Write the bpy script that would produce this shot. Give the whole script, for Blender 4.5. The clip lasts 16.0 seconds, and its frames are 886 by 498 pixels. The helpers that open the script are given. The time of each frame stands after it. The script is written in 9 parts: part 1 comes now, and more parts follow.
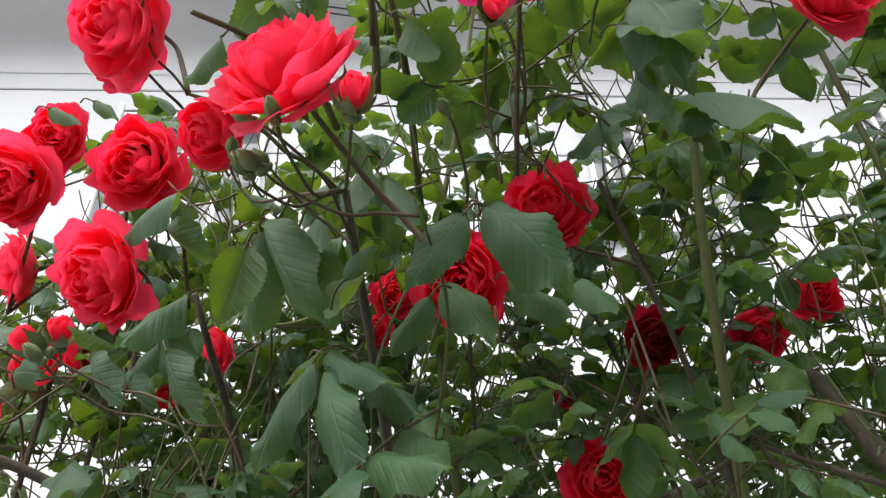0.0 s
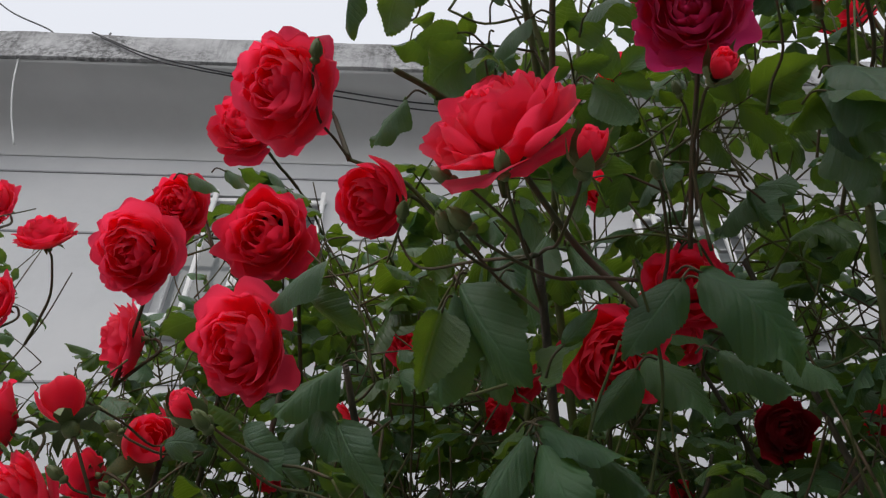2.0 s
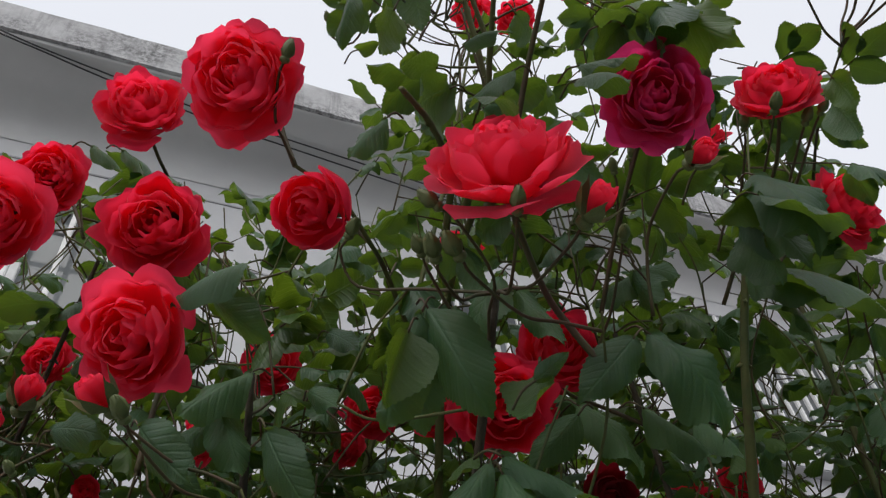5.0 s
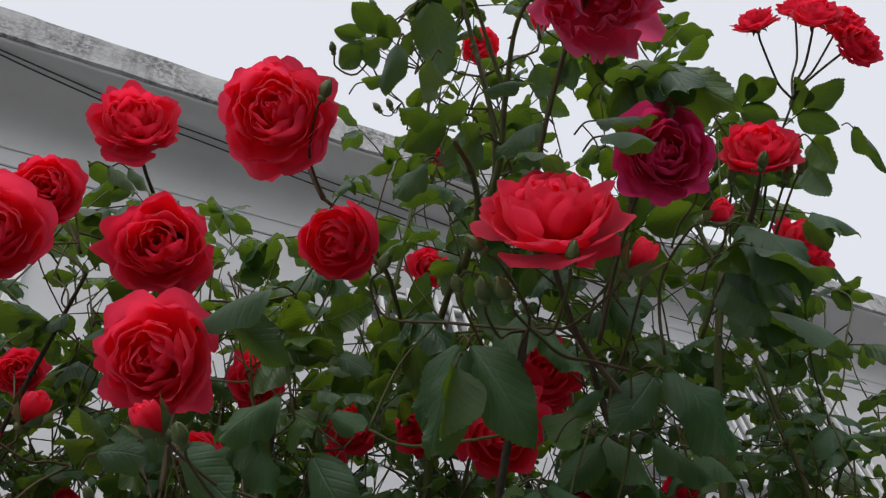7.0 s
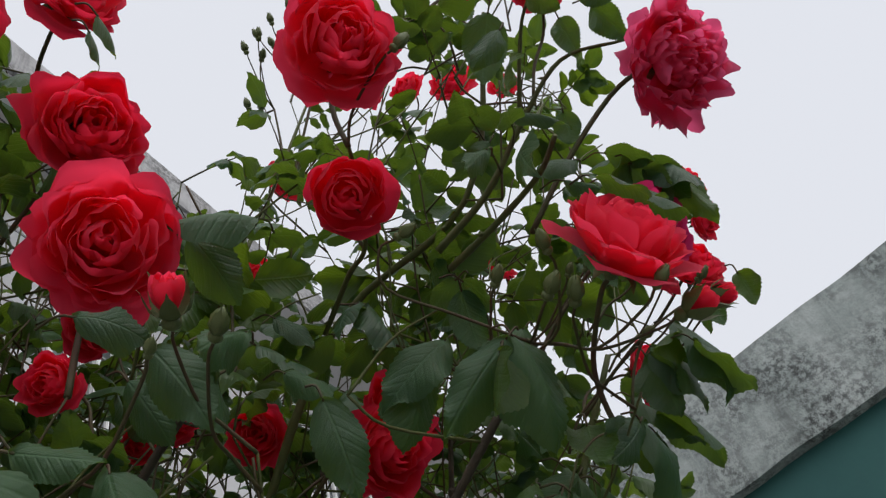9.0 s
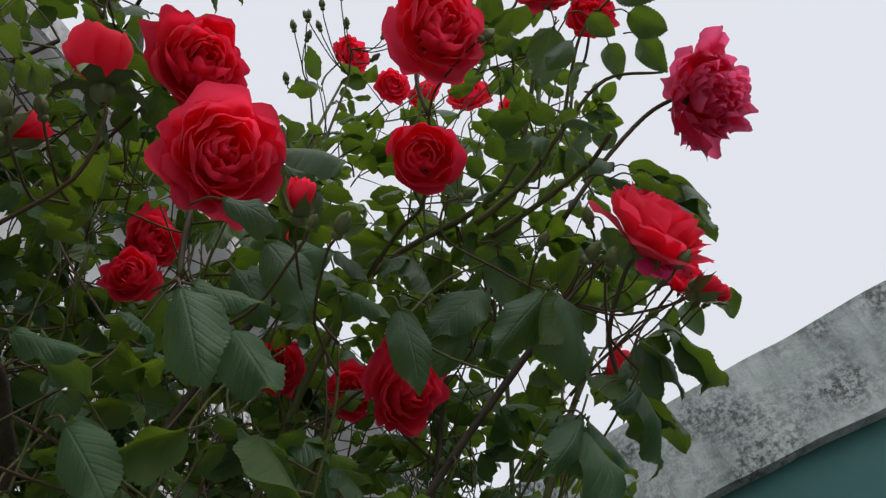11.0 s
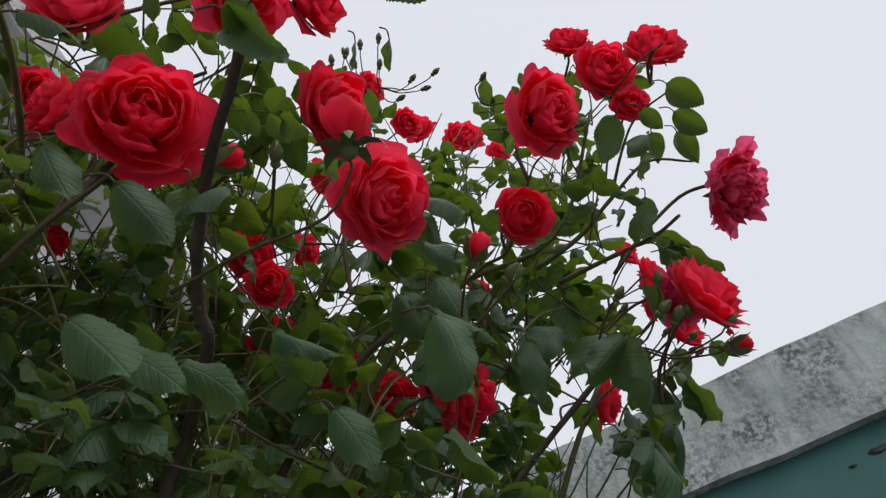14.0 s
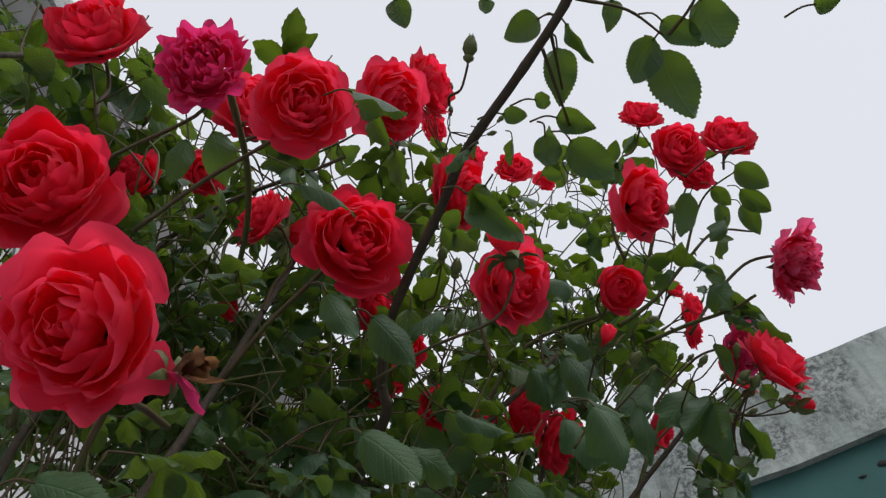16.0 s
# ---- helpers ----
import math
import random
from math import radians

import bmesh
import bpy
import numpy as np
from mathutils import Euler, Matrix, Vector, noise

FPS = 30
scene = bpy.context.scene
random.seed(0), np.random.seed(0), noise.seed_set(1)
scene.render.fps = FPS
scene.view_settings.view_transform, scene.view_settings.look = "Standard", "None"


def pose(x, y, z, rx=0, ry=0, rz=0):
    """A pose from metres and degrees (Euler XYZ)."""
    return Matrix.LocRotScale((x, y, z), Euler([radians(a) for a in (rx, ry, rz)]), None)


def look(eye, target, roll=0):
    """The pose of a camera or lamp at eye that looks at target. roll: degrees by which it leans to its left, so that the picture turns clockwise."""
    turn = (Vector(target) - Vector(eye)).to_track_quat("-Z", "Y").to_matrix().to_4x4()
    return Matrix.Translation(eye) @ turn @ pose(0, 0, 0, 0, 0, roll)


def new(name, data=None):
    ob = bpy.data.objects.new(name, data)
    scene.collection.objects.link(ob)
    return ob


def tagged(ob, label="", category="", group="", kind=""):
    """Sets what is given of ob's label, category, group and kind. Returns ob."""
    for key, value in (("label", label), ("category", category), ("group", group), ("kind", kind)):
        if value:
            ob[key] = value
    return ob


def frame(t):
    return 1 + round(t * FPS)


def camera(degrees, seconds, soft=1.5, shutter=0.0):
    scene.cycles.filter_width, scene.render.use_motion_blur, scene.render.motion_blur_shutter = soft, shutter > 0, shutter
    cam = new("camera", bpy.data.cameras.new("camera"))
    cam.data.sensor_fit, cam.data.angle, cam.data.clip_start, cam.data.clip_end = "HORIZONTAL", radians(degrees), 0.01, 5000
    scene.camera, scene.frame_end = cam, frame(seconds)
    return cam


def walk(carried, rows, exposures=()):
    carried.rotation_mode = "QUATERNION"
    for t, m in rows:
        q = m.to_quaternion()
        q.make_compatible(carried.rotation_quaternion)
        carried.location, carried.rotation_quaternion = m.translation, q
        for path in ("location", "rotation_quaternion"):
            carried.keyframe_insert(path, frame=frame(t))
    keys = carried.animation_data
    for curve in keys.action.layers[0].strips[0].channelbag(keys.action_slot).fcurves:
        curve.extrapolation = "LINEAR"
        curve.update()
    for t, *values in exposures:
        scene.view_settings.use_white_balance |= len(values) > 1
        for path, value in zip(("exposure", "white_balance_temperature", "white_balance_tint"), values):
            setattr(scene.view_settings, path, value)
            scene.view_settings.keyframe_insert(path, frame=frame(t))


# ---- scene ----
cam = camera(55.1, 16.0, soft=1.3)
# t, place, heading, pitch and lean of the hand-held camera
PATH = [
    (0, 0.0018, 0.0006, 1.3579, -3.98, 41.63, -3.04),
    (0.5, -0.0400, -0.0011, 1.3605, -1.23, 43.91, -2.27),
    (1, -0.0647, 0.0143, 1.3662, 1.00, 44.70, -1.30),
    (1.5, -0.0907, 0.0418, 1.3755, 0.17, 46.84, -1.48),
    (2, -0.0965, 0.0318, 1.3648, -2.04, 48.03, -0.46),
    (2.5, -0.1433, 0.0056, 1.3313, -5.63, 48.20, 1.02),
    (3, -0.1706, -0.0033, 1.3164, -12.85, 48.34, -2.96),
    (3.5, -0.1681, 0.0397, 1.3243, -17.39, 48.62, -4.74),
    (4, -0.1843, 0.0801, 1.3496, -19.68, 49.04, -5.39),
    (4.5, -0.2024, 0.0800, 1.3560, -22.06, 50.09, -6.37),
    (5, -0.2050, 0.0583, 1.3551, -25.64, 50.30, -8.00),
    (5.2, -0.2299, 0.0370, 1.3559, -27.18, 49.94, -8.66),
    (7.3, -0.2986, 0.0589, 1.3482, -37.25, 49.65, -13.37),
    (7.5, -0.2908, 0.0828, 1.3469, -39.66, 50.75, -13.19),
    (8, -0.3024, 0.1515, 1.3618, -47.42, 53.36, -14.85),
    (8.5, -0.3629, 0.2295, 1.3557, -62.69, 53.11, -21.87),
    (9, -0.4311, 0.2570, 1.3648, -71.06, 49.26, -20.63),
    (9.2, -0.4386, 0.2765, 1.3608, -73.12, 48.77, -19.60),
    (11.3, -0.5047, 0.3380, 1.2637, -77.08, 50.04, -15.66),
    (11.5, -0.5099, 0.3493, 1.2581, -77.57, 50.09, -16.17),
    (12, -0.5546, 0.3894, 1.2577, -79.60, 50.02, -17.12),
    (12.5, -0.5882, 0.4449, 1.2381, -82.23, 49.64, -17.71),
    (13, -0.6002, 0.4674, 1.2183, -84.99, 49.08, -17.19),
    (13.5, -0.6373, 0.4777, 1.2118, -86.94, 48.98, -17.34),
    (14, -0.6686, 0.4737, 1.2127, -88.14, 48.74, -17.72),
    (14.5, -0.7294, 0.4591, 1.2090, -87.34, 48.96, -17.17),
    (15, -0.7790, 0.4616, 1.1942, -85.90, 48.42, -16.14),
    (15.5, -0.8245, 0.5046, 1.2000, -86.85, 47.81, -16.38),
    (16, -0.8644, 0.5649, 1.2000, -88.35, 47.07, -16.78),
]
EXPOSURE = [(0.0, 1.45), (0.3, 1.15), (0.6, 0.55), (1.0, 0.12), (1.5, 0.12), (2.0, 0.13), (3.0, 0.38), (4.0, 0.50), (5.2, 0.12), (9.0, 0.04), (16.0, 0.02)]
walk(cam, [(t, pose(x, y, z, 0, 0, yaw) @ pose(0, 0, 0, 90 + pitch) @ pose(0, 0, 0, 0, 0, lean)) for t, x, y, z, yaw, pitch, lean in PATH], EXPOSURE)

# ---- sky and light: a white overcast day ----
world = bpy.data.worlds.new("overcast")
scene.world = world
world.use_nodes = True
wn, wl = world.node_tree.nodes, world.node_tree.links
wn.clear()
sky = wn.new("ShaderNodeTexSky")
sky.sky_type, sky.sun_disc = "NISHITA", False
sky.sun_elevation, sky.sun_rotation = radians(48), radians(208)
sky.dust_density, sky.air_density = 4.0, 1.5
dim = wn.new("ShaderNodeVectorMath")
dim.operation = "SCALE"
dim.inputs["Scale"].default_value = 0.08
cloud = wn.new("ShaderNodeMix")
cloud.data_type = "RGBA"
cloud.inputs["Factor"].default_value = 0.88
cloud.inputs["B"].default_value = (0.82, 0.84, 0.90, 1)
shine = wn.new("ShaderNodeBackground")
shine.inputs["Strength"].default_value = 1.0
out = wn.new("ShaderNodeOutputWorld")
wl.new(sky.outputs[0], dim.inputs[0])
wl.new(dim.outputs[0], cloud.inputs["A"])
wl.new(cloud.outputs["Result"], shine.inputs["Color"])
wl.new(shine.outputs[0], out.inputs["Surface"])

sun_data = bpy.data.lights.new("veiled_sun", "SUN")
sun_data.energy, sun_data.angle, sun_data.color = 1.5, radians(70), (1.0, 0.97, 0.93)
sun = new("veiled_sun", sun_data)
sun.matrix_world = look((-3.0, -5.0, 8.0), (0, 0.6, 1.5))


# ---- materials ----
def material(name):
    mat = bpy.data.materials.new(name)
    mat.use_nodes = True
    nt = mat.node_tree
    return mat, nt, nt.nodes["Principled BSDF"]


def add(nt, kind, **values):
    node = nt.nodes.new(kind)
    for key, value in values.items():
        node.inputs[key].default_value = value
    return node


def ramp(nt, source, stops):
    node = nt.nodes.new("ShaderNodeValToRGB")
    el = node.color_ramp.elements
    while len(el) < len(stops):
        el.new(0.5)
    for e, (place, colour) in zip(el, stops):
        e.position, e.color = place, (*colour, 1)
    nt.links.new(source, node.inputs[0])
    return node.outputs[0]


def noise_tex(nt, scale, detail=4.0, rough=0.6, coord="Object", stretch=(1, 1, 1)):
    co = nt.nodes.new("ShaderNodeTexCoord")
    mp = nt.nodes.new("ShaderNodeMapping")
    mp.inputs["Scale"].default_value = stretch
    nt.links.new(co.outputs[coord], mp.inputs["Vector"])
    n = add(nt, "ShaderNodeTexNoise", Scale=scale, Detail=detail, Roughness=rough)
    nt.links.new(mp.outputs[0], n.inputs["Vector"])
    return n.outputs["Fac"]


def mix(nt, fac, a, b, mode="MIX"):
    node = nt.nodes.new("ShaderNodeMix")
    node.data_type, node.blend_type = "RGBA", mode
    for key, v in (("Factor", fac), ("A", a), ("B", b)):
        if isinstance(v, (int, float)):
            node.inputs[key].default_value = v
        elif isinstance(v, tuple):
            node.inputs[key].default_value = (*v, 1)
        else:
            nt.links.new(v, node.inputs[key])
    return node.outputs["Result"]


def bump(nt, bsdf, height, strength=0.3, distance=0.002):
    b = add(nt, "ShaderNodeBump", Strength=strength, Distance=distance)
    nt.links.new(height, b.inputs["Height"])
    nt.links.new(b.outputs[0], bsdf.inputs["Normal"])


def translucent(nt, bsdf, colour, amount):
    """Thin sheet: part of the light goes through."""
    tr = nt.nodes.new("ShaderNodeBsdfTranslucent")
    if isinstance(colour, tuple):
        tr.inputs["Color"].default_value = (*colour, 1)
    else:
        nt.links.new(colour, tr.inputs["Color"])
    ms = nt.nodes.new("ShaderNodeMixShader")
    ms.inputs[0].default_value = amount
    nt.links.new(bsdf.outputs[0], ms.inputs[1])
    nt.links.new(tr.outputs[0], ms.inputs[2])
    nt.links.new(ms.outputs[0], nt.nodes["Material Output"].inputs["Surface"])


def leaf_material(name, dark, light, through_light):
    mat, nt, b = material(name)
    info = nt.nodes.new("ShaderNodeObjectInfo")
    isl = nt.nodes.new("ShaderNodeNewGeometry")
    both = nt.nodes.new("ShaderNodeMath")
    both.operation = "ADD"
    nt.links.new(info.outputs["Random"], both.inputs[0])
    nt.links.new(isl.outputs["Random Per Island"], both.inputs[1])
    frac = nt.nodes.new("ShaderNodeMath")
    frac.operation = "FRACT"
    nt.links.new(both.outputs[0], frac.inputs[0])
    own = ramp(nt, frac.outputs[0], [(0.0, dark), (1.0, light)])
    blotch = noise_tex(nt, 60, 3)
    col = mix(nt, ramp(nt, blotch, [(0.35, (0, 0, 0)), (0.75, (0.5, 0.5, 0.5))]), own, light)
    # the rib and the slanting side veins
    uv = nt.nodes.new("ShaderNodeUVMap")
    sep = nt.nodes.new("ShaderNodeSeparateXYZ")
    nt.links.new(uv.outputs[0], sep.inputs[0])

    def calc(op, a, b=None):
        n = nt.nodes.new("ShaderNodeMath")
        n.operation = op
        for k, v in enumerate((a, b)):
            if v is None:
                continue
            if isinstance(v, (int, float)):
                n.inputs[k].default_value = v
            else:
                nt.links.new(v, n.inputs[k])
        return n.outputs[0]

    across = calc("ABSOLUTE", calc("SUBTRACT", sep.outputs["X"], 0.5))
    rib = ramp(nt, across, [(0.0, (1, 1, 1)), (0.035, (0, 0, 0))])
    wavy = calc("SINE", calc("MULTIPLY", calc("SUBTRACT", sep.outputs["Y"], calc("MULTIPLY", across, 0.55)), 52.0))
    vein = ramp(nt, wavy, [(0.70, (0, 0, 0)), (1.0, (0.22, 0.22, 0.22))])
    quilt = ramp(nt, wavy, [(0.0, (0.5, 0.5, 0.5)), (0.5, (0.38, 0.38, 0.38)), (1.0, (0, 0, 0))])
    lines = mix(nt, 1.0, rib, vein, "LIGHTEN")
    half = mix(nt, 1.0, lines, (0.22, 0.22, 0.22), "MULTIPLY")
    col = mix(nt, half, col, tuple(min(1, 2.1 * c + 0.015) for c in light))
    nt.links.new(col, b.inputs["Base Color"])
    b.inputs["Roughness"].default_value = 0.42
    b.inputs["Specular IOR Level"].default_value = 0.50
    height = mix(nt, 0.6, noise_tex(nt, 150, 2), mix(nt, 1.0, mix(nt, 1.0, (0.5, 0.5, 0.5), quilt, "ADD"), rib, "SUBTRACT"))
    bump(nt, b, height, 0.6, 0.0016)
    translucent(nt, b, through_light, 0.34)
    return mat


def petal_material(name, deep, pale, through_light):
    mat, nt, b = material(name)
    info = nt.nodes.new("ShaderNodeObjectInfo")
    own = ramp(nt, info.outputs["Random"], [(0.0, deep), (1.0, pale)])
    streak = noise_tex(nt, 70, 3)
    col = mix(nt, ramp(nt, streak, [(0.45, (0, 0, 0)), (0.8, (0.35, 0.35, 0.35))]), own, pale)
    # paler worn rims and fine lengthwise veins
    uv = nt.nodes.new("ShaderNodeUVMap")
    sep = nt.nodes.new("ShaderNodeSeparateXYZ")
    nt.links.new(uv.outputs[0], sep.inputs[0])
    rim = ramp(nt, sep.outputs["Y"], [(0.80, (0, 0, 0)), (1.0, (0.40, 0.40, 0.40))])
    col = mix(nt, rim, col, tuple(min(0.95, 1.05 * c + 0.05) for c in pale))
    vein = noise_tex(nt, 6, 4, 0.7, "UV", (9, 1, 1))
    col = mix(nt, ramp(nt, vein, [(0.4, (0, 0, 0)), (0.7, (0.35, 0.35, 0.35))]), col, deep)
    nt.links.new(col, b.inputs["Base Color"])
    b.inputs["Roughness"].default_value = 0.6
    b.inputs["Specular IOR Level"].default_value = 0.25
    b.inputs["Sheen Weight"].default_value = 0.15
    bump(nt, b, mix(nt, 0.5, noise_tex(nt, 45, 3), vein), 0.35, 0.0015)
    translucent(nt, b, through_light, 0.64)
    return mat


def plain(name, stops, scale, rough=0.6, bump_strength=0.3, metal=0.0, stretch=(1, 1, 1)):
    mat, nt, b = material(name)
    n = noise_tex(nt, scale, 6, 0.65, stretch=stretch)
    nt.links.new(ramp(nt, n, stops), b.inputs["Base Color"])
    b.inputs["Roughness"].default_value = rough
    b.inputs["Metallic"].default_value = metal
    bump(nt, b, noise_tex(nt, scale * 6, 4), bump_strength, 0.003)
    return mat


def weathered(name, stops, scale, grime, spots, run):
    """Old painted concrete: cloudy tone, fine mould spots and dark runs down the face."""
    mat, nt, b = material(name)
    base = ramp(nt, noise_tex(nt, scale, 6, 0.7), stops)
    fine = ramp(nt, noise_tex(nt, scale * 9, 8, 0.78), [(0.44, (1, 1, 1)), (0.56, (0, 0, 0))])
    where = ramp(nt, noise_tex(nt, scale * 0.8, 4, 0.6), [(0.40, (0, 0, 0)), (0.62, (spots, spots, spots))])
    col = mix(nt, mix(nt, 1.0, fine, where, "MULTIPLY"), base, grime)
    streak = ramp(nt, noise_tex(nt, scale * 4, 5, 0.7, stretch=(1, 1, 0.10)), [(0.50, (0, 0, 0)), (0.68, (run, run, run))])
    col = mix(nt, streak, col, grime)
    nt.links.new(col, b.inputs["Base Color"])
    b.inputs["Roughness"].default_value = 0.9
    bump(nt, b, noise_tex(nt, scale * 14, 6, 0.7), 0.5, 0.004)
    return mat


LEAF = leaf_material("rose_leaf", (0.018, 0.062, 0.030), (0.044, 0.112, 0.046), (0.165, 0.265, 0.018))
YOUNG = leaf_material("young_leaf", (0.026, 0.068, 0.016), (0.05, 0.11, 0.022), (0.20, 0.31, 0.018))
RED = petal_material("red_petal", (0.78, 0.011, 0.052), (0.91, 0.036, 0.105), (0.94, 0.033, 0.088))
ROSY = petal_material("rosy_petal", (0.84, 0.016, 0.068), (0.95, 0.055, 0.145), (0.98, 0.055, 0.125))
CRIMSON = petal_material("crimson_petal", (0.78, 0.045, 0.16), (0.90, 0.13, 0.30), (0.92, 0.12, 0.28))
DEEP = petal_material("dark_red_petal", (0.40, 0.008, 0.032), (0.55, 0.016, 0.050), (0.50, 0.012, 0.035))
DRY = petal_material("withered_petal", (0.14, 0.055, 0.03), (0.30, 0.15, 0.07), (0.25, 0.12, 0.05))
PURPLE = petal_material("purple_petal", (0.68, 0.018, 0.13), (0.83, 0.06, 0.24), (0.87, 0.045, 0.22))
SEPAL = plain("sepal", [(0.3, (0.060, 0.095, 0.028)), (0.7, (0.15, 0.17, 0.055))], 60, 0.5, 0.1)
CANE = plain("green_cane", [(0.3, (0.044, 0.064, 0.014)), (0.52, (0.080, 0.090, 0.020)), (0.72, (0.066, 0.034, 0.016))], 30, 0.7, 0.3, stretch=(1, 1, 0.2))
BARK = plain("woody_cane", [(0.3, (0.032, 0.024, 0.017)), (0.7, (0.085, 0.065, 0.042))], 45, 0.8, 0.6, stretch=(1, 1, 0.15))
STEM = plain("flower_stem", [(0.3, (0.046, 0.056, 0.012)), (0.7, (0.070, 0.027, 0.014))], 40, 0.65, 0.1)
PLASTER = plain("white_plaster", [(0.2, (0.41, 0.415, 0.43)), (0.5, (0.49, 0.495, 0.51)), (0.8, (0.54, 0.54, 0.55))], 2.5, 0.85, 0.2)
SOFFIT = plain("grey_soffit", [(0.2, (0.47, 0.47, 0.48)), (0.8, (0.58, 0.58, 0.58))], 2.5, 0.9, 0.2)
CONCRETE = weathered("stained_concrete", [(0.25, (0.20, 0.20, 0.20)), (0.45, (0.38, 0.38, 0.39)), (0.6, (0.48, 0.48, 0.49)), (0.8, (0.58, 0.58, 0.58))], 5, (0.07, 0.07, 0.07), 0.85, 0.5)
MOSSY = weathered("mossy_concrete", [(0.25, (0.24, 0.28, 0.27)), (0.45, (0.38, 0.43, 0.42)), (0.6, (0.48, 0.53, 0.52)), (0.8, (0.60, 0.65, 0.64))], 7, (0.06, 0.065, 0.065), 0.95, 0.30)
TEAL = plain("teal_paint", [(0.25, (0.02, 0.10, 0.095)), (0.7, (0.035, 0.15, 0.14))], 3, 0.6, 0.2)
ROOF = plain("roof_screed", [(0.3, (0.2, 0.2, 0.2)), (0.7, (0.35, 0.35, 0.35))], 4, 0.9, 0.4)
GROUND = plain("yard_concrete", [(0.3, (0.16, 0.155, 0.145)), (0.7, (0.28, 0.27, 0.25))], 1.5, 0.9, 0.4)
WHITE_METAL = plain("white_paint", [(0.3, (0.62, 0.62, 0.62)), (0.7, (0.75, 0.75, 0.75))], 20, 0.4, 0.1)
CABLE = plain("cable", [(0.3, (0.02, 0.02, 0.022)), (0.7, (0.05, 0.05, 0.055))], 40, 0.6, 0.1)
PALE_CABLE = plain("pale_cable", [(0.3, (0.6, 0.6, 0.6)), (0.7, (0.7, 0.7, 0.7))], 40, 0.5, 0.1)
JOINT = plain("dark_joint", [(0.3, (0.22, 0.22, 0.23)), (0.7, (0.40, 0.40, 0.41))], 6, 0.9, 0.1)
GLASS, gnt, gb = material("window_glass")
gb.inputs["Base Color"].default_value = (0.20, 0.215, 0.22, 1)
gb.inputs["Roughness"].default_value = 0.08


# ---- mesh helpers ----
def mesh_from(name, verts, faces, mat, smooth=True, uvs=None):
    me = bpy.data.meshes.new(name)
    me.from_pydata([tuple(v) for v in verts], [], faces)
    if uvs is not None:
        idx = np.empty(len(me.loops), dtype=np.int32)
        me.loops.foreach_get("vertex_index", idx)
        me.uv_layers.new(name="UVMap").uv.foreach_set("vector", np.asarray(uvs, dtype=np.float32)[idx].ravel())
    me.materials.append(mat)
    if smooth:
        me.shade_smooth()
    me.update()
    return me


def piece(name, me, parent=None, m=None, label=""):
    ob = new(name, me)
    if parent is not None:
        ob.parent = parent
    if m is not None:
        ob.matrix_basis = m
    if label:
        ob["label"] = label
    return ob


def box_bm(bm, lo, hi):
    x0, y0, z0 = lo
    x1, y1, z1 = hi
    v = [bm.verts.new(p) for p in ((x0, y0, z0), (x1, y0, z0), (x1, y1, z0), (x0, y1, z0), (x0, y0, z1), (x1, y0, z1), (x1, y1, z1), (x0, y1, z1))]
    for f in ((0, 3, 2, 1), (4, 5, 6, 7), (0, 1, 5, 4), (1, 2, 6, 5), (2, 3, 7, 6), (3, 0, 4, 7)):
        bm.faces.new([v[i] for i in f])


def part(name, bm, mat, parent=None, label="", bevel=0.0):
    if bevel:
        bmesh.ops.bevel(bm, geom=bm.edges[:], offset=bevel, segments=2, affect="EDGES")
    me = bpy.data.meshes.new(name)
    bm.to_mesh(me)
    bm.free()
    me.materials.append(mat)
    return piece(name, me, parent, None, label)


def slab(name, lo, hi, mat, parent=None, label="", bevel=0.004):
    bm = bmesh.new()
    box_bm(bm, lo, hi)
    return part(name, bm, mat, parent, label, bevel)


def thing(name, label, category, group="", at=(0, 0, 0)):
    ob = new(name)
    ob.empty_display_size = 0.05
    ob.location = at
    return tagged(ob, label, category, group)


def smooth_path(points, per=6):
    """A Catmull-Rom curve through the points."""
    p = [Vector(q) for q in points]
    p = [2 * p[0] - p[1]] + p + [2 * p[-1] - p[-2]]
    res = []
    for i in range(1, len(p) - 2):
        for k in range(per):
            s = k / per
            a, b, c, d = p[i - 1], p[i], p[i + 1], p[i + 2]
            res.append(0.5 * (2 * b + (c - a) * s + (2 * a - 5 * b + 4 * c - d) * s * s + (3 * b - a - 3 * c + d) * s ** 3))
    res.append(p[-2])
    return res


def tube(path, r0, r1, sides=6, verts=None, faces=None, knots=0.0):
    """Tapered tube along the path, added to verts and faces."""
    verts = [] if verts is None else verts
    faces = [] if faces is None else faces
    n = len(path)
    start = len(verts)
    side = Vector((0.31, 0.92, 0.21))
    for i, q in enumerate(path):
        d = (path[min(i + 1, n - 1)] - path[max(i - 1, 0)]).normalized()
        side = (side - d * side.dot(d)).normalized()
        up = d.cross(side)
        r = r0 + (r1 - r0) * i / (n - 1)
        if knots and i % 5 == 2:
            r *= 1 + knots
        for k in range(sides):
            a = 2 * math.pi * k / sides
            verts.append(q + side * (r * math.cos(a)) + up * (r * math.sin(a)))
    for i in range(n - 1):
        for k in range(sides):
            a, b = start + i * sides + k, start + i * sides + (k + 1) % sides
            faces.append((a, b, b + sides, a + sides))
    faces.append(tuple(range(start + sides - 1, start - 1, -1)))
    faces.append(tuple(start + (n - 1) * sides + k for k in range(sides)))
    return verts, faces


# ---- the yard: ground and the buildings round it ----
bm = bmesh.new()
bmesh.ops.create_grid(bm, x_segments=60, y_segments=60, size=60)
ground = tagged(part("ground", bm, GROUND), "worn grey concrete yard", "ground", kind="structure")

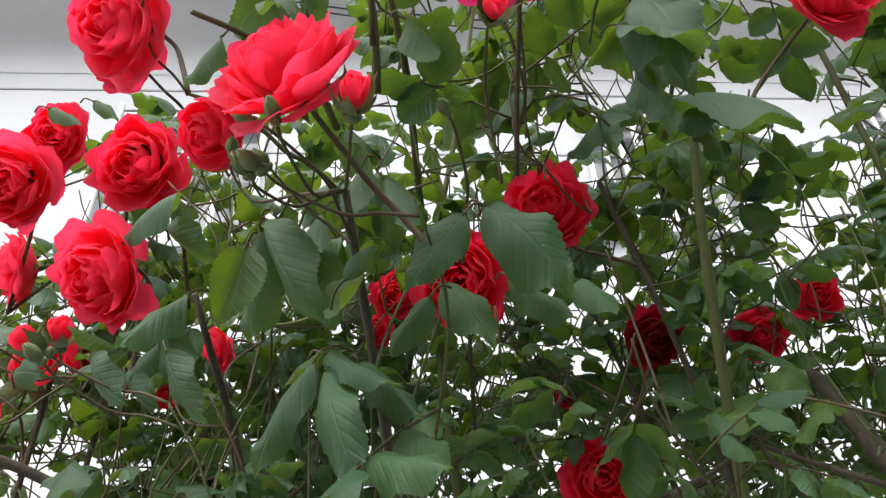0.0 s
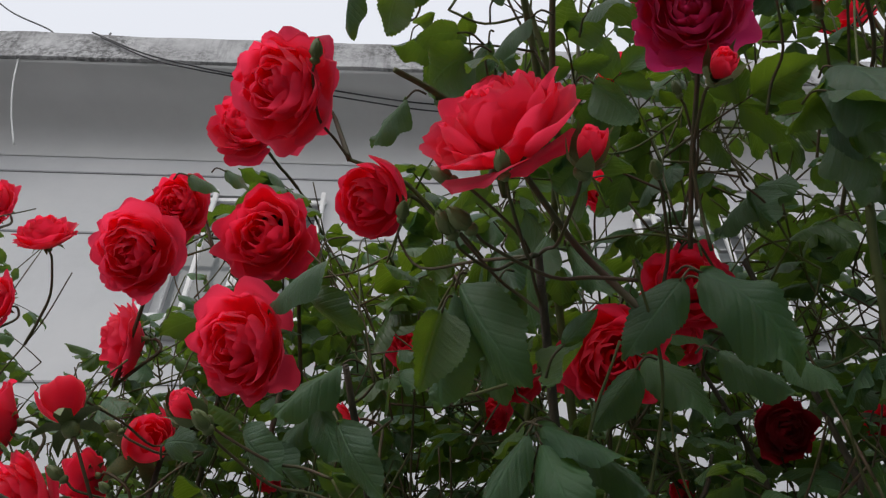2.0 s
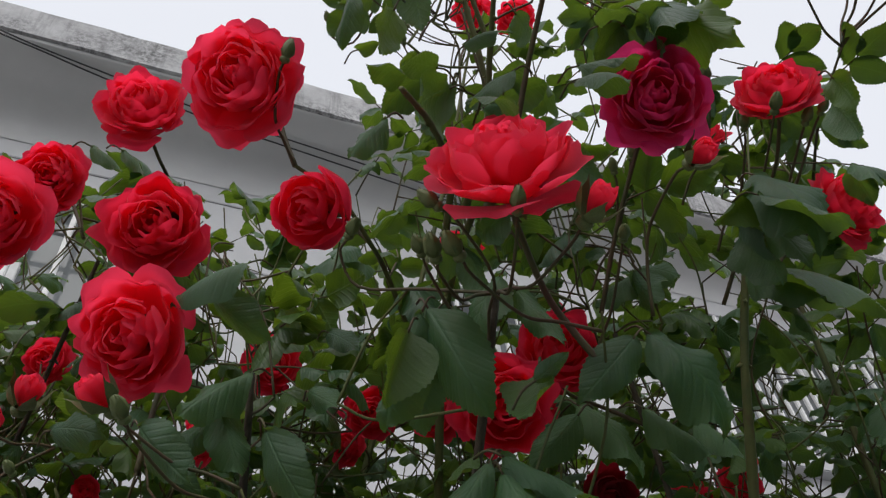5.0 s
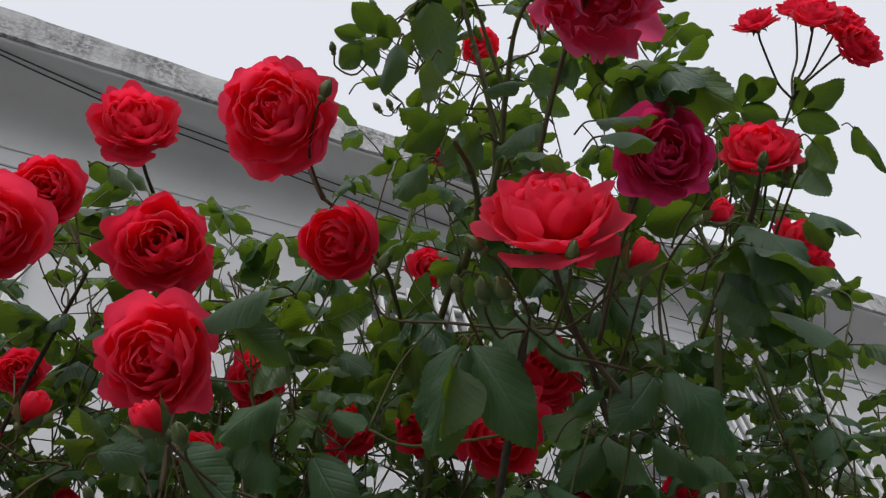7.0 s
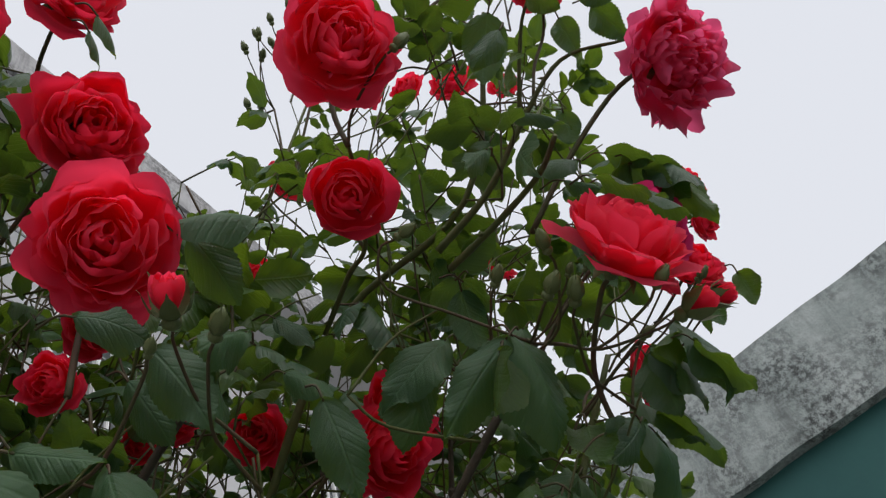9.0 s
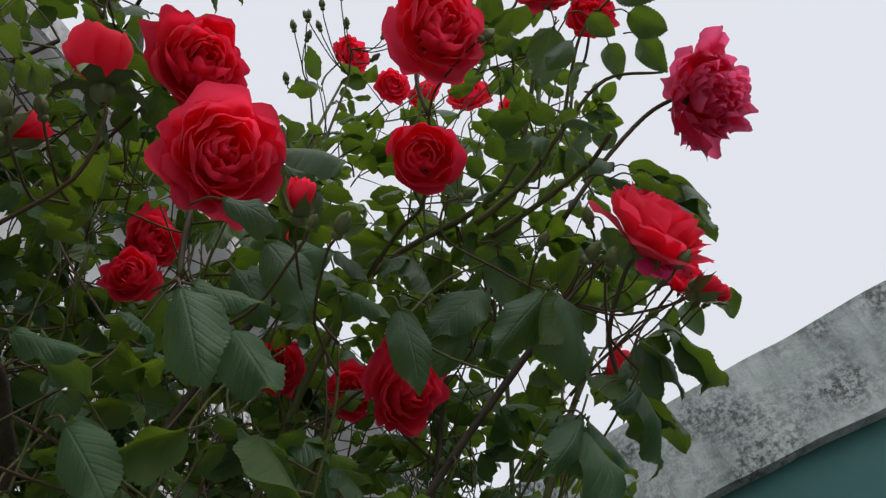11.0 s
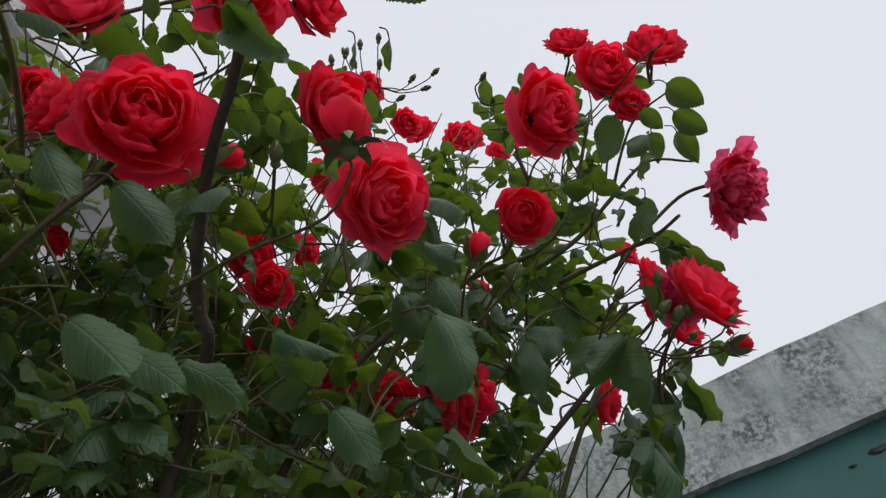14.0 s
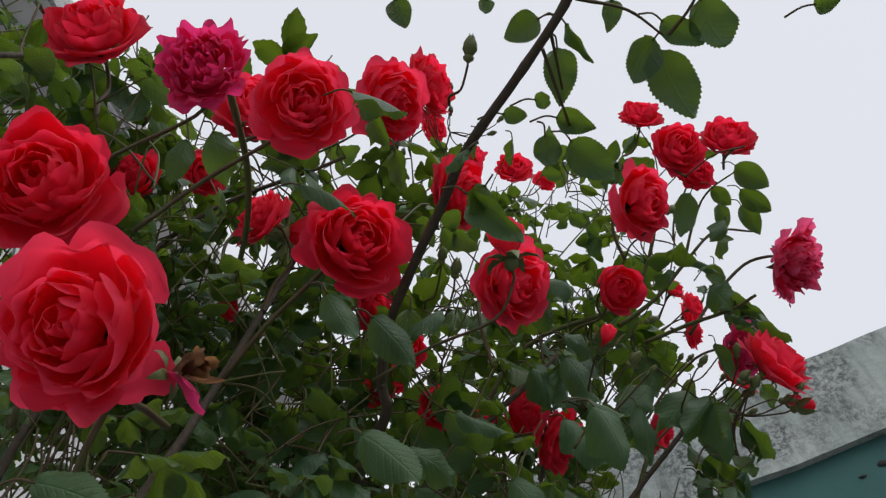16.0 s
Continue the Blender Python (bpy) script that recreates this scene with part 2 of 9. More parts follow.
EAVE_Y, EAVE_Z, EAVE_TOP, WALL_Y = 1.60, 4.075, 4.245, 1.90
TURN_NORTH = radians(0.7)
house = thing("wall_north", "white plastered house wall under a rain-stained concrete eave", "wall")
house["kind"] = "structure"
house.rotation_euler = (0, 0, TURN_NORTH)


def wall_with_openings(name, x0, x1, y0, y1, z0, z1, holes, mat, parent, label):
    """A wall of real thickness with rectangular openings (x0, x1, z0, z1) through it."""
    bm = bmesh.new()
    xs = sorted({x0, x1, *(h[0] for h in holes), *(h[1] for h in holes)})
    zs = sorted({z0, z1, *(h[2] for h in holes), *(h[3] for h in holes)})

    def solid(i, j):
        if not (0 <= i < len(xs) - 1 and 0 <= j < len(zs) - 1):
            return False
        cx, cz = (xs[i] + xs[i + 1]) / 2, (zs[j] + zs[j + 1]) / 2
        return not any(h[0] < cx < h[1] and h[2] < cz < h[3] for h in holes)

    def quad(*points):
        bm.faces.new([bm.verts.new(p) for p in points])

    for i in range(len(xs) - 1):
        for j in range(len(zs) - 1):
            if not solid(i, j):
                continue
            a, b, c, d = xs[i], xs[i + 1], zs[j], zs[j + 1]
            quad((a, y0, c), (b, y0, c), (b, y0, d), (a, y0, d))
            quad((a, y1, d), (b, y1, d), (b, y1, c), (a, y1, c))
            if not solid(i - 1, j):
                quad((a, y0, d), (a, y1, d), (a, y1, c), (a, y0, c))
            if not solid(i + 1, j):
                quad((b, y0, c), (b, y1, c), (b, y1, d), (b, y0, d))
            if not solid(i, j - 1):
                quad((a, y0, c), (a, y1, c), (b, y1, c), (b, y0, c))
            if not solid(i, j + 1):
                quad((a, y0, d), (b, y0, d), (b, y1, d), (a, y1, d))
    bmesh.ops.remove_doubles(bm, verts=bm.verts[:], dist=1e-5)
    return part(name, bm, mat, parent, label)


WINDOWS = ((-0.91, -0.42, 3.06, 3.69), (0.66, 1.12, 3.12, 3.66), (1.66, 3.0, 3.05, 3.76))
wall_with_openings("plaster_wall", -7.0, 4.2, WALL_Y, WALL_Y + 0.25, 0.0, EAVE_Z + 0.05, WINDOWS, PLASTER, house, "white plaster")
slab("inner_wall", (-7.0, WALL_Y + 2.5, 0.0), (4.2, WALL_Y + 2.6, EAVE_Z), SOFFIT, house)

# the underside of the eave swings down to the wall in a shallow cove
bm = bmesh.new()
prof = [(EAVE_Y + 0.014, EAVE_Z + 0.002), (EAVE_Y + 0.017, EAVE_Z - 0.014), (EAVE_Y + 0.18, EAVE_Z - 0.014), (WALL_Y - 0.09, EAVE_Z - 0.022), (WALL_Y - 0.04, EAVE_Z - 0.05), (WALL_Y - 0.014, EAVE_Z - 0.11), (WALL_Y - 0.003, EAVE_Z - 0.19)]
rows = [[bm.verts.new((x, y, z)) for y, z in prof] for x in (-7.0, -3.5, 0.0, 4.2)]
for a, b in zip(rows, rows[1:]):
    for k in range(len(prof) - 1):
        bm.faces.new((a[k], b[k], b[k + 1], a[k + 1]))
sof = part("soffit", bm, SOFFIT, house, "grey plastered underside of the eave")
sof.data.shade_smooth()
bm = bmesh.new()
box_bm(bm, (-7.0, EAVE_Y, EAVE_Z), (4.2, EAVE_Y + 0.14, EAVE_TOP))
bmesh.ops.subdivide_edges(bm, edges=[e for e in bm.edges if abs(e.verts[0].co.x - e.verts[1].co.x) > 1], cuts=220, use_grid_fill=True)
for v in bm.verts:
    v.co.y += 0.006 * noise.noise(v.co * 5)
    v.co.z += 0.008 * noise.noise(v.co * 7 + Vector((3, 0, 0)))
part("fascia", bm, CONCRETE, house, "rain-stained concrete edge")
slab("roof_slab", (-7.0, EAVE_Y + 0.12, EAVE_Z + 0.03), (4.2, WALL_Y + 4.0, EAVE_TOP - 0.01), ROOF, house)
for z in (3.79, 3.47, 2.85):
    slab("joint", (-7.0, WALL_Y - 0.004, z), (4.2, WALL_Y + 0.01, z + 0.007), JOINT, house, "thin dark joint in the plaster", 0)

for (a, b, c, d), step in zip(WINDOWS, (0.105, 0.052, 0.052)):
    win = thing("window", "window with white upright security bars", "window")
    win["kind"] = "structure"
    win.rotation_euler = (0, 0, TURN_NORTH)
    y = WALL_Y
    fr = 0.03
    slab("window_frame", (a, y + 0.05, d - fr), (b, y + 0.11, d), WHITE_METAL, win, "", 0.003)
    slab("window_frame", (a, y + 0.05, c), (b, y + 0.11, c + fr), WHITE_METAL, win, "", 0.003)
    slab("window_frame", (a, y + 0.05, c + fr), (a + fr, y + 0.11, d - fr), WHITE_METAL, win, "", 0.003)
    slab("window_frame", (b - fr, y + 0.05, c + fr), (b, y + 0.11, d - fr), WHITE_METAL, win, "", 0.003)
    mid = (a + b) / 2
    slab("mullion", (mid - 0.015, y + 0.055, c + fr), (mid + 0.015, y + 0.105, d - fr), WHITE_METAL, win, "", 0.003)
    slab("pane", (a + fr, y + 0.075, c + fr), (mid - 0.015, y + 0.081, d - fr), GLASS, win, "dull grey glass", 0)
    slab("pane", (mid + 0.015, y + 0.075, c + fr), (b - fr, y + 0.081, d - fr), GLASS, win, "dull grey glass", 0)
    slab("window_sill", (a - 0.04, y - 0.05, c - 0.045), (b + 0.04, y + 0.05, c - 0.003), PLASTER, win, "", 0.004)
    n = int((b - a) / step)
    for k in range(n + 1):
        x = a + (b - a) * k / n
        slab("bar", (x - 0.008, y - 0.030, c), (x + 0.008, y - 0.014, d), WHITE_METAL, win, "", 0.003)
    for z in (c + 0.03, d - 0.05):
        slab("rail", (a - 0.01, y - 0.014, z), (b + 0.01, y - 0.002, z + 0.022), WHITE_METAL, win, "", 0.003)

# the neighbouring house across the corner of the yard
side = thing("wall_east", "teal painted house wall under a mouldy pale concrete parapet", "wall", at=(1.055, -0.241, 0))
side["kind"] = "structure"
side.rotation_euler = (0, 0, radians(-9.42))
slab("painted_wall", (0.03, -5.0, 0.0), (0.30, 0.94, 2.20), TEAL, side, "dark teal paint, flaking in places")
bm = bmesh.new()
box_bm(bm, (0.0, -5.0, 2.193), (0.34, 0.97, 2.443))
bmesh.ops.subdivide_edges(bm, edges=[e for e in bm.edges if abs(e.verts[0].co.y - e.verts[1].co.y) > 1], cuts=200, use_grid_fill=True)
bmesh.ops.bevel(bm, geom=[e for e in bm.edges if abs(e.verts[0].co.y - e.verts[1].co.y) < 0.001], offset=0.004, segments=1, affect="EDGES")
for v in bm.verts:
    v.co.x += 0.005 * noise.noise(v.co * 6)
    v.co.z += 0.007 * noise.noise(v.co * 8 + Vector((0, 5, 0)))
part("parapet", bm, MOSSY, side, "pale green concrete with black mould")
for y, z, long, high in ((0.016, 2.128, 0.032, 0.010), (0.078, 2.117, 0.012, 0.004)):
    rnd = random.Random(int(z * 1000))
    rim = [(long * rnd.uniform(0.6, 1.1) * math.cos(a * 0.5236), high * rnd.uniform(0.5, 1.2) * math.sin(a * 0.5236)) for a in range(12)]
    pts = [(0.028, y + p, z + q) for p, q in rim] + [(0.031, y + 0.9 * p, z + 0.9 * q) for p, q in rim]
    piece("paint_chip", mesh_from("paint_chip", pts, [tuple(range(11, -1, -1))] + [(k, (k + 1) % 12, 12 + (k + 1) % 12, 12 + k) for k in range(12)], CABLE), side, None, "dark spot where the paint has come off")
slab("flat_roof", (0.30, -5.0, 2.10), (4.0, 0.94, 2.23), ROOF, side)

# unseen wall added behind the camera; closes the yard and shapes the light
back = tagged(slab("wall_south", (-7.0, -4.2, 0.0), (3.0, -4.0, 2.2), PLASTER), "plain plastered wall, unseen, added to close the yard", "wall", kind="structure")


# ---- wires and fixings on the eave ----
def cable(label, points, r, mat, sag=0.0):
    v, f = tube(smooth_path(points, 8), r, r, 6)
    return tagged(piece("cable", mesh_from("cable", v, f, mat)), label, "cable", "house wires")


cable("thin grey wire running along under the eave", [(-1.331, 1.572, 4.239), (-1.108, 1.574, 4.098), (-0.911, 1.577, 4.022), (-0.780, 1.619, 4.045), (-0.574, 1.653, 4.045), (-0.196, 1.713, 4.045), (0.031, 1.733, 4.045), (0.270, 1.755, 4.045), (1.704, 1.886, 4.045)], 0.003, CABLE)
cable("thin grey wire running along under the eave", [(-1.290, 1.572, 4.205), (-1.079, 1.575, 4.064), (-0.895, 1.577, 3.998), (-0.799, 1.623, 4.040), (-0.582, 1.670, 4.040), (-0.185, 1.738, 4.040), (-0.007, 1.757, 4.040), (0.230, 1.782, 4.040), (1.656, 1.931, 4.040)], 0.003, CABLE)
cable("white cable hanging down from the eave edge", [(-1.55, 1.59, 4.09), (-1.53, 1.62, 3.95), (-1.50, 1.66, 3.82), (-1.46, 1.70, 3.70)], 0.003, PALE_CABLE)
cable("dark wire slung over the roof edge", [(-1.95, 1.50, 4.62), (-1.70, 1.57, 4.40), (-1.48, 1.593, 4.25), (-1.62, 1.59, 4.10), (-1.75, 1.60, 3.98)], 0.003, CABLE)
cable("dark wire slung over the roof edge", [(-1.42, 1.62, 4.25), (-1.36, 1.593, 4.20), (-1.58, 1.59, 4.10), (-1.80, 1.60, 4.02)], 0.003, CABLE)
cable("thin dark wire rising away over the flat roof", [(-0.55, 1.92, 4.243), (0.28, 1.90, 4.405), (0.86, 1.90, 4.515), (3.2, 1.90, 4.95)], 0.003, CABLE)
cable("thin dark wire rising away over the flat roof", [(-0.62, 1.93, 4.243), (0.25, 1.90, 4.430), (0.86, 1.90, 4.540), (3.2, 1.90, 4.99)], 0.003, CABLE)
cable("thin grey wire rising away over the flat roof", [(-0.75, 1.95, 4.243), (0.965, 1.90, 4.635), (1.18, 1.90, 4.68), (3.2, 1.90, 5.10)], 0.0025, CABLE)
pin = thing("insulator", "small grey insulator on an iron pin at the roof edge", "insulator", at=(-1.33, 1.66, EAVE_TOP - 0.004))
v, f = tube([Vector((0, 0, 0)), Vector((0, 0, 0.07)), Vector((0.0, 0, 0.16))], 0.006, 0.004, 6)
piece("pin", mesh_from("pin", v, f, CABLE), pin)
v, f = tube([Vector((0, 0, 0)), Vector((-0.02, 0, 0.03)), Vector((-0.045, 0, 0.055))], 0.006, 0.005, 6)
piece("bracket", mesh_from("bracket", v, f, CABLE), pin)
v, f = tube([Vector((-0.045, 0, 0.045)), Vector((-0.047, 0, 0.055)), Vector((-0.05, 0, 0.07)), Vector((-0.052, 0, 0.08))], 0.012, 0.016, 8)
piece("porcelain_knob", mesh_from("porcelain_knob", v, f, PALE_CABLE), pin)
nest = thing("dead_twig", "dark clump of dead leaves caught on a wire", "twig", at=(-1.72, 1.60, 3.93))
rnd = random.Random(4)
for k in range(9):
    p = Vector((rnd.uniform(-0.06, 0.06), rnd.uniform(-0.02, 0.02), rnd.uniform(-0.10, 0.06)))
    d = Vector((rnd.uniform(-1, 1), rnd.uniform(-0.4, 0.4), rnd.uniform(-1, 0.3))).normalized()
    v, f = tube([p, p + d * 0.02, p + d * 0.045, p + d * 0.06], 0.013, 0.004, 6)
    piece("withered_leaf", mesh_from("withered_leaf", v, f, CABLE), nest)


# ---- the roses ----
def blend(stops, u):
    """Straight-line blend between (u, values) stops."""
    for (u0, a), (u1, b) in zip(stops, stops[1:]):
        if u <= u1:
            k = (u - u0) / (u1 - u0)
            return [p + (q - p) * k for p, q in zip(a, b)]
    return list(stops[-1][1])


# base r, z; bend r, z; tip r, z; half width in radians, for the heart, the middle and the rim
PETAL = [
    (0.00, (0.02, -0.30, 0.22, 0.33, 0.02, 0.47, 2.2)),
    (0.15, (0.04, -0.36, 0.42, 0.30, 0.14, 0.48, 1.65)),
    (0.35, (0.06, -0.42, 0.66, 0.18, 0.34, 0.44, 1.25)),
    (0.55, (0.08, -0.45, 0.89, 0.02, 0.58, 0.35, 1.05)),
    (0.75, (0.09, -0.47, 1.02, -0.08, 0.84, 0.16, 0.95)),
    (0.90, (0.09, -0.48, 1.02, -0.11, 1.00, 0.00, 0.90)),
    (1.00, (0.09, -0.48, 0.96, -0.10, 1.06, -0.16, 0.90)),
]


def petal_mesh(name, u, mat, rnd, frill=1.0, ragged=False):
    """One broad petal: u from 0 (heart) to 1 (rim). The flower's axis is z, its radius about 1."""
    nu, nv = 9, 22 if ragged else 14
    r0, z0, r1, z1, r2, z2, half = blend(PETAL, u)
    r2 = r2 * rnd.uniform(0.94, 1.03) + rnd.uniform(-0.03, 0.05) * (0.3 + u)
    z2 += rnd.uniform(-0.10, 0.07) * (0.4 + u)
    half *= rnd.uniform(0.66, 0.96) * (0.86 if ragged else 1.0)
    ph, ph2 = rnd.uniform(0, 6.28), rnd.uniform(0, 6.28)
    amp = (0.014 + 0.072 * u) * frill
    ph3, dent = rnd.uniform(0, 6.28), rnd.uniform(0.014, 0.034) * frill
    roll_edge = rnd.uniform(0.04, 0.11) * (0.2 + 0.95 * u)
    skew = rnd.uniform(-0.05, 0.05)
    notch = rnd.uniform(0.0, 0.07)
    verts, faces, uvs = [], [], []
    for i in range(nu + 1):
        for j in range(nv + 1):
            v = 2 * j / nv - 1
            s = i / nu * (1 - 0.42 * abs(v) ** 4 - notch * math.exp(-(v * 4) ** 2) + dent * (math.sin(ph3 + 8 * v) + (1.3 if ragged else 0.6) * math.sin(ph + 15 * v)))
            r = (1 - s) ** 2 * r0 + 2 * s * (1 - s) * r1 + s * s * r2
            z = (1 - s) ** 2 * z0 + 2 * s * (1 - s) * z1 + s * s * z2
            w = half * (0.32 + 0.68 * math.sin(min(1.0, s / 0.72) * math.pi / 2))
            al = v * w
            ruffle = amp * s ** 3 * (math.sin(ph + 3.1 * v + 2 * s) + 0.6 * math.sin(ph2 + 7.3 * v))
            lip = max(0.0, (s - 0.78) / 0.22)
            r += ruffle + roll_edge * lip ** 2 + 0.035 * v * s + 0.04 * v * v * s * u
            r += 0.060 * s * math.sin(ph2 + 2.3 * v)
            if ragged:
                r += 0.05 * s ** 4 * math.sin(ph3 + 11 * v)
                z += 0.09 * s ** 4 * math.sin(ph + 9 * v)
            z += ruffle * 0.7 - roll_edge * 0.8 * lip ** 2.5 + skew * v * s
            verts.append((r * math.cos(al), r * math.sin(al), z + 0.08))
            uvs.append((0.5 + 0.5 * v, i / nu))
    for i in range(nu):
        for j in range(nv):
            a = i * (nv + 1) + j
            faces.append((a, a + 1, a + nv + 2, a + nv + 1))
    return mesh_from(name, verts, faces, mat, True, uvs)


BLOOMS = {}


def bloom_set(variant, mat):
    """The petals of one flower form: (mesh, turn about the axis)."""
    key = (variant, mat.name)
    if key not in BLOOMS:
        rnd = random.Random(100 + variant)
        count = (40, 44, 25, 11, 46)[variant]
        most = (0.90, 0.95, 0.70, 0.34, 0.97)[variant]
        BLOOMS[key] = []
        for i in range(count):
            u = (i / (count - 1)) ** 0.74 * most
            BLOOMS[key].append((petal_mesh("petal", u, mat, rnd, (1.3, 1.3, 1.0, 1.0, 1.6)[variant], variant == 4), i * 137.5 + rnd.uniform(-1, 1) * (45 - 28 * u), rnd.uniform(-9, 9) * (0.25 + 0.7 * u), rnd.uniform(0.93, 1.06)))
    return BLOOMS[key]


def calyx_mesh():
    verts, faces = [], []
    path = [Vector((0, 0, z)) for z in (-0.58, -0.52, -0.42, -0.34)]
    n0 = len(verts)
    for q, r in zip(path, (0.04, 0.11, 0.13, 0.09)):
        for k in range(8):
            a = 2 * math.pi * k / 8
            verts.append((r * math.cos(a), r * math.sin(a), q.z))
    for i in range(3):
        for k in range(8):
            a, b = i * 8 + k, i * 8 + (k + 1) % 8
            faces.append((a, b, b + 8, a + 8))
    for k in range(5):
        a0 = 2 * math.pi * k / 5
        base = len(verts)
        for s, w, r, z in ((0, 0.10, 0.09, -0.36), (0.35, 0.12, 0.30, -0.30), (0.7, 0.07, 0.46, -0.36), (1, 0.004, 0.54, -0.50)):
            for v in (-1, 0, 1):
                a = a0 + v * w / max(r, 0.09)
                verts.append((r * math.cos(a), r * math.sin(a), z - 0.02 * abs(v)))
        for i in range(3):
            for j in range(2):
                a = base + i * 3 + j
                faces.append((a, a + 1, a + 4, a + 3))
    return mesh_from("calyx", verts, faces, SEPAL)


def bud_meshes(open_tip):
    """A bud: swollen receptacle, five clasping sepals, red tip. Axis z, length about 1."""
    verts, faces = [], []
    prof = [(0.04, -0.62), (0.15, -0.52), (0.17, -0.40), (0.12, -0.32)]
    for r, z in prof:
        for k in range(8):
            a = 2 * math.pi * k / 8
            verts.append((r * math.cos(a), r * math.sin(a), z))
    for i in range(3):
        for k in range(8):
            a, b = i * 8 + k, i * 8 + (k + 1) % 8
            faces.append((a, b, b + 8, a + 8))
    for k in range(5):
        a0 = 2 * math.pi * k / 5
        base = len(verts)
        o = 0.10 * open_tip
        for s, w, r, z in ((0, 0.13, 0.13, -0.33), (0.3, 0.17, 0.225 + o, -0.12), (0.65, 0.12, 0.19 + 2 * o, 0.14), (0.9, 0.03, 0.10 + 3.2 * o, 0.34), (1, 0.005, 0.10 + 4 * o, 0.5)):
            for v in (-1, 0, 1):
                a = a0 + v * w / max(r, 0.1)
                verts.append((r * math.cos(a), r * math.sin(a), z))
        for i in range(4):
            for j in range(2):
                a = base + i * 3 + j
                faces.append((a, a + 1, a + 4, a + 3))
    green = mesh_from("calyx", verts, faces, SEPAL)
    verts, faces = [], []
    prof = [(0.10, -0.32), (0.20, -0.12), (0.185 + 0.05 * open_tip, 0.10), (0.12 + 0.09 * open_tip, 0.30), (0.03 + 0.05 * open_tip, 0.42)]
    for i, (r, z) in enumerate(prof):
        for k in range(9):
            a = 2 * math.pi * k / 9 + i * 0.35
            q = 1 + (0.12 if k % 3 == 0 else -0.03)
            verts.append((r * q * math.cos(a), r * q * math.sin(a), z + (0.04 if k % 3 == 0 else 0)))
    for i in range(len(prof) - 1):
        for k in range(9):
            a, b = i * 9 + k, i * 9 + (k + 1) % 9
            faces.append((a, b, b + 9, a + 9))
    faces.append(tuple((len(prof) - 1) * 9 + k for k in range(9)))
    return green, mesh_from("bud_tip", verts, faces, ROSY if open_tip else SEPAL)


CALYX = calyx_mesh()
BUDS = (bud_meshes(0), bud_meshes(1))


def axis_frame(at, axis, spin=0.0, scale=1.0):
    """A frame at a place with its z along axis."""
    q = Vector(axis).to_track_quat("Z", "Y").to_matrix().to_4x4()
    return Matrix.Translation(at) @ q @ pose(0, 0, 0, 0, 0, spin) @ Matrix.Scale(scale, 4)


def leaflet_mesh(name, k, mat, n=34, across=(-1, -0.72, -0.4, 0, 0.4, 0.72, 1)):
    """A rose leaflet of length 1 along y: broad, pointed, saw-toothed, folded along its rib, edges and tip curling down."""
    rnd = random.Random(500 + k)
    fold, droop = rnd.uniform(-0.65, 0.25), rnd.uniform(0.15, 1.05)
    wide, twist = rnd.uniform(0.27, 0.335), rnd.uniform(-0.8, 0.8)
    wave, ph = rnd.uniform(0.025, 0.075), rnd.uniform(0, 6)
    curl, roll = rnd.uniform(0.8, 2.6), rnd.uniform(-0.9, 0.5)
    bend = rnd.uniform(-0.10, 0.10)
    verts, faces, uvs = [], [], []
    y, z = 0.0, 0.0
    for i in range(n + 1):
        s = i / n
        if i:
            a = droop * (s - 0.15) * 1.25 + 0.8 * max(0.0, s - 0.8)
            y += math.cos(a) / n
            z -= math.sin(a) / n
        w = wide * s ** 0.66 * (1 - s) ** 1.02 / 0.3366 if 0 < s < 1 else 0.004
        for v in across:
            ww = w * v
            side_wave = wave * math.sin(13 * s + ph + (1.3 if v > 0 else 0)) * v * v
            zz = abs(ww) * fold + side_wave + twist * ww * (s - 0.2) - curl * abs(ww) ** 2.2 + roll * ww * abs(ww) * 2
            yy = y
            if abs(v) == 1 and 0 < i < n:
                tooth = 0.065 if i % 2 else -0.01
                ww *= 1.0 + tooth
                yy += 0.014 if i % 2 else -0.004
            verts.append((ww + bend * s * s, yy, z + zz))
            uvs.append((0.5 + 0.5 * v * (w / wide), s))
    m = len(across)
    for i in range(n):
        for j in range(m - 1):
            a = i * m + j
            faces.append((a, a + 1, a + m + 1, a + m))
    return mesh_from(name, verts, faces, mat, True, uvs)


LEAFLETS = [leaflet_mesh("leaflet", k, LEAF) for k in range(10)]
YOUNG_LEAFLETS = [leaflet_mesh("leaflet", k + 10, YOUNG) for k in range(5)]


# lighter forms of the same leaflets for the joined growth further back
FAR = {me.name: leaflet_mesh("leaflet_far", k, LEAF if k < 10 else YOUNG, 12, (-1, -0.5, 0, 0.5, 1)) for k, me in enumerate(LEAFLETS + YOUNG_LEAFLETS)}


def rachis_mesh():
    v, f = tube([Vector((0, t, 0.04 * math.sin(t * 2.2))) for t in (0, 0.35, 0.7, 1.05, 1.4)], 0.022, 0.013, 5)
    return mesh_from("leaf_stalk", v, f, STEM)


RACHIS = rachis_mesh()
SEATS = ((0, 1.38, 0, 1.0), (1, 1.18, 62, 0.9), (1, 1.18, -62, 0.9), (1, 0.62, 70, 0.72), (1, 0.62, -70, 0.72))


def leaf_frames(rnd, count=5):
    """Where the leaflets of one compound leaf sit (leaf along y, unit: one leaflet)."""
    res = []
    for side_leaf, y, turn, size in SEATS[:count]:
        m = pose(0, y, 0.04 * math.sin(y * 2.2), rnd.uniform(-38, 12), rnd.uniform(-26, 26), turn + rnd.uniform(-12, 12)) @ Matrix.Scale(size * rnd.uniform(0.88, 1.1), 4)
        res.append(m)
    return res


FACES = {}


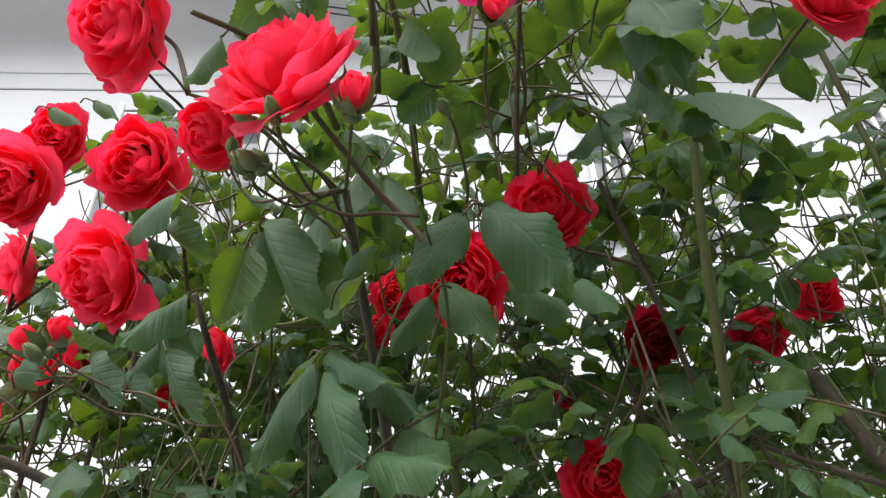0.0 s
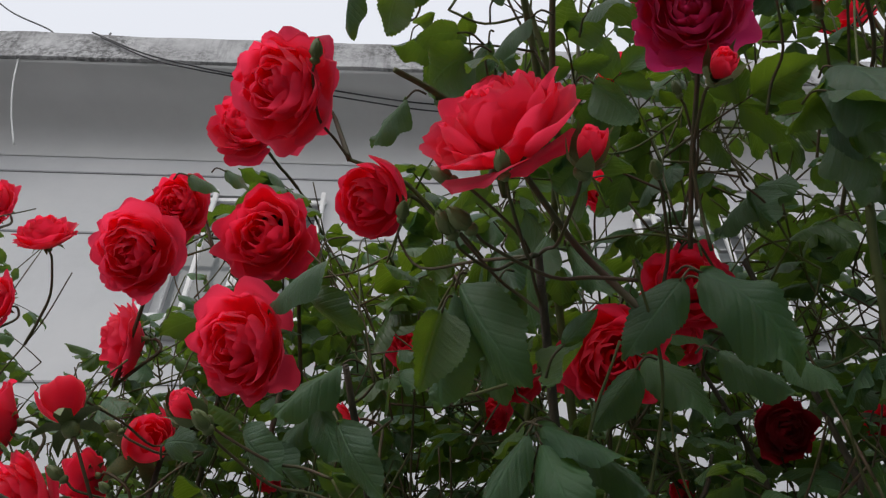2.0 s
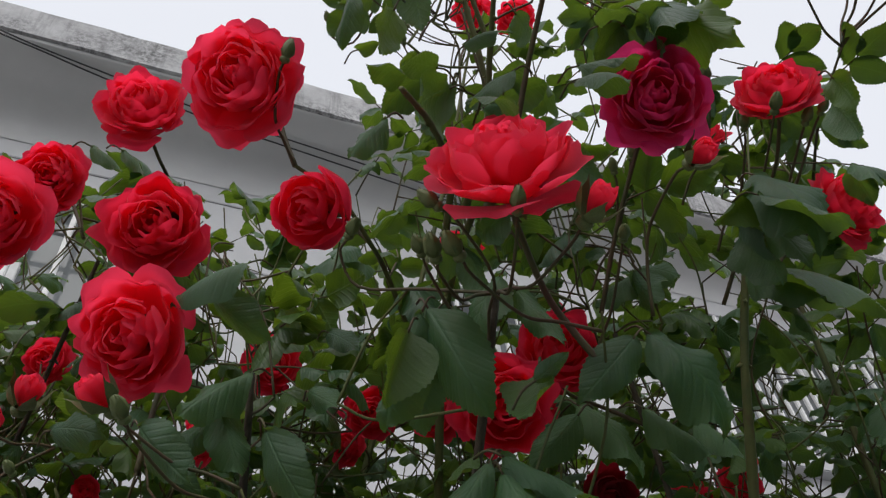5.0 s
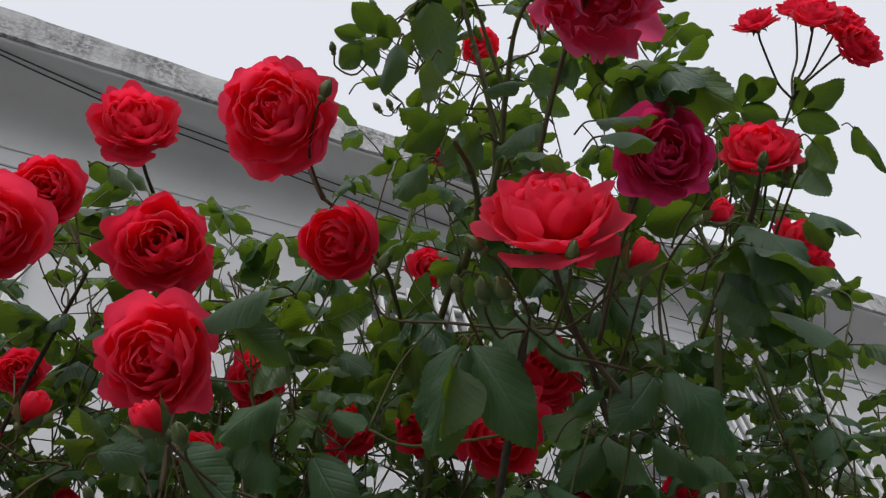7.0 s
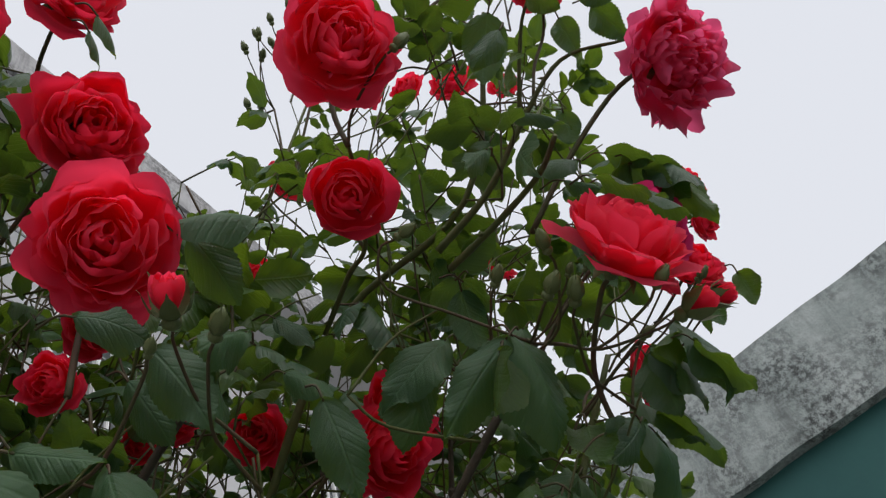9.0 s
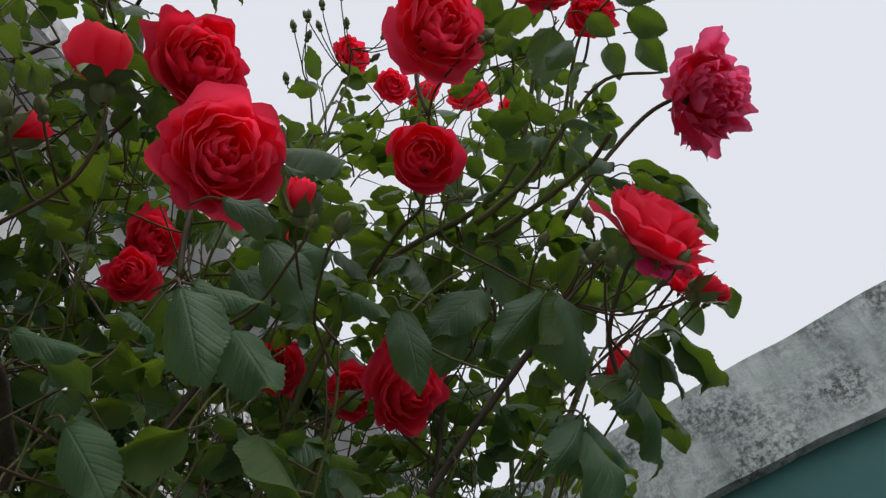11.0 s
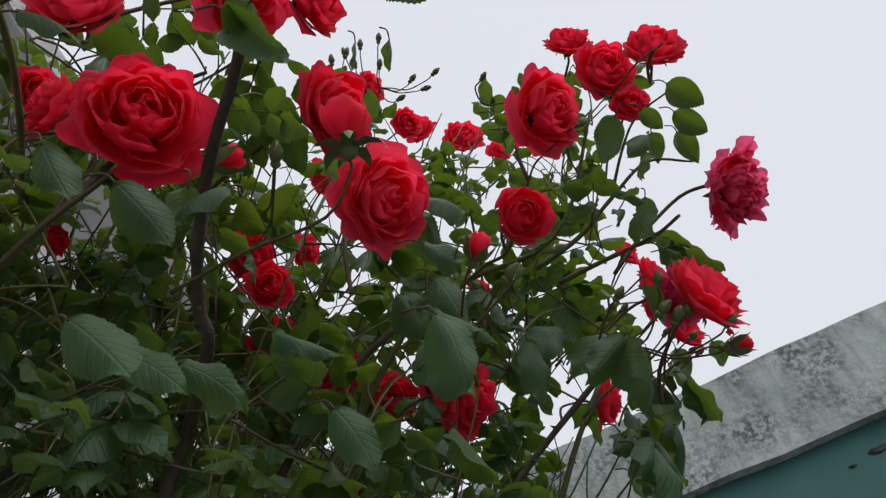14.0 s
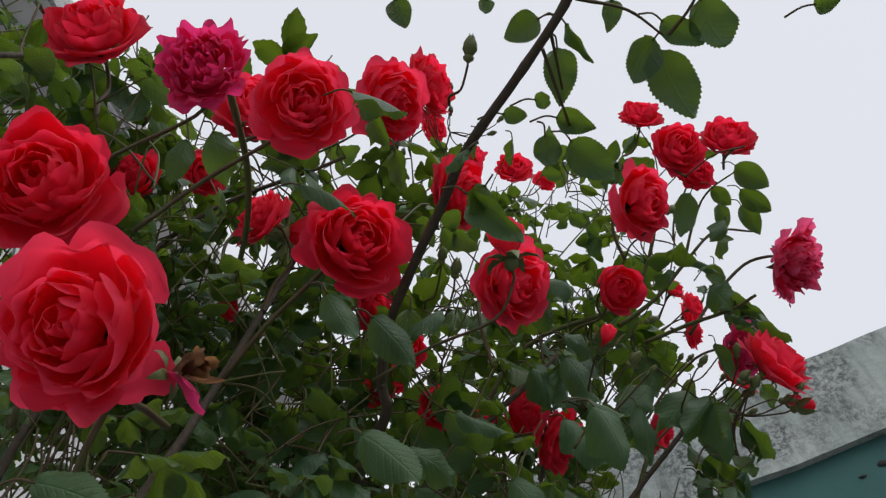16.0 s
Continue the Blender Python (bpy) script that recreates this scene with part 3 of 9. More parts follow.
class Foliage:
    """The many leaves of one plant that are not picked out singly, gathered into one mesh."""

    def __init__(self):
        self.verts, self.faces, self.uvs, self.n = [], [], [], 0

    def put(self, me, m):
        co = np.empty(len(me.vertices) * 3)
        me.vertices.foreach_get("co", co)
        mm = np.array(m)
        self.verts.append(co.reshape(-1, 3) @ mm[:3, :3].T + mm[:3, 3])
        key = me.name
        if key not in FACES:
            per = np.zeros((len(me.vertices), 2))
            if me.uv_layers:
                for loop, uv in zip(me.loops, me.uv_layers[0].uv):
                    per[loop.vertex_index] = uv.vector
            FACES[key] = ([tuple(p.vertices) for p in me.polygons], per)
        quads, per = FACES[key]
        self.faces += [tuple(v + self.n for v in q) for q in quads]
        self.uvs.append(per)
        self.n += len(me.vertices)

    def finish(self, name, mat, parent):
        if not self.n:
            return
        ob = piece(name, mesh_from(name, np.concatenate(self.verts), self.faces, mat, True, np.concatenate(self.uvs)), parent)
        ob["kind"] = "stuff"


class Rose:
    """One climbing rose, rooted at a spot on the ground."""

    def __init__(self, label, root, thin):
        self.thin = thin
        self.ob = thing("rose_bush", label, "rose bush", "climbing roses")
        self.root = Vector(root)
        self.joints, self.canes, self.far, self.far_young, self.stalks = [], [], Foliage(), Foliage(), Foliage()
        self.count = 0

    def cane(self, points, r0, r1, mat=None, prickles=0):
        path = smooth_path(points)
        v, f = tube(path, r0, r1, 7, knots=0.12)
        rnd = random.Random(len(path) * 31 + int(abs(points[-1][0]) * 1e4))
        for _ in range(prickles):
            i = rnd.randrange(2, len(path) - 2)
            d = (path[i + 1] - path[i]).normalized()
            out = d.orthogonal().normalized()
            out.rotate(Matrix.Rotation(rnd.uniform(0, 6.28), 3, d))
            r = r0 + (r1 - r0) * i / len(path)
            tube([path[i] + out * r * 0.7, path[i] + out * (r + 0.004) - d * 0.002], r * 0.5 + 0.0006, 0.0003, 4, v, f)
        piece("cane", mesh_from("cane", v, f, mat or CANE), self.ob)
        self.canes.append(path)
        self.joints += path[len(path) // 3:]
        return path

    def stem(self, start, end, axis, r=0.0017):
        a, b, ax = Vector(start), Vector(end), Vector(axis).normalized()
        near = min(0.03, 0.3 * (b - a).length)
        mid = b - ax * near + (a - b).normalized() * near * 0.8
        v, f = tube(smooth_path([a, (a * 0.5 + mid * 0.5) + Vector((0, 0.003, 0.004)), mid, b - ax * near * 0.4, b], 4), r * 1.3, r, 6)
        piece("stem", mesh_from("stem", v, f, STEM), self.ob)

    def nearest(self, p, below=0.06):
        best = None
        for path in self.canes:
            for q in path:
                d = (q - Vector(p)).length + (0.3 if q.z > p[2] - below else 0)
                if best is None or d < best[0]:
                    best = (d, q)
        return best[1]

    def foot(self, end):
        """Where a flower's stem leaves its cane; with none close by, a point down among the leaves."""
        q = self.nearest(end)
        if (q - end).length > 0.17 or q.y < end.y - 0.03:
            q = end + Vector((0.015, 0.14, -0.06))
        return q

    def blade(self, base, tip, facing, k=0, young=False, wide=1.0):
        """One large leaflet from its base to its tip, its upper face turned towards facing."""
        a, b = Vector(base), Vector(tip)
        y = (b - a).normalized()
        z = Vector(facing)
        z = (z - y * z.dot(y)).normalized()
        m = Matrix((y.cross(z) * wide * 0.88, y, z)).transposed().to_4x4()
        m = Matrix.Translation(a) @ m @ Matrix.Scale((b - a).length * 1.06, 4)
        pool = YOUNG_LEAFLETS if young else LEAFLETS
        piece("leaf", pool[k % len(pool)], self.ob, m)
        v, f = tube(smooth_path([a - y * 0.016 + Vector((0.002, 0.006, -0.004)), a - y * 0.008, a + y * 0.002], 3), 0.0008, 0.0007, 5)
        piece("leaf_stalk", mesh_from("leaf_stalk", v, f, STEM), self.ob)

    def bloom(self, at, axis, width, mat=None, variant=0, spin=0.0, label="", foot=None):
        mat = mat or RED
        ax = Vector(axis).normalized()
        r = width / 2 / (1.03, 1.06, 0.84, 0.46, 1.08)[variant]
        m = axis_frame(at, ax, spin, r)
        flower = new("rose_bloom")
        flower.empty_display_size = 0.02
        flower.parent, flower.matrix_basis = self.ob, m
        if label:
            flower["label"] = label
        for me, turn, lean, size in bloom_set(variant, mat):
            piece("petal", me, flower, pose(0, 0, 0, 0, lean, turn) @ Matrix.Diagonal((size, size, size * (1.12 if variant < 2 else 1.0), 1)))
        piece("calyx", CALYX, flower, Matrix.Translation((0, 0, 0.16)) @ Matrix.Scale(1.35, 4) if variant == 3 else None, "green sepals")
        end = m @ Vector((0, 0, -0.56))
        self.stem(foot or self.foot(end), end, ax, 0.0008 + 0.01 * width)

    def withered(self, at, axis, foot):
        """A spent bloom: shrivelled brown petals, dry sepals and one purple petal still hanging on."""
        m = axis_frame(at, axis, 0, 0.026)
        flower = new("rose_bloom")
        flower.empty_display_size = 0.02
        flower.parent, flower.matrix_basis = self.ob, m
        flower["label"] = "withered brown bloom with one hanging purple petal"
        rnd = random.Random(77)
        for k, (me, turn, lean, size) in enumerate(bloom_set(3, DRY)):
            piece("petal", me, flower, pose(0, 0, 0, rnd.uniform(-45, 45), rnd.uniform(-45, 45), turn) @ Matrix.Diagonal((0.7, 0.6, rnd.uniform(0.7, 1.3), 1)))
        hang = bloom_set(1, PURPLE)[28][0]
        down = m.inverted().to_3x3() @ Vector((0.1, -0.1, -1))
        piece("petal", hang, flower, axis_frame((0, 0, -0.1), down, 60, 1.0) @ Matrix.Translation((-0.45, 0, 0.45)) @ Matrix.Diagonal((0.8, 0.5, 1.5, 1)))
        piece("calyx", CALYX, flower)
        self.stem(foot, m @ Vector((0, 0, -0.56)), axis)

    def bud(self, at, axis, length, half_open=False, foot=None):
        m = axis_frame(at, axis, 40 * self.count, length * (1.0 if half_open else 0.8)) @ Matrix.Diagonal((1.18, 1.18, 0.92, 1))
        self.count += 1
        b = new("rosebud")
        b.empty_display_size = 0.01
        b.parent, b.matrix_basis = self.ob, m
        green, tip = BUDS[1 if half_open else 0]
        piece("calyx", green, b)
        if half_open:
            for me, turn, lean, size in bloom_set(3, ROSY):
                piece("petal", me, b, pose(0, 0, 0.02, 0, lean * 0.4, turn) @ Matrix.Diagonal((0.62, 0.62, 1.05, 1)))
        else:
            piece("bud_tip", tip, b)
        end = m @ Vector((0, 0, -0.6))
        if foot is None:
            foot = self.nearest(end, 0.02)
            if (foot - end).length > 0.14:
                foot = end + Vector((0.01, 0.08, -0.04))
        self.stem(foot, end, axis, 0.0009)

    def leaf(self, at, along, up, size, count=5, young=False, single=True, seed=0):
        """One compound leaf. single: built of leaflets that are objects of their own."""
        rnd = random.Random(seed)
        y = Vector(along).normalized()
        z = Vector(up)
        z = (z - y * z.dot(y)).normalized()
        x = y.cross(z)
        m = Matrix((x, y, z)).transposed().to_4x4()
        m = Matrix.Translation(at) @ m @ Matrix.Scale(size, 4)
        pool = YOUNG_LEAFLETS if young else LEAFLETS
        picks = [(rnd.choice(pool), q) for q in leaf_frames(rnd, count)]
        if single:
            leaf = piece("leaf", RACHIS, self.ob, m)
            for me, q in picks:
                piece("leaflet", me, leaf, q)
        else:
            store = self.far_young if young else self.far
            for me, q in picks:
                store.put(FAR[me.name], m @ q)
            self.stalks.put(RACHIS, m)

    def shoot(self, base, tip, leaves, size, seed, single=False, young=0.17, sag=0.008):
        """A leafy side shoot from base to tip with leaves set round it in a spiral."""
        rnd = random.Random(seed)
        a, b = Vector(base), Vector(tip)
        d = (b - a)
        mid = (a + b) / 2 + Vector((rnd.uniform(-1, 1), rnd.uniform(-1, 1), 0)) * 0.12 * d.length + Vector((0, 0, sag))
        path = smooth_path([a, mid, b], 6)
        v, f = tube(path, 0.0011, 0.0008, 6, knots=0.1)
        low = min(self.joints, key=lambda q: (q - a).length_squared + (0.02 if q.z > a.z else 0))
        if 0.01 < (low - a).length < 0.11:
            bow = (low + a) / 2 + Vector((rnd.uniform(-0.15, 0.15), rnd.uniform(-0.15, 0.15), -0.04)) * (low - a).length
            tube(smooth_path([low, bow, a], 4), 0.0011, 0.0010, 5, v, f, 0.1)
        self.joints.append(path[1])
        piece("shoot", mesh_from("shoot", v, f, STEM if rnd.random() < 0.5 else CANE), self.ob)
        self.canes.append(path)
        n = len(path) - 1
        for k in range(leaves):
            if rnd.random() < (self.thin if leaves > 1 else 0.15):
                continue
            s = 0.15 + 0.85 * k / max(1, leaves - 1)
            q = path[min(n, round(s * n))]
            along = d.normalized()
            ang = k * 2.4 + seed
            out = along.orthogonal().normalized()
            out.rotate(Matrix.Rotation(ang, 3, along))
            way = (out + along * (0.25 + 0.4 * s) + Vector((0, -0.1, rnd.uniform(-0.75, 0.15)))).normalized()
            up = Vector((rnd.uniform(-0.6, 0.6), rnd.uniform(-0.9, 0.2), 0.9))
            self.leaf(q, way, up, size * rnd.uniform(0.85, 1.3), 5 if rnd.random() < 0.7 else 3, rnd.random() < young, single, seed * 100 + k)

    def finish(self):
        self.far.finish("foliage", LEAF, self.ob)
        self.far_young.finish("young_foliage", YOUNG, self.ob)
        self.stalks.finish("leaf_stalk_growth", STEM, self.ob)


left = Rose("climbing rose with red blooms growing up by the white wall", (-0.55, 0.98, 0), 0.50)
middle = Rose("tall climbing rose full of red blooms and dark leaves", (0.02, 0.86, 0), 0.44)
right = Rose("climbing rose with red and fading purple blooms", (0.42, 0.72, 0), 0.34)

# long canes from the ground
left.cane([(-0.58, 1.05, 0), (-0.55, 1.03, 0.7), (-0.47, 0.92, 1.3), (-0.38, 0.80, 1.62), (-0.33, 0.70, 1.86)], 0.006, 0.0025, BARK, 10)
left.cane([(-0.50, 1.08, 0), (-0.46, 1.06, 0.8), (-0.40, 0.98, 1.5), (-0.34, 0.86, 1.9), (-0.29, 0.66, 2.02)], 0.006, 0.002, BARK, 10)
left.cane([(-0.64, 1.05, 0), (-0.74, 1.08, 0.8), (-0.76, 1.02, 1.4), (-0.70, 0.92, 1.7), (-0.60, 0.84, 1.84)], 0.006, 0.0025, BARK, 10)
left.cane([(-0.62, 1.0, 0), (-0.68, 1.05, 0.9), (-0.68, 1.0, 1.6), (-0.64, 0.90, 2.1)], 0.006, 0.002, CANE, 10)
middle.cane([(0.0, 0.98, 0), (-0.02, 0.96, 0.8), (-0.06, 0.84, 1.35), (-0.12, 0.66, 1.66), (-0.15, 0.50, 1.76)], 0.007, 0.0025, BARK, 12)
middle.cane([(0.04, 0.98, 0), (0.05, 0.94, 0.8), (0.04, 0.78, 1.35), (0.0, 0.54, 1.60), (-0.03, 0.359, 1.725)], 0.006, 0.0025, BARK, 12)
middle.cane([(0.05, 1.0, 0), (0.08, 0.96, 0.9), (0.07, 0.80, 1.5), (0.024, 0.565, 1.89), (0.0, 0.371, 1.93), (-0.06, 0.27, 2.06)], 0.006, 0.002, CANE, 12)
middle.cane([(-0.02, 1.0, 0), (-0.06, 0.98, 1.0), (-0.02, 0.86, 1.7), (0.08, 0.68, 2.2), (0.13, 0.56, 2.55)], 0.006, 0.002, CANE, 12)
right.cane([(0.40, 0.88, 0), (0.38, 0.84, 0.8), (0.33, 0.74, 1.4), (0.26, 0.62, 1.72), (0.18, 0.52, 1.90)], 0.005, 0.0025, BARK, 12)
right.cane([(0.30, 0.85, 0), (0.29, 0.80, 0.9), (0.25, 0.60, 1.5), (0.222, 0.45, 1.76), (0.219, 0.361, 1.885)], 0.006, 0.003, CANE, 14)
right.cane([(0.47, 0.90, 0), (0.52, 0.86, 1.0), (0.50, 0.62, 1.7), (0.42, 0.48, 2.2), (0.36, 0.42, 2.6)], 0.006, 0.002, CANE, 12)
right.cane([(0.42, 0.95, 0), (0.40, 0.95, 0.9), (0.34, 0.86, 1.5), (0.24, 0.74, 1.82), (0.18, 0.68, 1.93)], 0.006, 0.002, BARK, 12)

middle.shoot((-0.06, 0.32, 2.00), (-0.06, 0.25, 2.06), 1, 0.043, 6359, True)
middle.shoot((-0.00, 0.26, 2.11), (-0.04, 0.25, 2.20), 2, 0.046, 4301, True)
right.shoot((0.30, 0.29, 2.40), (0.27, 0.25, 2.50), 2, 0.050, 2593, True)
middle.shoot((0.17, 0.29, 2.05), (0.21, 0.25, 2.14), 1, 0.042, 3343, True)
middle.shoot((0.22, 0.29, 2.32), (0.31, 0.26, 2.45), 1, 0.045, 490, True)
middle.shoot((-0.22, 0.23, 1.90), (-0.11, 0.26, 2.00), 2, 0.039, 8365, True)
middle.shoot((0.21, 0.32, 2.20), (0.20, 0.26, 2.27), 1, 0.051, 5308, True)
middle.shoot((0.08, 0.29, 2.08), (0.13, 0.28, 2.18), 2, 0.043, 6407, True)
right.shoot((0.26, 0.33, 2.44), (0.32, 0.28, 2.48), 3, 0.041, 1520, True)
middle.shoot((0.01, 0.28, 2.00), (0.05, 0.29, 2.09), 3, 0.037, 5725, True)
right.shoot((0.30, 0.26, 2.36), (0.28, 0.29, 2.47), 1, 0.050, 1958, True)
middle.shoot((-0.01, 0.34, 1.89), (-0.05, 0.29, 1.97), 1, 0.042, 3301, True)
middle.shoot((0.17, 0.28, 2.13), (0.13, 0.29, 2.21), 3, 0.040, 9197, True)
right.shoot((0.26, 0.33, 1.92), (0.25, 0.29, 2.03), 1, 0.040, 9166, True)
middle.shoot((-0.03, 0.35, 2.09), (0.01, 0.29, 2.18), 3, 0.038, 5161, True)
middle.shoot((0.14, 0.32, 2.18), (0.21, 0.30, 2.32), 1, 0.043, 773, True)
right.shoot((0.35, 0.32, 2.46), (0.31, 0.30, 2.55), 1, 0.052, 4666, True)
middle.shoot((0.21, 0.35, 1.87), (0.25, 0.31, 2.03), 2, 0.044, 1028, True)
right.shoot((0.26, 0.36, 1.98), (0.30, 0.31, 2.12), 1, 0.037, 8876, True)
right.shoot((0.36, 0.38, 2.54), (0.32, 0.31, 2.58), 2, 0.049, 8201, True)
middle.shoot((0.02, 0.44, 1.59), (0.01, 0.32, 1.68), 1, 0.049, 6836, True)
right.shoot((0.24, 0.35, 2.13), (0.24, 0.32, 2.21), 2, 0.039, 8599, True)
middle.shoot((0.15, 0.36, 2.32), (0.18, 0.33, 2.39), 1, 0.043, 134, True)
right.shoot((0.28, 0.44, 2.15), (0.28, 0.33, 2.25), 1, 0.040, 2730, True)
middle.shoot((-0.08, 0.33, 1.97), (-0.04, 0.34, 2.05), 1, 0.041, 4338, True)
middle.shoot((-0.10, 0.31, 2.04), (-0.06, 0.34, 2.14), 1, 0.037, 8377, True)
middle.shoot((-0.01, 0.45, 2.02), (-0.00, 0.34, 2.11), 2, 0.037, 8373, True)
right.shoot((0.29, 0.31, 2.10), (0.33, 0.34, 2.18), 2, 0.050, 9167, True)
right.shoot((0.23, 0.52, 1.93), (0.17, 0.35, 2.14), 4, 0.049, 2981, True)
right.shoot((0.25, 0.48, 2.37), (0.19, 0.35, 2.47), 2, 0.045, 8739, True)
right.shoot((0.33, 0.39, 1.99), (0.40, 0.36, 2.11), 1, 0.047, 1526, True)
middle.shoot((-0.04, 0.39, 2.12), (0.04, 0.36, 2.27), 1, 0.047, 2209, True)
right.shoot((0.30, 0.39, 2.14), (0.30, 0.36, 2.26), 1, 0.037, 4087, True)
middle.shoot((-0.01, 0.44, 1.54), (0.01, 0.37, 1.67), 1, 0.042, 700, True)
middle.shoot((0.22, 0.41, 2.31), (0.19, 0.37, 2.39), 1, 0.039, 9918, True)
right.shoot((0.26, 0.36, 2.02), (0.31, 0.37, 2.08), 2, 0.044, 6834, True)
right.shoot((0.37, 0.39, 2.06), (0.33, 0.37, 2.15), 3, 0.048, 9186, True)
right.shoot((0.42, 0.37, 2.13), (0.37, 0.38, 2.30), 2, 0.047, 3259, True)
right.shoot((0.31, 0.39, 2.00), (0.37, 0.38, 2.10), 1, 0.046, 9130, True)
middle.shoot((0.11, 0.41, 1.95), (0.16, 0.38, 2.02), 1, 0.039, 8616, True)
middle.shoot((0.19, 0.42, 2.06), (0.17, 0.39, 2.14), 2, 0.051, 7098, True)
right.shoot((0.27, 0.45, 2.37), (0.28, 0.39, 2.52), 1, 0.038, 9158, True)
middle.shoot((-0.02, 0.47, 1.56), (-0.03, 0.40, 1.62), 1, 0.046, 5768, True)
right.shoot((0.43, 0.38, 2.14), (0.35, 0.40, 2.26), 2, 0.041, 9600, True)
middle.shoot((-0.10, 0.46, 1.71), (-0.07, 0.40, 1.76), 1, 0.042, 5469, True)
middle.shoot((0.02, 0.47, 2.07), (0.01, 0.40, 2.19), 1, 0.037, 4940, True)
right.shoot((0.30, 0.47, 1.59), (0.30, 0.40, 1.75), 2, 0.051, 8182, True)
right.shoot((0.29, 0.47, 2.50), (0.28, 0.41, 2.56), 1, 0.043, 359, True)
right.shoot((0.46, 0.50, 1.85), (0.40, 0.41, 1.94), 2, 0.045, 1341, True)
right.shoot((0.37, 0.36, 2.16), (0.28, 0.41, 2.25), 1, 0.044, 2233, True)
right.shoot((0.32, 0.52, 1.77), (0.28, 0.41, 1.89), 1, 0.049, 5079, True)
right.shoot((0.29, 0.41, 2.07), (0.30, 0.41, 2.21), 1, 0.041, 7228, True)
middle.shoot((0.19, 0.47, 1.58), (0.14, 0.41, 1.65), 1, 0.041, 2632, True)
middle.shoot((0.01, 0.50, 2.17), (0.06, 0.41, 2.30), 1, 0.039, 7679, True)
middle.shoot((-0.01, 0.51, 1.55), (0.03, 0.41, 1.68), 1, 0.038, 4934, True)
middle.shoot((0.07, 0.43, 2.23), (0.10, 0.41, 2.31), 1, 0.045, 5064, True)
middle.shoot((0.17, 0.45, 1.92), (0.13, 0.41, 2.02), 2, 0.037, 2660, False)
middle.shoot((0.16, 0.44, 1.63), (0.14, 0.42, 1.73), 1, 0.041, 3513, False)
right.shoot((0.38, 0.49, 2.15), (0.38, 0.42, 2.25), 1, 0.046, 2576, False)
right.shoot((0.47, 0.56, 2.17), (0.49, 0.43, 2.25), 3, 0.042, 5263, False)
middle.shoot((0.19, 0.53, 2.40), (0.26, 0.43, 2.52), 1, 0.038, 744, False)
middle.shoot((0.12, 0.47, 1.85), (0.13, 0.43, 2.01), 1, 0.049, 8132, False)
middle.shoot((0.18, 0.51, 2.37), (0.13, 0.43, 2.46), 1, 0.041, 8781, False)
right.shoot((0.52, 0.48, 2.25), (0.49, 0.44, 2.36), 3, 0.042, 8778, False)
right.shoot((0.33, 0.47, 1.79), (0.28, 0.44, 1.87), 2, 0.039, 5056, False)
right.shoot((0.56, 0.50, 2.22), (0.50, 0.45, 2.31), 3, 0.046, 8193, False)
middle.shoot((0.02, 0.48, 1.87), (0.00, 0.45, 1.96), 3, 0.036, 5441, False)
right.shoot((0.44, 0.53, 1.73), (0.45, 0.46, 1.88), 2, 0.051, 6183, False)
middle.shoot((0.14, 0.52, 1.64), (0.16, 0.46, 1.69), 1, 0.037, 1105, False)
right.shoot((0.39, 0.50, 1.76), (0.37, 0.46, 1.86), 2, 0.048, 1185, False)
middle.shoot((-0.13, 0.53, 1.89), (-0.08, 0.46, 1.98), 1, 0.041, 4572, False)
right.shoot((0.46, 0.52, 2.20), (0.57, 0.47, 2.30), 2, 0.038, 2867, False)
right.shoot((0.30, 0.52, 1.94), (0.26, 0.47, 2.01), 1, 0.045, 2390, False)
middle.shoot((0.20, 0.54, 1.49), (0.21, 0.47, 1.61), 3, 0.042, 9377, False)
middle.shoot((0.19, 0.47, 2.21), (0.11, 0.47, 2.36), 1, 0.044, 8263, False)
right.shoot((0.45, 0.57, 1.89), (0.51, 0.47, 2.01), 5, 0.049, 4352, False)
right.shoot((0.49, 0.44, 1.94), (0.58, 0.47, 2.09), 1, 0.044, 7742, False)
middle.shoot((0.17, 0.54, 1.54), (0.22, 0.47, 1.60), 3, 0.038, 2536, False)
right.shoot((0.39, 0.46, 2.20), (0.41, 0.48, 2.31), 3, 0.044, 6890, False)
right.shoot((0.67, 0.59, 1.85), (0.61, 0.48, 1.93), 3, 0.051, 7983, False)
middle.shoot((0.13, 0.53, 1.92), (0.16, 0.48, 1.98), 1, 0.037, 6743, False)
right.shoot((0.26, 0.51, 2.29), (0.25, 0.48, 2.40), 3, 0.040, 2217, False)
right.shoot((0.77, 0.47, 1.82), (0.70, 0.48, 1.97), 3, 0.036, 1325, False)
right.shoot((0.51, 0.56, 2.23), (0.51, 0.48, 2.38), 1, 0.047, 9658, False)
middle.shoot((0.04, 0.48, 1.84), (0.02, 0.48, 1.94), 1, 0.051, 5625, False)
middle.shoot((0.11, 0.56, 1.62), (0.07, 0.48, 1.73), 2, 0.041, 4526, False)
right.shoot((0.34, 0.53, 1.64), (0.29, 0.49, 1.78), 3, 0.038, 4106, False)
right.shoot((0.55, 0.51, 1.99), (0.60, 0.49, 2.10), 1, 0.050, 1743, False)
right.shoot((0.24, 0.55, 1.99), (0.27, 0.49, 2.08), 1, 0.040, 3134, False)
middle.shoot((-0.11, 0.54, 1.58), (-0.15, 0.49, 1.66), 1, 0.037, 120, False)
right.shoot((0.40, 0.57, 1.66), (0.42, 0.49, 1.79), 3, 0.043, 5594, False)
right.shoot((0.49, 0.53, 2.05), (0.44, 0.50, 2.20), 2, 0.039, 6614, False)
middle.shoot((-0.04, 0.51, 1.54), (-0.03, 0.50, 1.64), 3, 0.041, 4942, False)
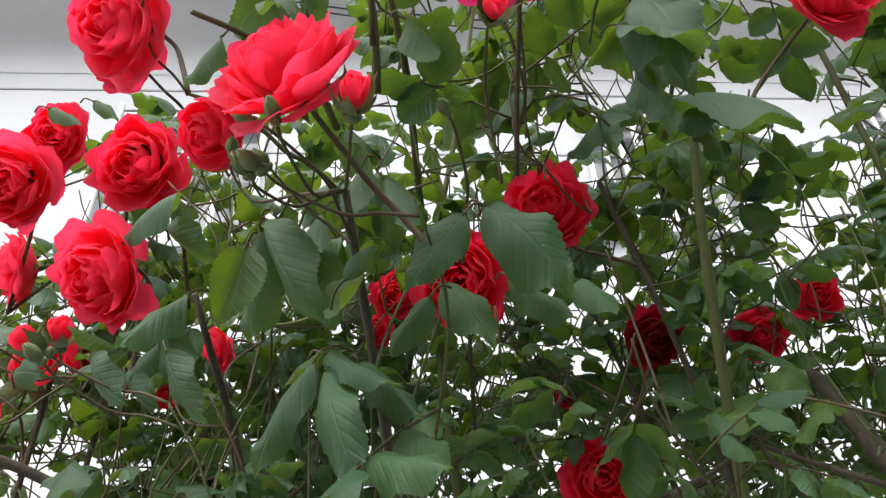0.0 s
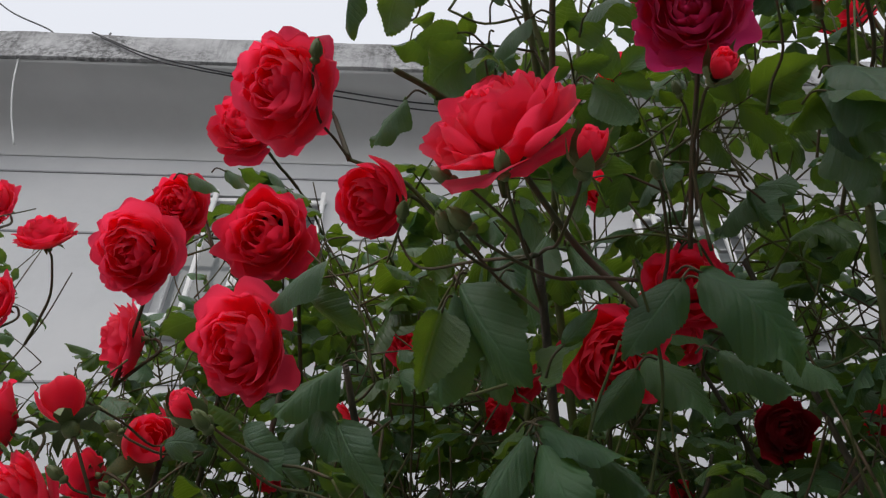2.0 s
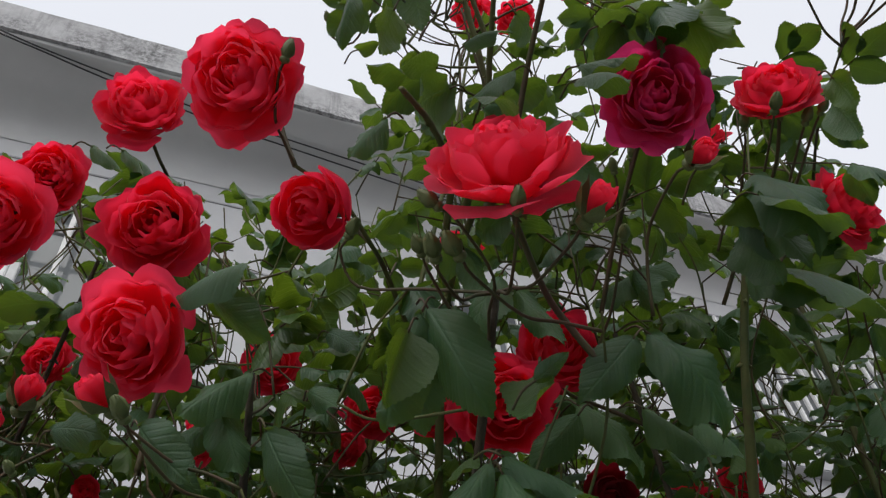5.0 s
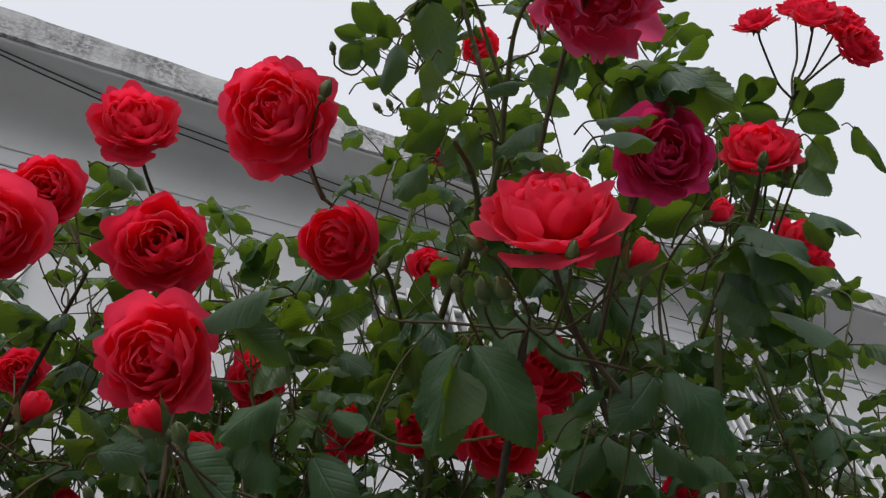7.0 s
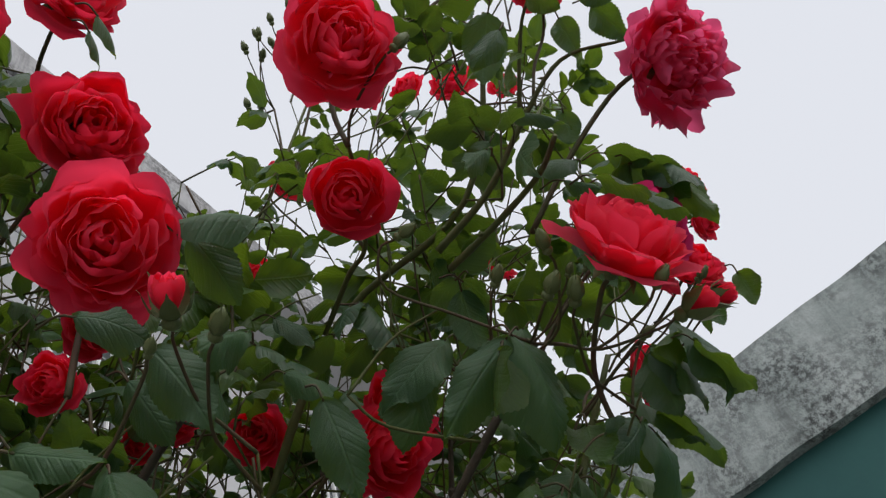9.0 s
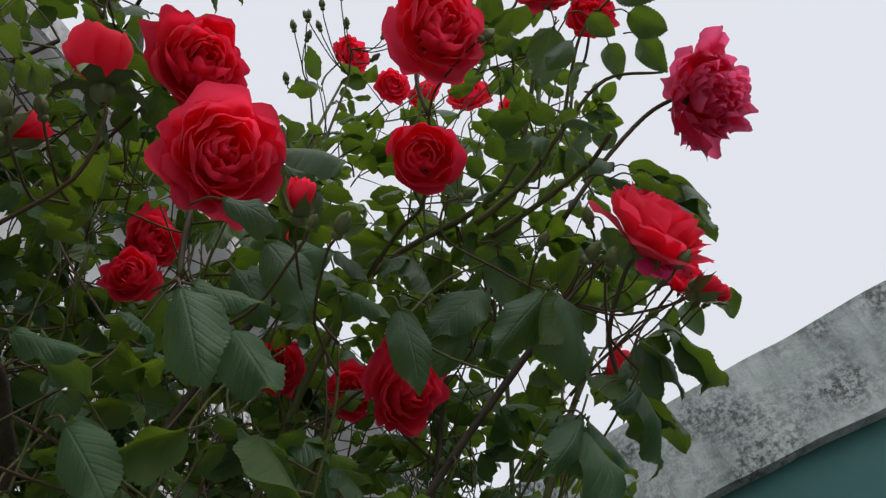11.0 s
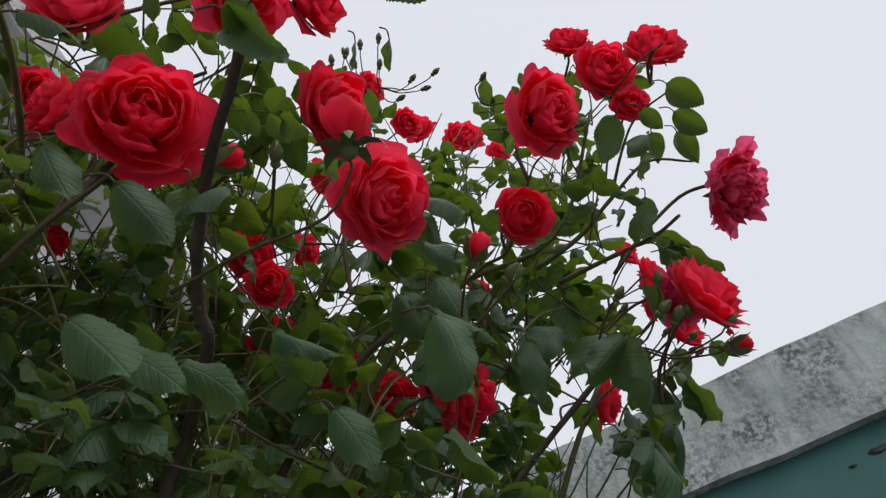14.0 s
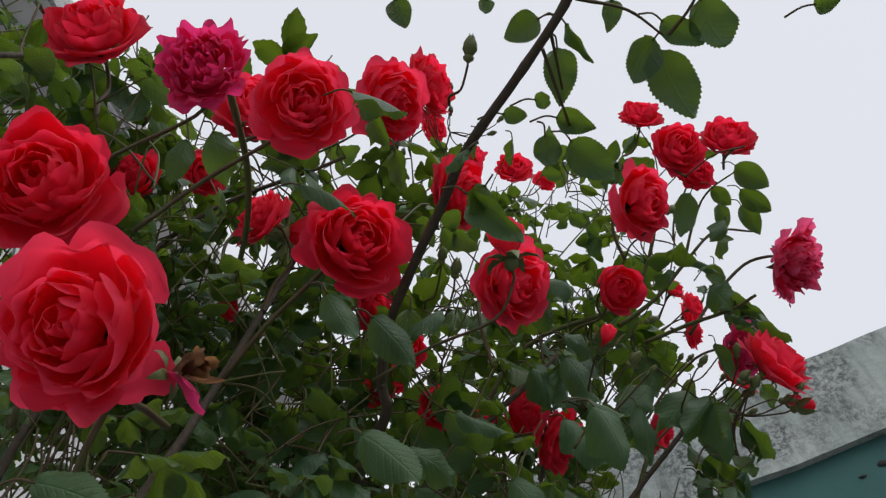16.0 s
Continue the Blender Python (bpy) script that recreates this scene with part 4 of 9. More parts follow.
right.shoot((0.23, 0.50, 1.87), (0.16, 0.50, 1.96), 2, 0.036, 8778, False)
middle.shoot((-0.13, 0.52, 1.76), (-0.19, 0.50, 1.88), 1, 0.043, 6867, False)
right.shoot((0.23, 0.58, 1.83), (0.19, 0.51, 1.96), 1, 0.041, 8866, False)
right.shoot((0.61, 0.52, 2.09), (0.52, 0.51, 2.23), 1, 0.051, 7583, False)
right.shoot((0.47, 0.58, 1.75), (0.47, 0.51, 1.82), 3, 0.043, 4653, False)
right.shoot((0.28, 0.56, 1.84), (0.23, 0.51, 1.92), 1, 0.046, 7847, False)
middle.shoot((-0.09, 0.59, 1.56), (-0.13, 0.51, 1.68), 1, 0.046, 5641, False)
right.shoot((0.42, 0.54, 2.13), (0.38, 0.51, 2.21), 3, 0.045, 1433, False)
right.shoot((0.24, 0.60, 2.27), (0.27, 0.52, 2.33), 1, 0.049, 2002, False)
middle.shoot((0.08, 0.70, 1.77), (-0.03, 0.52, 1.89), 4, 0.047, 6610, False)
right.shoot((0.35, 0.57, 1.87), (0.29, 0.52, 1.98), 3, 0.040, 3866, False)
right.shoot((0.27, 0.59, 2.47), (0.21, 0.52, 2.52), 2, 0.046, 342, False)
right.shoot((0.25, 0.55, 2.13), (0.29, 0.52, 2.24), 3, 0.038, 5220, False)
right.shoot((0.45, 0.49, 2.25), (0.42, 0.52, 2.37), 2, 0.040, 8668, False)
right.shoot((0.50, 0.52, 1.86), (0.54, 0.53, 1.98), 3, 0.048, 683, False)
middle.shoot((-0.16, 0.62, 1.44), (-0.10, 0.53, 1.57), 3, 0.036, 6671, False)
middle.shoot((-0.10, 0.62, 1.92), (-0.08, 0.53, 1.97), 2, 0.038, 2561, False)
right.shoot((0.56, 0.51, 1.75), (0.64, 0.53, 1.88), 3, 0.047, 2387, False)
right.shoot((0.24, 0.63, 1.70), (0.29, 0.54, 1.86), 4, 0.040, 7823, False)
middle.shoot((-0.10, 0.62, 1.64), (-0.10, 0.54, 1.80), 1, 0.048, 4980, False)
middle.shoot((0.06, 0.58, 1.97), (0.00, 0.54, 2.07), 1, 0.043, 6509, False)
middle.shoot((-0.18, 0.61, 1.56), (-0.13, 0.54, 1.70), 1, 0.037, 9138, False)
middle.shoot((-0.12, 0.63, 1.81), (-0.18, 0.54, 1.93), 1, 0.047, 4264, False)
right.shoot((0.54, 0.55, 1.85), (0.53, 0.55, 1.93), 2, 0.044, 3002, False)
middle.shoot((-0.19, 0.61, 1.66), (-0.17, 0.55, 1.72), 1, 0.038, 9974, False)
middle.shoot((0.19, 0.63, 1.96), (0.26, 0.55, 2.05), 1, 0.036, 1653, False)
middle.shoot((0.17, 0.53, 1.87), (0.17, 0.55, 1.95), 3, 0.042, 3830, False)
right.shoot((0.79, 0.59, 1.89), (0.75, 0.55, 1.98), 2, 0.037, 9858, False)
middle.shoot((0.00, 0.60, 2.13), (0.01, 0.55, 2.20), 2, 0.042, 6465, False)
middle.shoot((-0.01, 0.63, 1.84), (-0.05, 0.56, 1.92), 1, 0.037, 2224, False)
right.shoot((0.64, 0.56, 1.90), (0.68, 0.56, 1.99), 1, 0.041, 3264, False)
middle.shoot((-0.10, 0.55, 1.49), (-0.06, 0.56, 1.59), 3, 0.039, 8138, False)
right.shoot((0.37, 0.63, 1.85), (0.30, 0.56, 1.93), 3, 0.051, 6810, False)
right.shoot((0.75, 0.60, 1.99), (0.71, 0.56, 2.08), 1, 0.041, 9619, False)
middle.shoot((0.13, 0.59, 2.29), (0.12, 0.56, 2.41), 3, 0.042, 652, False)
right.shoot((0.49, 0.55, 1.73), (0.46, 0.56, 1.85), 3, 0.043, 6787, False)
middle.shoot((0.01, 0.63, 1.97), (0.05, 0.56, 2.01), 1, 0.040, 5994, False)
middle.shoot((-0.12, 0.62, 1.60), (-0.13, 0.56, 1.70), 1, 0.048, 3075, False)
right.shoot((0.26, 0.63, 2.45), (0.25, 0.56, 2.52), 2, 0.037, 668, False)
right.shoot((0.54, 0.63, 1.86), (0.55, 0.57, 1.98), 2, 0.037, 8712, False)
right.shoot((0.32, 0.61, 2.29), (0.35, 0.57, 2.35), 3, 0.046, 3987, False)
middle.shoot((0.20, 0.57, 2.46), (0.17, 0.57, 2.56), 2, 0.051, 4136, False)
right.shoot((0.28, 0.60, 2.20), (0.26, 0.57, 2.31), 2, 0.051, 6803, False)
right.shoot((0.49, 0.55, 2.15), (0.54, 0.57, 2.28), 1, 0.049, 6343, False)
middle.shoot((-0.27, 0.65, 1.58), (-0.21, 0.57, 1.72), 1, 0.050, 3530, False)
middle.shoot((-0.23, 0.59, 1.55), (-0.14, 0.57, 1.66), 1, 0.037, 7215, False)
right.shoot((0.25, 0.64, 1.87), (0.29, 0.57, 1.96), 3, 0.048, 8998, False)
middle.shoot((-0.15, 0.62, 1.58), (-0.12, 0.57, 1.68), 1, 0.043, 2111, False)
right.shoot((0.43, 0.58, 2.26), (0.43, 0.58, 2.42), 3, 0.046, 455, False)
middle.shoot((-0.19, 0.56, 1.91), (-0.17, 0.58, 1.99), 1, 0.037, 2556, False)
right.shoot((0.64, 0.66, 1.99), (0.57, 0.58, 2.10), 2, 0.036, 398, False)
middle.shoot((-0.13, 0.56, 1.60), (-0.10, 0.58, 1.75), 1, 0.040, 2003, False)
right.shoot((0.54, 0.53, 2.09), (0.58, 0.58, 2.17), 2, 0.043, 8141, False)
left.shoot((-0.30, 0.60, 1.98), (-0.35, 0.58, 2.07), 1, 0.047, 69, False)
right.shoot((0.34, 0.61, 2.10), (0.23, 0.58, 2.22), 3, 0.048, 772, False)
middle.shoot((-0.13, 0.63, 1.88), (-0.16, 0.58, 1.96), 1, 0.051, 4283, False)
right.shoot((0.52, 0.60, 1.91), (0.58, 0.58, 1.98), 2, 0.037, 354, False)
left.shoot((-0.38, 0.62, 1.76), (-0.34, 0.58, 1.83), 1, 0.036, 5879, False)
middle.shoot((-0.15, 0.62, 1.95), (-0.12, 0.58, 2.03), 1, 0.039, 4929, False)
right.shoot((0.35, 0.65, 1.63), (0.32, 0.58, 1.71), 2, 0.041, 8343, False)
middle.shoot((-0.15, 0.57, 1.87), (-0.16, 0.58, 1.96), 1, 0.048, 872, False)
right.shoot((0.80, 0.58, 1.88), (0.75, 0.58, 1.96), 3, 0.046, 1191, False)
right.shoot((0.30, 0.57, 2.33), (0.28, 0.59, 2.41), 1, 0.037, 3850, False)
right.shoot((0.24, 0.61, 1.54), (0.30, 0.59, 1.67), 2, 0.051, 295, False)
right.shoot((0.66, 0.65, 1.79), (0.59, 0.59, 1.89), 3, 0.042, 3233, False)
right.shoot((0.72, 0.68, 1.82), (0.74, 0.59, 1.93), 3, 0.054, 2869, False)
middle.shoot((-0.16, 0.63, 1.54), (-0.11, 0.60, 1.60), 3, 0.036, 2163, False)
right.shoot((0.32, 0.71, 1.72), (0.35, 0.60, 1.84), 1, 0.051, 4406, False)
right.shoot((0.31, 0.59, 1.71), (0.26, 0.60, 1.79), 1, 0.044, 9573, False)
middle.shoot((-0.16, 0.68, 1.93), (-0.21, 0.60, 2.03), 2, 0.041, 2106, False)
middle.shoot((0.17, 0.63, 2.46), (0.13, 0.60, 2.57), 3, 0.036, 7196, False)
middle.shoot((-0.20, 0.69, 1.58), (-0.26, 0.60, 1.72), 1, 0.039, 7970, False)
middle.shoot((-0.02, 0.58, 1.98), (-0.00, 0.60, 2.06), 1, 0.037, 2240, False)
right.shoot((0.58, 0.55, 1.77), (0.51, 0.60, 1.91), 2, 0.046, 2825, False)
middle.shoot((0.10, 0.67, 1.92), (0.15, 0.60, 2.04), 1, 0.037, 1854, False)
middle.shoot((-0.16, 0.64, 1.62), (-0.14, 0.60, 1.69), 1, 0.049, 5320, False)
right.shoot((0.45, 0.68, 2.09), (0.42, 0.61, 2.14), 3, 0.047, 4005, False)
right.shoot((0.27, 0.69, 1.91), (0.28, 0.61, 1.97), 1, 0.039, 6169, False)
right.shoot((0.48, 0.60, 1.77), (0.50, 0.61, 1.90), 3, 0.050, 2320, False)
right.shoot((0.36, 0.60, 1.64), (0.32, 0.61, 1.71), 2, 0.045, 8026, False)
middle.shoot((0.03, 0.65, 1.72), (0.07, 0.61, 1.81), 2, 0.040, 481, False)
right.shoot((0.35, 0.67, 2.07), (0.40, 0.62, 2.16), 2, 0.047, 4654, False)
middle.shoot((0.17, 0.66, 1.87), (0.20, 0.62, 2.00), 3, 0.042, 2829, False)
right.shoot((0.71, 0.69, 1.88), (0.65, 0.62, 1.95), 3, 0.038, 6021, False)
middle.shoot((0.21, 0.58, 1.60), (0.22, 0.62, 1.71), 1, 0.044, 7763, False)
right.shoot((0.49, 0.64, 1.96), (0.45, 0.62, 2.06), 1, 0.048, 9789, False)
right.shoot((0.57, 0.72, 2.09), (0.60, 0.62, 2.14), 2, 0.048, 2785, False)
right.shoot((0.57, 0.62, 2.04), (0.54, 0.62, 2.16), 1, 0.040, 1150, False)
right.shoot((0.28, 0.73, 2.05), (0.34, 0.62, 2.11), 1, 0.040, 6506, False)
right.shoot((0.60, 0.62, 2.11), (0.54, 0.63, 2.24), 1, 0.050, 9764, False)
right.shoot((0.66, 0.65, 2.10), (0.60, 0.63, 2.20), 2, 0.046, 4935, False)
right.shoot((0.55, 0.72, 2.12), (0.58, 0.63, 2.20), 1, 0.044, 5858, False)
right.shoot((0.34, 0.66, 1.86), (0.37, 0.63, 1.97), 3, 0.037, 2946, False)
right.shoot((0.26, 0.63, 2.12), (0.23, 0.63, 2.24), 2, 0.042, 7871, False)
left.shoot((-0.38, 0.64, 2.01), (-0.29, 0.63, 2.12), 3, 0.043, 1435, False)
right.shoot((0.29, 0.67, 2.27), (0.29, 0.63, 2.36), 1, 0.042, 1746, False)
right.shoot((0.35, 0.76, 1.93), (0.27, 0.64, 2.03), 2, 0.051, 6487, False)
left.shoot((-0.33, 0.68, 2.07), (-0.36, 0.64, 2.13), 1, 0.049, 9869, False)
right.shoot((0.34, 0.59, 1.92), (0.34, 0.64, 2.21), 4, 0.049, 4181, False)
middle.shoot((-0.07, 0.68, 1.71), (-0.07, 0.64, 1.79), 1, 0.040, 6373, False)
middle.shoot((-0.19, 0.69, 1.65), (-0.13, 0.64, 1.76), 1, 0.042, 5127, False)
right.shoot((0.60, 0.71, 1.97), (0.63, 0.64, 2.08), 2, 0.036, 4055, False)
right.shoot((0.63, 0.72, 1.96), (0.64, 0.64, 2.02), 3, 0.038, 5200, False)
right.shoot((0.41, 0.66, 1.53), (0.33, 0.64, 1.66), 3, 0.040, 2962, False)
right.shoot((0.40, 0.67, 2.00), (0.36, 0.64, 2.11), 1, 0.040, 6696, False)
middle.shoot((-0.07, 0.64, 1.64), (-0.08, 0.64, 1.79), 1, 0.041, 9060, False)
middle.shoot((-0.05, 0.75, 1.91), (-0.04, 0.65, 2.05), 1, 0.036, 9757, False)
middle.shoot((0.18, 0.60, 1.89), (0.30, 0.65, 2.01), 3, 0.041, 429, False)
middle.shoot((-0.17, 0.68, 1.98), (-0.23, 0.65, 2.06), 2, 0.039, 5056, False)
right.shoot((0.36, 0.65, 1.64), (0.34, 0.65, 1.77), 2, 0.044, 4353, False)
right.shoot((0.54, 0.65, 2.18), (0.50, 0.65, 2.27), 2, 0.047, 1631, False)
right.shoot((0.29, 0.66, 2.18), (0.29, 0.65, 2.27), 3, 0.045, 9128, False)
middle.shoot((0.13, 0.76, 2.08), (0.12, 0.65, 2.18), 2, 0.046, 5486, False)
right.shoot((0.28, 0.72, 2.10), (0.23, 0.65, 2.18), 1, 0.052, 3895, False)
right.shoot((0.58, 0.71, 2.10), (0.57, 0.65, 2.20), 1, 0.049, 960, False)
middle.shoot((0.21, 0.75, 2.27), (0.17, 0.66, 2.41), 2, 0.038, 3616, False)
middle.shoot((-0.19, 0.73, 2.04), (-0.23, 0.66, 2.18), 1, 0.044, 7685, False)
right.shoot((0.60, 0.67, 1.82), (0.60, 0.66, 1.98), 3, 0.039, 2586, False)
right.shoot((0.59, 0.61, 1.99), (0.67, 0.66, 2.06), 1, 0.045, 9735, False)
right.shoot((0.23, 0.72, 1.94), (0.26, 0.66, 2.03), 2, 0.048, 2880, False)
right.shoot((0.48, 0.75, 1.65), (0.40, 0.66, 1.76), 2, 0.044, 4857, False)
right.shoot((0.62, 0.62, 1.93), (0.60, 0.66, 2.09), 2, 0.043, 7843, False)
right.shoot((0.30, 0.64, 1.94), (0.32, 0.66, 2.08), 1, 0.038, 4463, False)
middle.shoot((0.20, 0.75, 2.27), (0.13, 0.66, 2.37), 1, 0.036, 8589, False)
middle.shoot((-0.25, 0.79, 1.67), (-0.17, 0.66, 1.73), 1, 0.040, 2884, False)
right.shoot((0.51, 0.65, 1.76), (0.48, 0.66, 1.89), 2, 0.042, 7864, False)
right.shoot((0.73, 0.75, 1.90), (0.68, 0.66, 2.04), 2, 0.040, 5296, False)
right.shoot((0.61, 0.65, 2.04), (0.55, 0.66, 2.18), 1, 0.037, 2016, False)
right.shoot((0.51, 0.72, 1.75), (0.50, 0.66, 1.87), 2, 0.037, 2822, False)
right.shoot((0.49, 0.70, 1.88), (0.54, 0.66, 2.00), 1, 0.037, 4423, False)
middle.shoot((-0.04, 0.64, 1.84), (-0.14, 0.66, 1.95), 1, 0.046, 8638, False)
right.shoot((0.39, 0.74, 1.59), (0.43, 0.67, 1.70), 3, 0.042, 7356, False)
right.shoot((0.34, 0.74, 1.90), (0.39, 0.67, 2.04), 2, 0.046, 5049, False)
middle.shoot((-0.05, 0.68, 1.90), (0.00, 0.67, 2.00), 1, 0.039, 9981, False)
middle.shoot((0.19, 0.63, 2.38), (0.29, 0.67, 2.48), 2, 0.048, 9788, False)
middle.shoot((0.00, 0.67, 1.62), (0.12, 0.67, 1.88), 6, 0.046, 2151, False)
middle.shoot((-0.13, 0.69, 2.01), (-0.14, 0.67, 2.09), 1, 0.044, 2506, False)
right.shoot((0.48, 0.65, 1.93), (0.50, 0.67, 2.10), 1, 0.043, 9877, False)
middle.shoot((0.14, 0.73, 2.48), (0.18, 0.67, 2.53), 1, 0.040, 8434, False)
right.shoot((0.60, 0.68, 1.87), (0.59, 0.67, 1.95), 3, 0.051, 9128, False)
middle.shoot((-0.27, 0.73, 1.89), (-0.24, 0.67, 1.97), 3, 0.049, 6609, False)
middle.shoot((0.22, 0.76, 2.07), (0.19, 0.68, 2.15), 3, 0.043, 1939, False)
middle.shoot((-0.22, 0.64, 2.00), (-0.22, 0.68, 2.14), 3, 0.040, 1927, False)
middle.shoot((-0.04, 0.79, 1.94), (-0.10, 0.68, 2.03), 1, 0.049, 7924, False)
middle.shoot((0.07, 0.77, 2.08), (-0.02, 0.68, 2.26), 6, 0.051, 4491, False)
right.shoot((0.64, 0.65, 2.13), (0.54, 0.68, 2.23), 1, 0.040, 8392, False)
right.shoot((0.32, 0.83, 1.92), (0.24, 0.68, 2.04), 4, 0.049, 812, False)
right.shoot((0.29, 0.62, 1.77), (0.37, 0.68, 1.90), 2, 0.041, 5954, False)
right.shoot((0.37, 0.75, 2.05), (0.36, 0.68, 2.14), 3, 0.039, 2135, False)
middle.shoot((-0.26, 0.67, 1.96), (-0.25, 0.68, 2.12), 1, 0.037, 5286, False)
right.shoot((0.32, 0.69, 2.39), (0.25, 0.68, 2.49), 2, 0.044, 718, False)
right.shoot((0.66, 0.64, 1.94), (0.70, 0.69, 2.07), 3, 0.042, 2546, False)
middle.shoot((0.12, 0.70, 1.99), (0.15, 0.69, 2.14), 1, 0.049, 4754, False)
right.shoot((0.70, 0.75, 2.01), (0.73, 0.69, 2.07), 3, 0.042, 126, False)
right.shoot((0.46, 0.68, 1.95), (0.49, 0.69, 2.07), 3, 0.046, 9579, False)
middle.shoot((-0.21, 0.70, 1.53), (-0.22, 0.69, 1.64), 2, 0.040, 7965, False)
right.shoot((0.54, 0.68, 1.77), (0.47, 0.69, 1.93), 2, 0.049, 2272, False)
right.shoot((0.45, 0.76, 2.12), (0.43, 0.69, 2.18), 1, 0.041, 4316, False)
middle.shoot((0.03, 0.74, 1.91), (0.01, 0.70, 1.98), 1, 0.049, 2675, False)
right.shoot((0.45, 0.80, 1.84), (0.42, 0.70, 1.97), 1, 0.042, 472, False)
middle.shoot((-0.05, 0.71, 1.83), (0.02, 0.70, 1.93), 2, 0.040, 1296, False)
middle.shoot((-0.04, 0.79, 1.97), (0.02, 0.70, 2.06), 3, 0.037, 7217, False)
right.shoot((0.31, 0.80, 1.82), (0.33, 0.70, 1.92), 2, 0.047, 6955, False)
middle.shoot((-0.20, 0.66, 1.77), (-0.20, 0.70, 1.91), 1, 0.039, 6965, False)
middle.shoot((-0.25, 0.76, 1.62), (-0.18, 0.70, 1.76), 1, 0.039, 6752, False)
middle.shoot((0.22, 0.75, 2.01), (0.25, 0.70, 2.10), 1, 0.041, 4314, False)
middle.shoot((0.13, 0.74, 1.99), (0.21, 0.70, 2.13), 1, 0.044, 8506, False)
middle.shoot((0.15, 0.79, 1.87), (0.12, 0.70, 2.01), 1, 0.047, 1037, False)
middle.shoot((-0.16, 0.75, 2.04), (-0.18, 0.70, 2.20), 3, 0.044, 2665, False)
middle.shoot((0.18, 0.80, 2.35), (0.14, 0.70, 2.49), 1, 0.039, 8444, False)
right.shoot((0.40, 0.78, 2.03), (0.30, 0.70, 2.16), 2, 0.041, 4432, False)
right.shoot((0.29, 0.80, 1.58), (0.34, 0.70, 1.72), 3, 0.046, 5402, False)
right.shoot((0.25, 0.75, 2.34), (0.29, 0.71, 2.41), 1, 0.037, 852, False)
middle.shoot((-0.03, 0.70, 1.49), (-0.14, 0.71, 1.71), 5, 0.050, 3884, False)
middle.shoot((-0.13, 0.86, 1.75), (0.03, 0.71, 1.93), 4, 0.046, 6429, False)
right.shoot((0.32, 0.77, 1.64), (0.31, 0.71, 1.71), 3, 0.047, 9978, False)
right.shoot((0.71, 0.72, 2.06), (0.67, 0.71, 2.14), 2, 0.037, 9685, False)
right.shoot((0.62, 0.76, 2.12), (0.60, 0.71, 2.20), 1, 0.049, 1595, False)
middle.shoot((0.01, 0.77, 2.08), (-0.02, 0.71, 2.16), 1, 0.048, 9970, False)
middle.shoot((-0.17, 0.81, 2.01), (-0.20, 0.71, 2.14), 1, 0.038, 584, False)
middle.shoot((0.02, 0.73, 1.87), (0.06, 0.71, 2.00), 1, 0.037, 7893, False)
middle.shoot((-0.17, 0.78, 1.75), (-0.17, 0.71, 1.84), 1, 0.042, 4787, False)
middle.shoot((-0.03, 0.71, 2.00), (-0.07, 0.71, 2.11), 3, 0.044, 4908, False)
middle.shoot((0.22, 0.77, 2.04), (0.18, 0.71, 2.11), 2, 0.038, 6805, False)
middle.shoot((0.11, 0.83, 2.20), (0.31, 0.71, 2.39), 4, 0.051, 3165, False)
right.shoot((0.44, 0.76, 1.83), (0.37, 0.71, 1.97), 1, 0.039, 2518, False)
middle.shoot((-0.11, 0.76, 1.68), (-0.05, 0.71, 1.79), 1, 0.048, 9240, False)
right.shoot((0.25, 0.70, 1.93), (0.36, 0.72, 2.10), 6, 0.042, 5782, False)
right.shoot((0.49, 0.75, 1.75), (0.48, 0.72, 1.90), 3, 0.042, 2887, False)
left.shoot((-0.43, 0.74, 1.88), (-0.41, 0.72, 1.99), 1, 0.041, 2568, False)
middle.shoot((-0.18, 0.74, 1.78), (-0.15, 0.72, 1.95), 2, 0.052, 7101, False)
right.shoot((0.44, 0.72, 1.84), (0.46, 0.72, 1.96), 1, 0.050, 2627, False)
left.shoot((-0.32, 0.72, 2.07), (-0.29, 0.72, 2.17), 2, 0.051, 3848, False)
right.shoot((0.37, 0.75, 1.98), (0.35, 0.72, 2.08), 1, 0.037, 2412, False)
middle.shoot((0.09, 0.75, 2.03), (0.11, 0.72, 2.14), 3, 0.037, 2946, False)
right.shoot((0.25, 0.71, 1.74), (0.33, 0.72, 1.90), 2, 0.045, 1652, False)
right.shoot((0.60, 0.74, 1.99), (0.57, 0.72, 2.11), 2, 0.040, 4784, False)
middle.shoot((0.18, 0.81, 1.86), (0.14, 0.73, 1.91), 1, 0.043, 5896, False)
middle.shoot((-0.17, 0.69, 2.08), (-0.16, 0.73, 2.16), 2, 0.040, 5929, False)
middle.shoot((-0.16, 0.71, 1.80), (-0.27, 0.73, 1.99), 4, 0.043, 3342, False)
middle.shoot((0.18, 0.69, 1.92), (0.09, 0.73, 2.07), 7, 0.046, 6357, False)
middle.shoot((0.17, 0.75, 1.83), (0.10, 0.73, 1.96), 2, 0.037, 9342, False)
right.shoot((0.41, 0.78, 1.99), (0.38, 0.73, 2.06), 1, 0.039, 2679, False)
middle.shoot((-0.13, 0.77, 1.71), (-0.12, 0.73, 1.84), 1, 0.039, 7527, False)
middle.shoot((0.18, 0.70, 1.93), (0.18, 0.73, 2.02), 3, 0.042, 662, False)
middle.shoot((-0.25, 0.81, 1.65), (-0.19, 0.73, 1.75), 2, 0.055, 525, False)
middle.shoot((-0.07, 0.79, 2.10), (0.03, 0.74, 2.33), 5, 0.046, 5067, False)
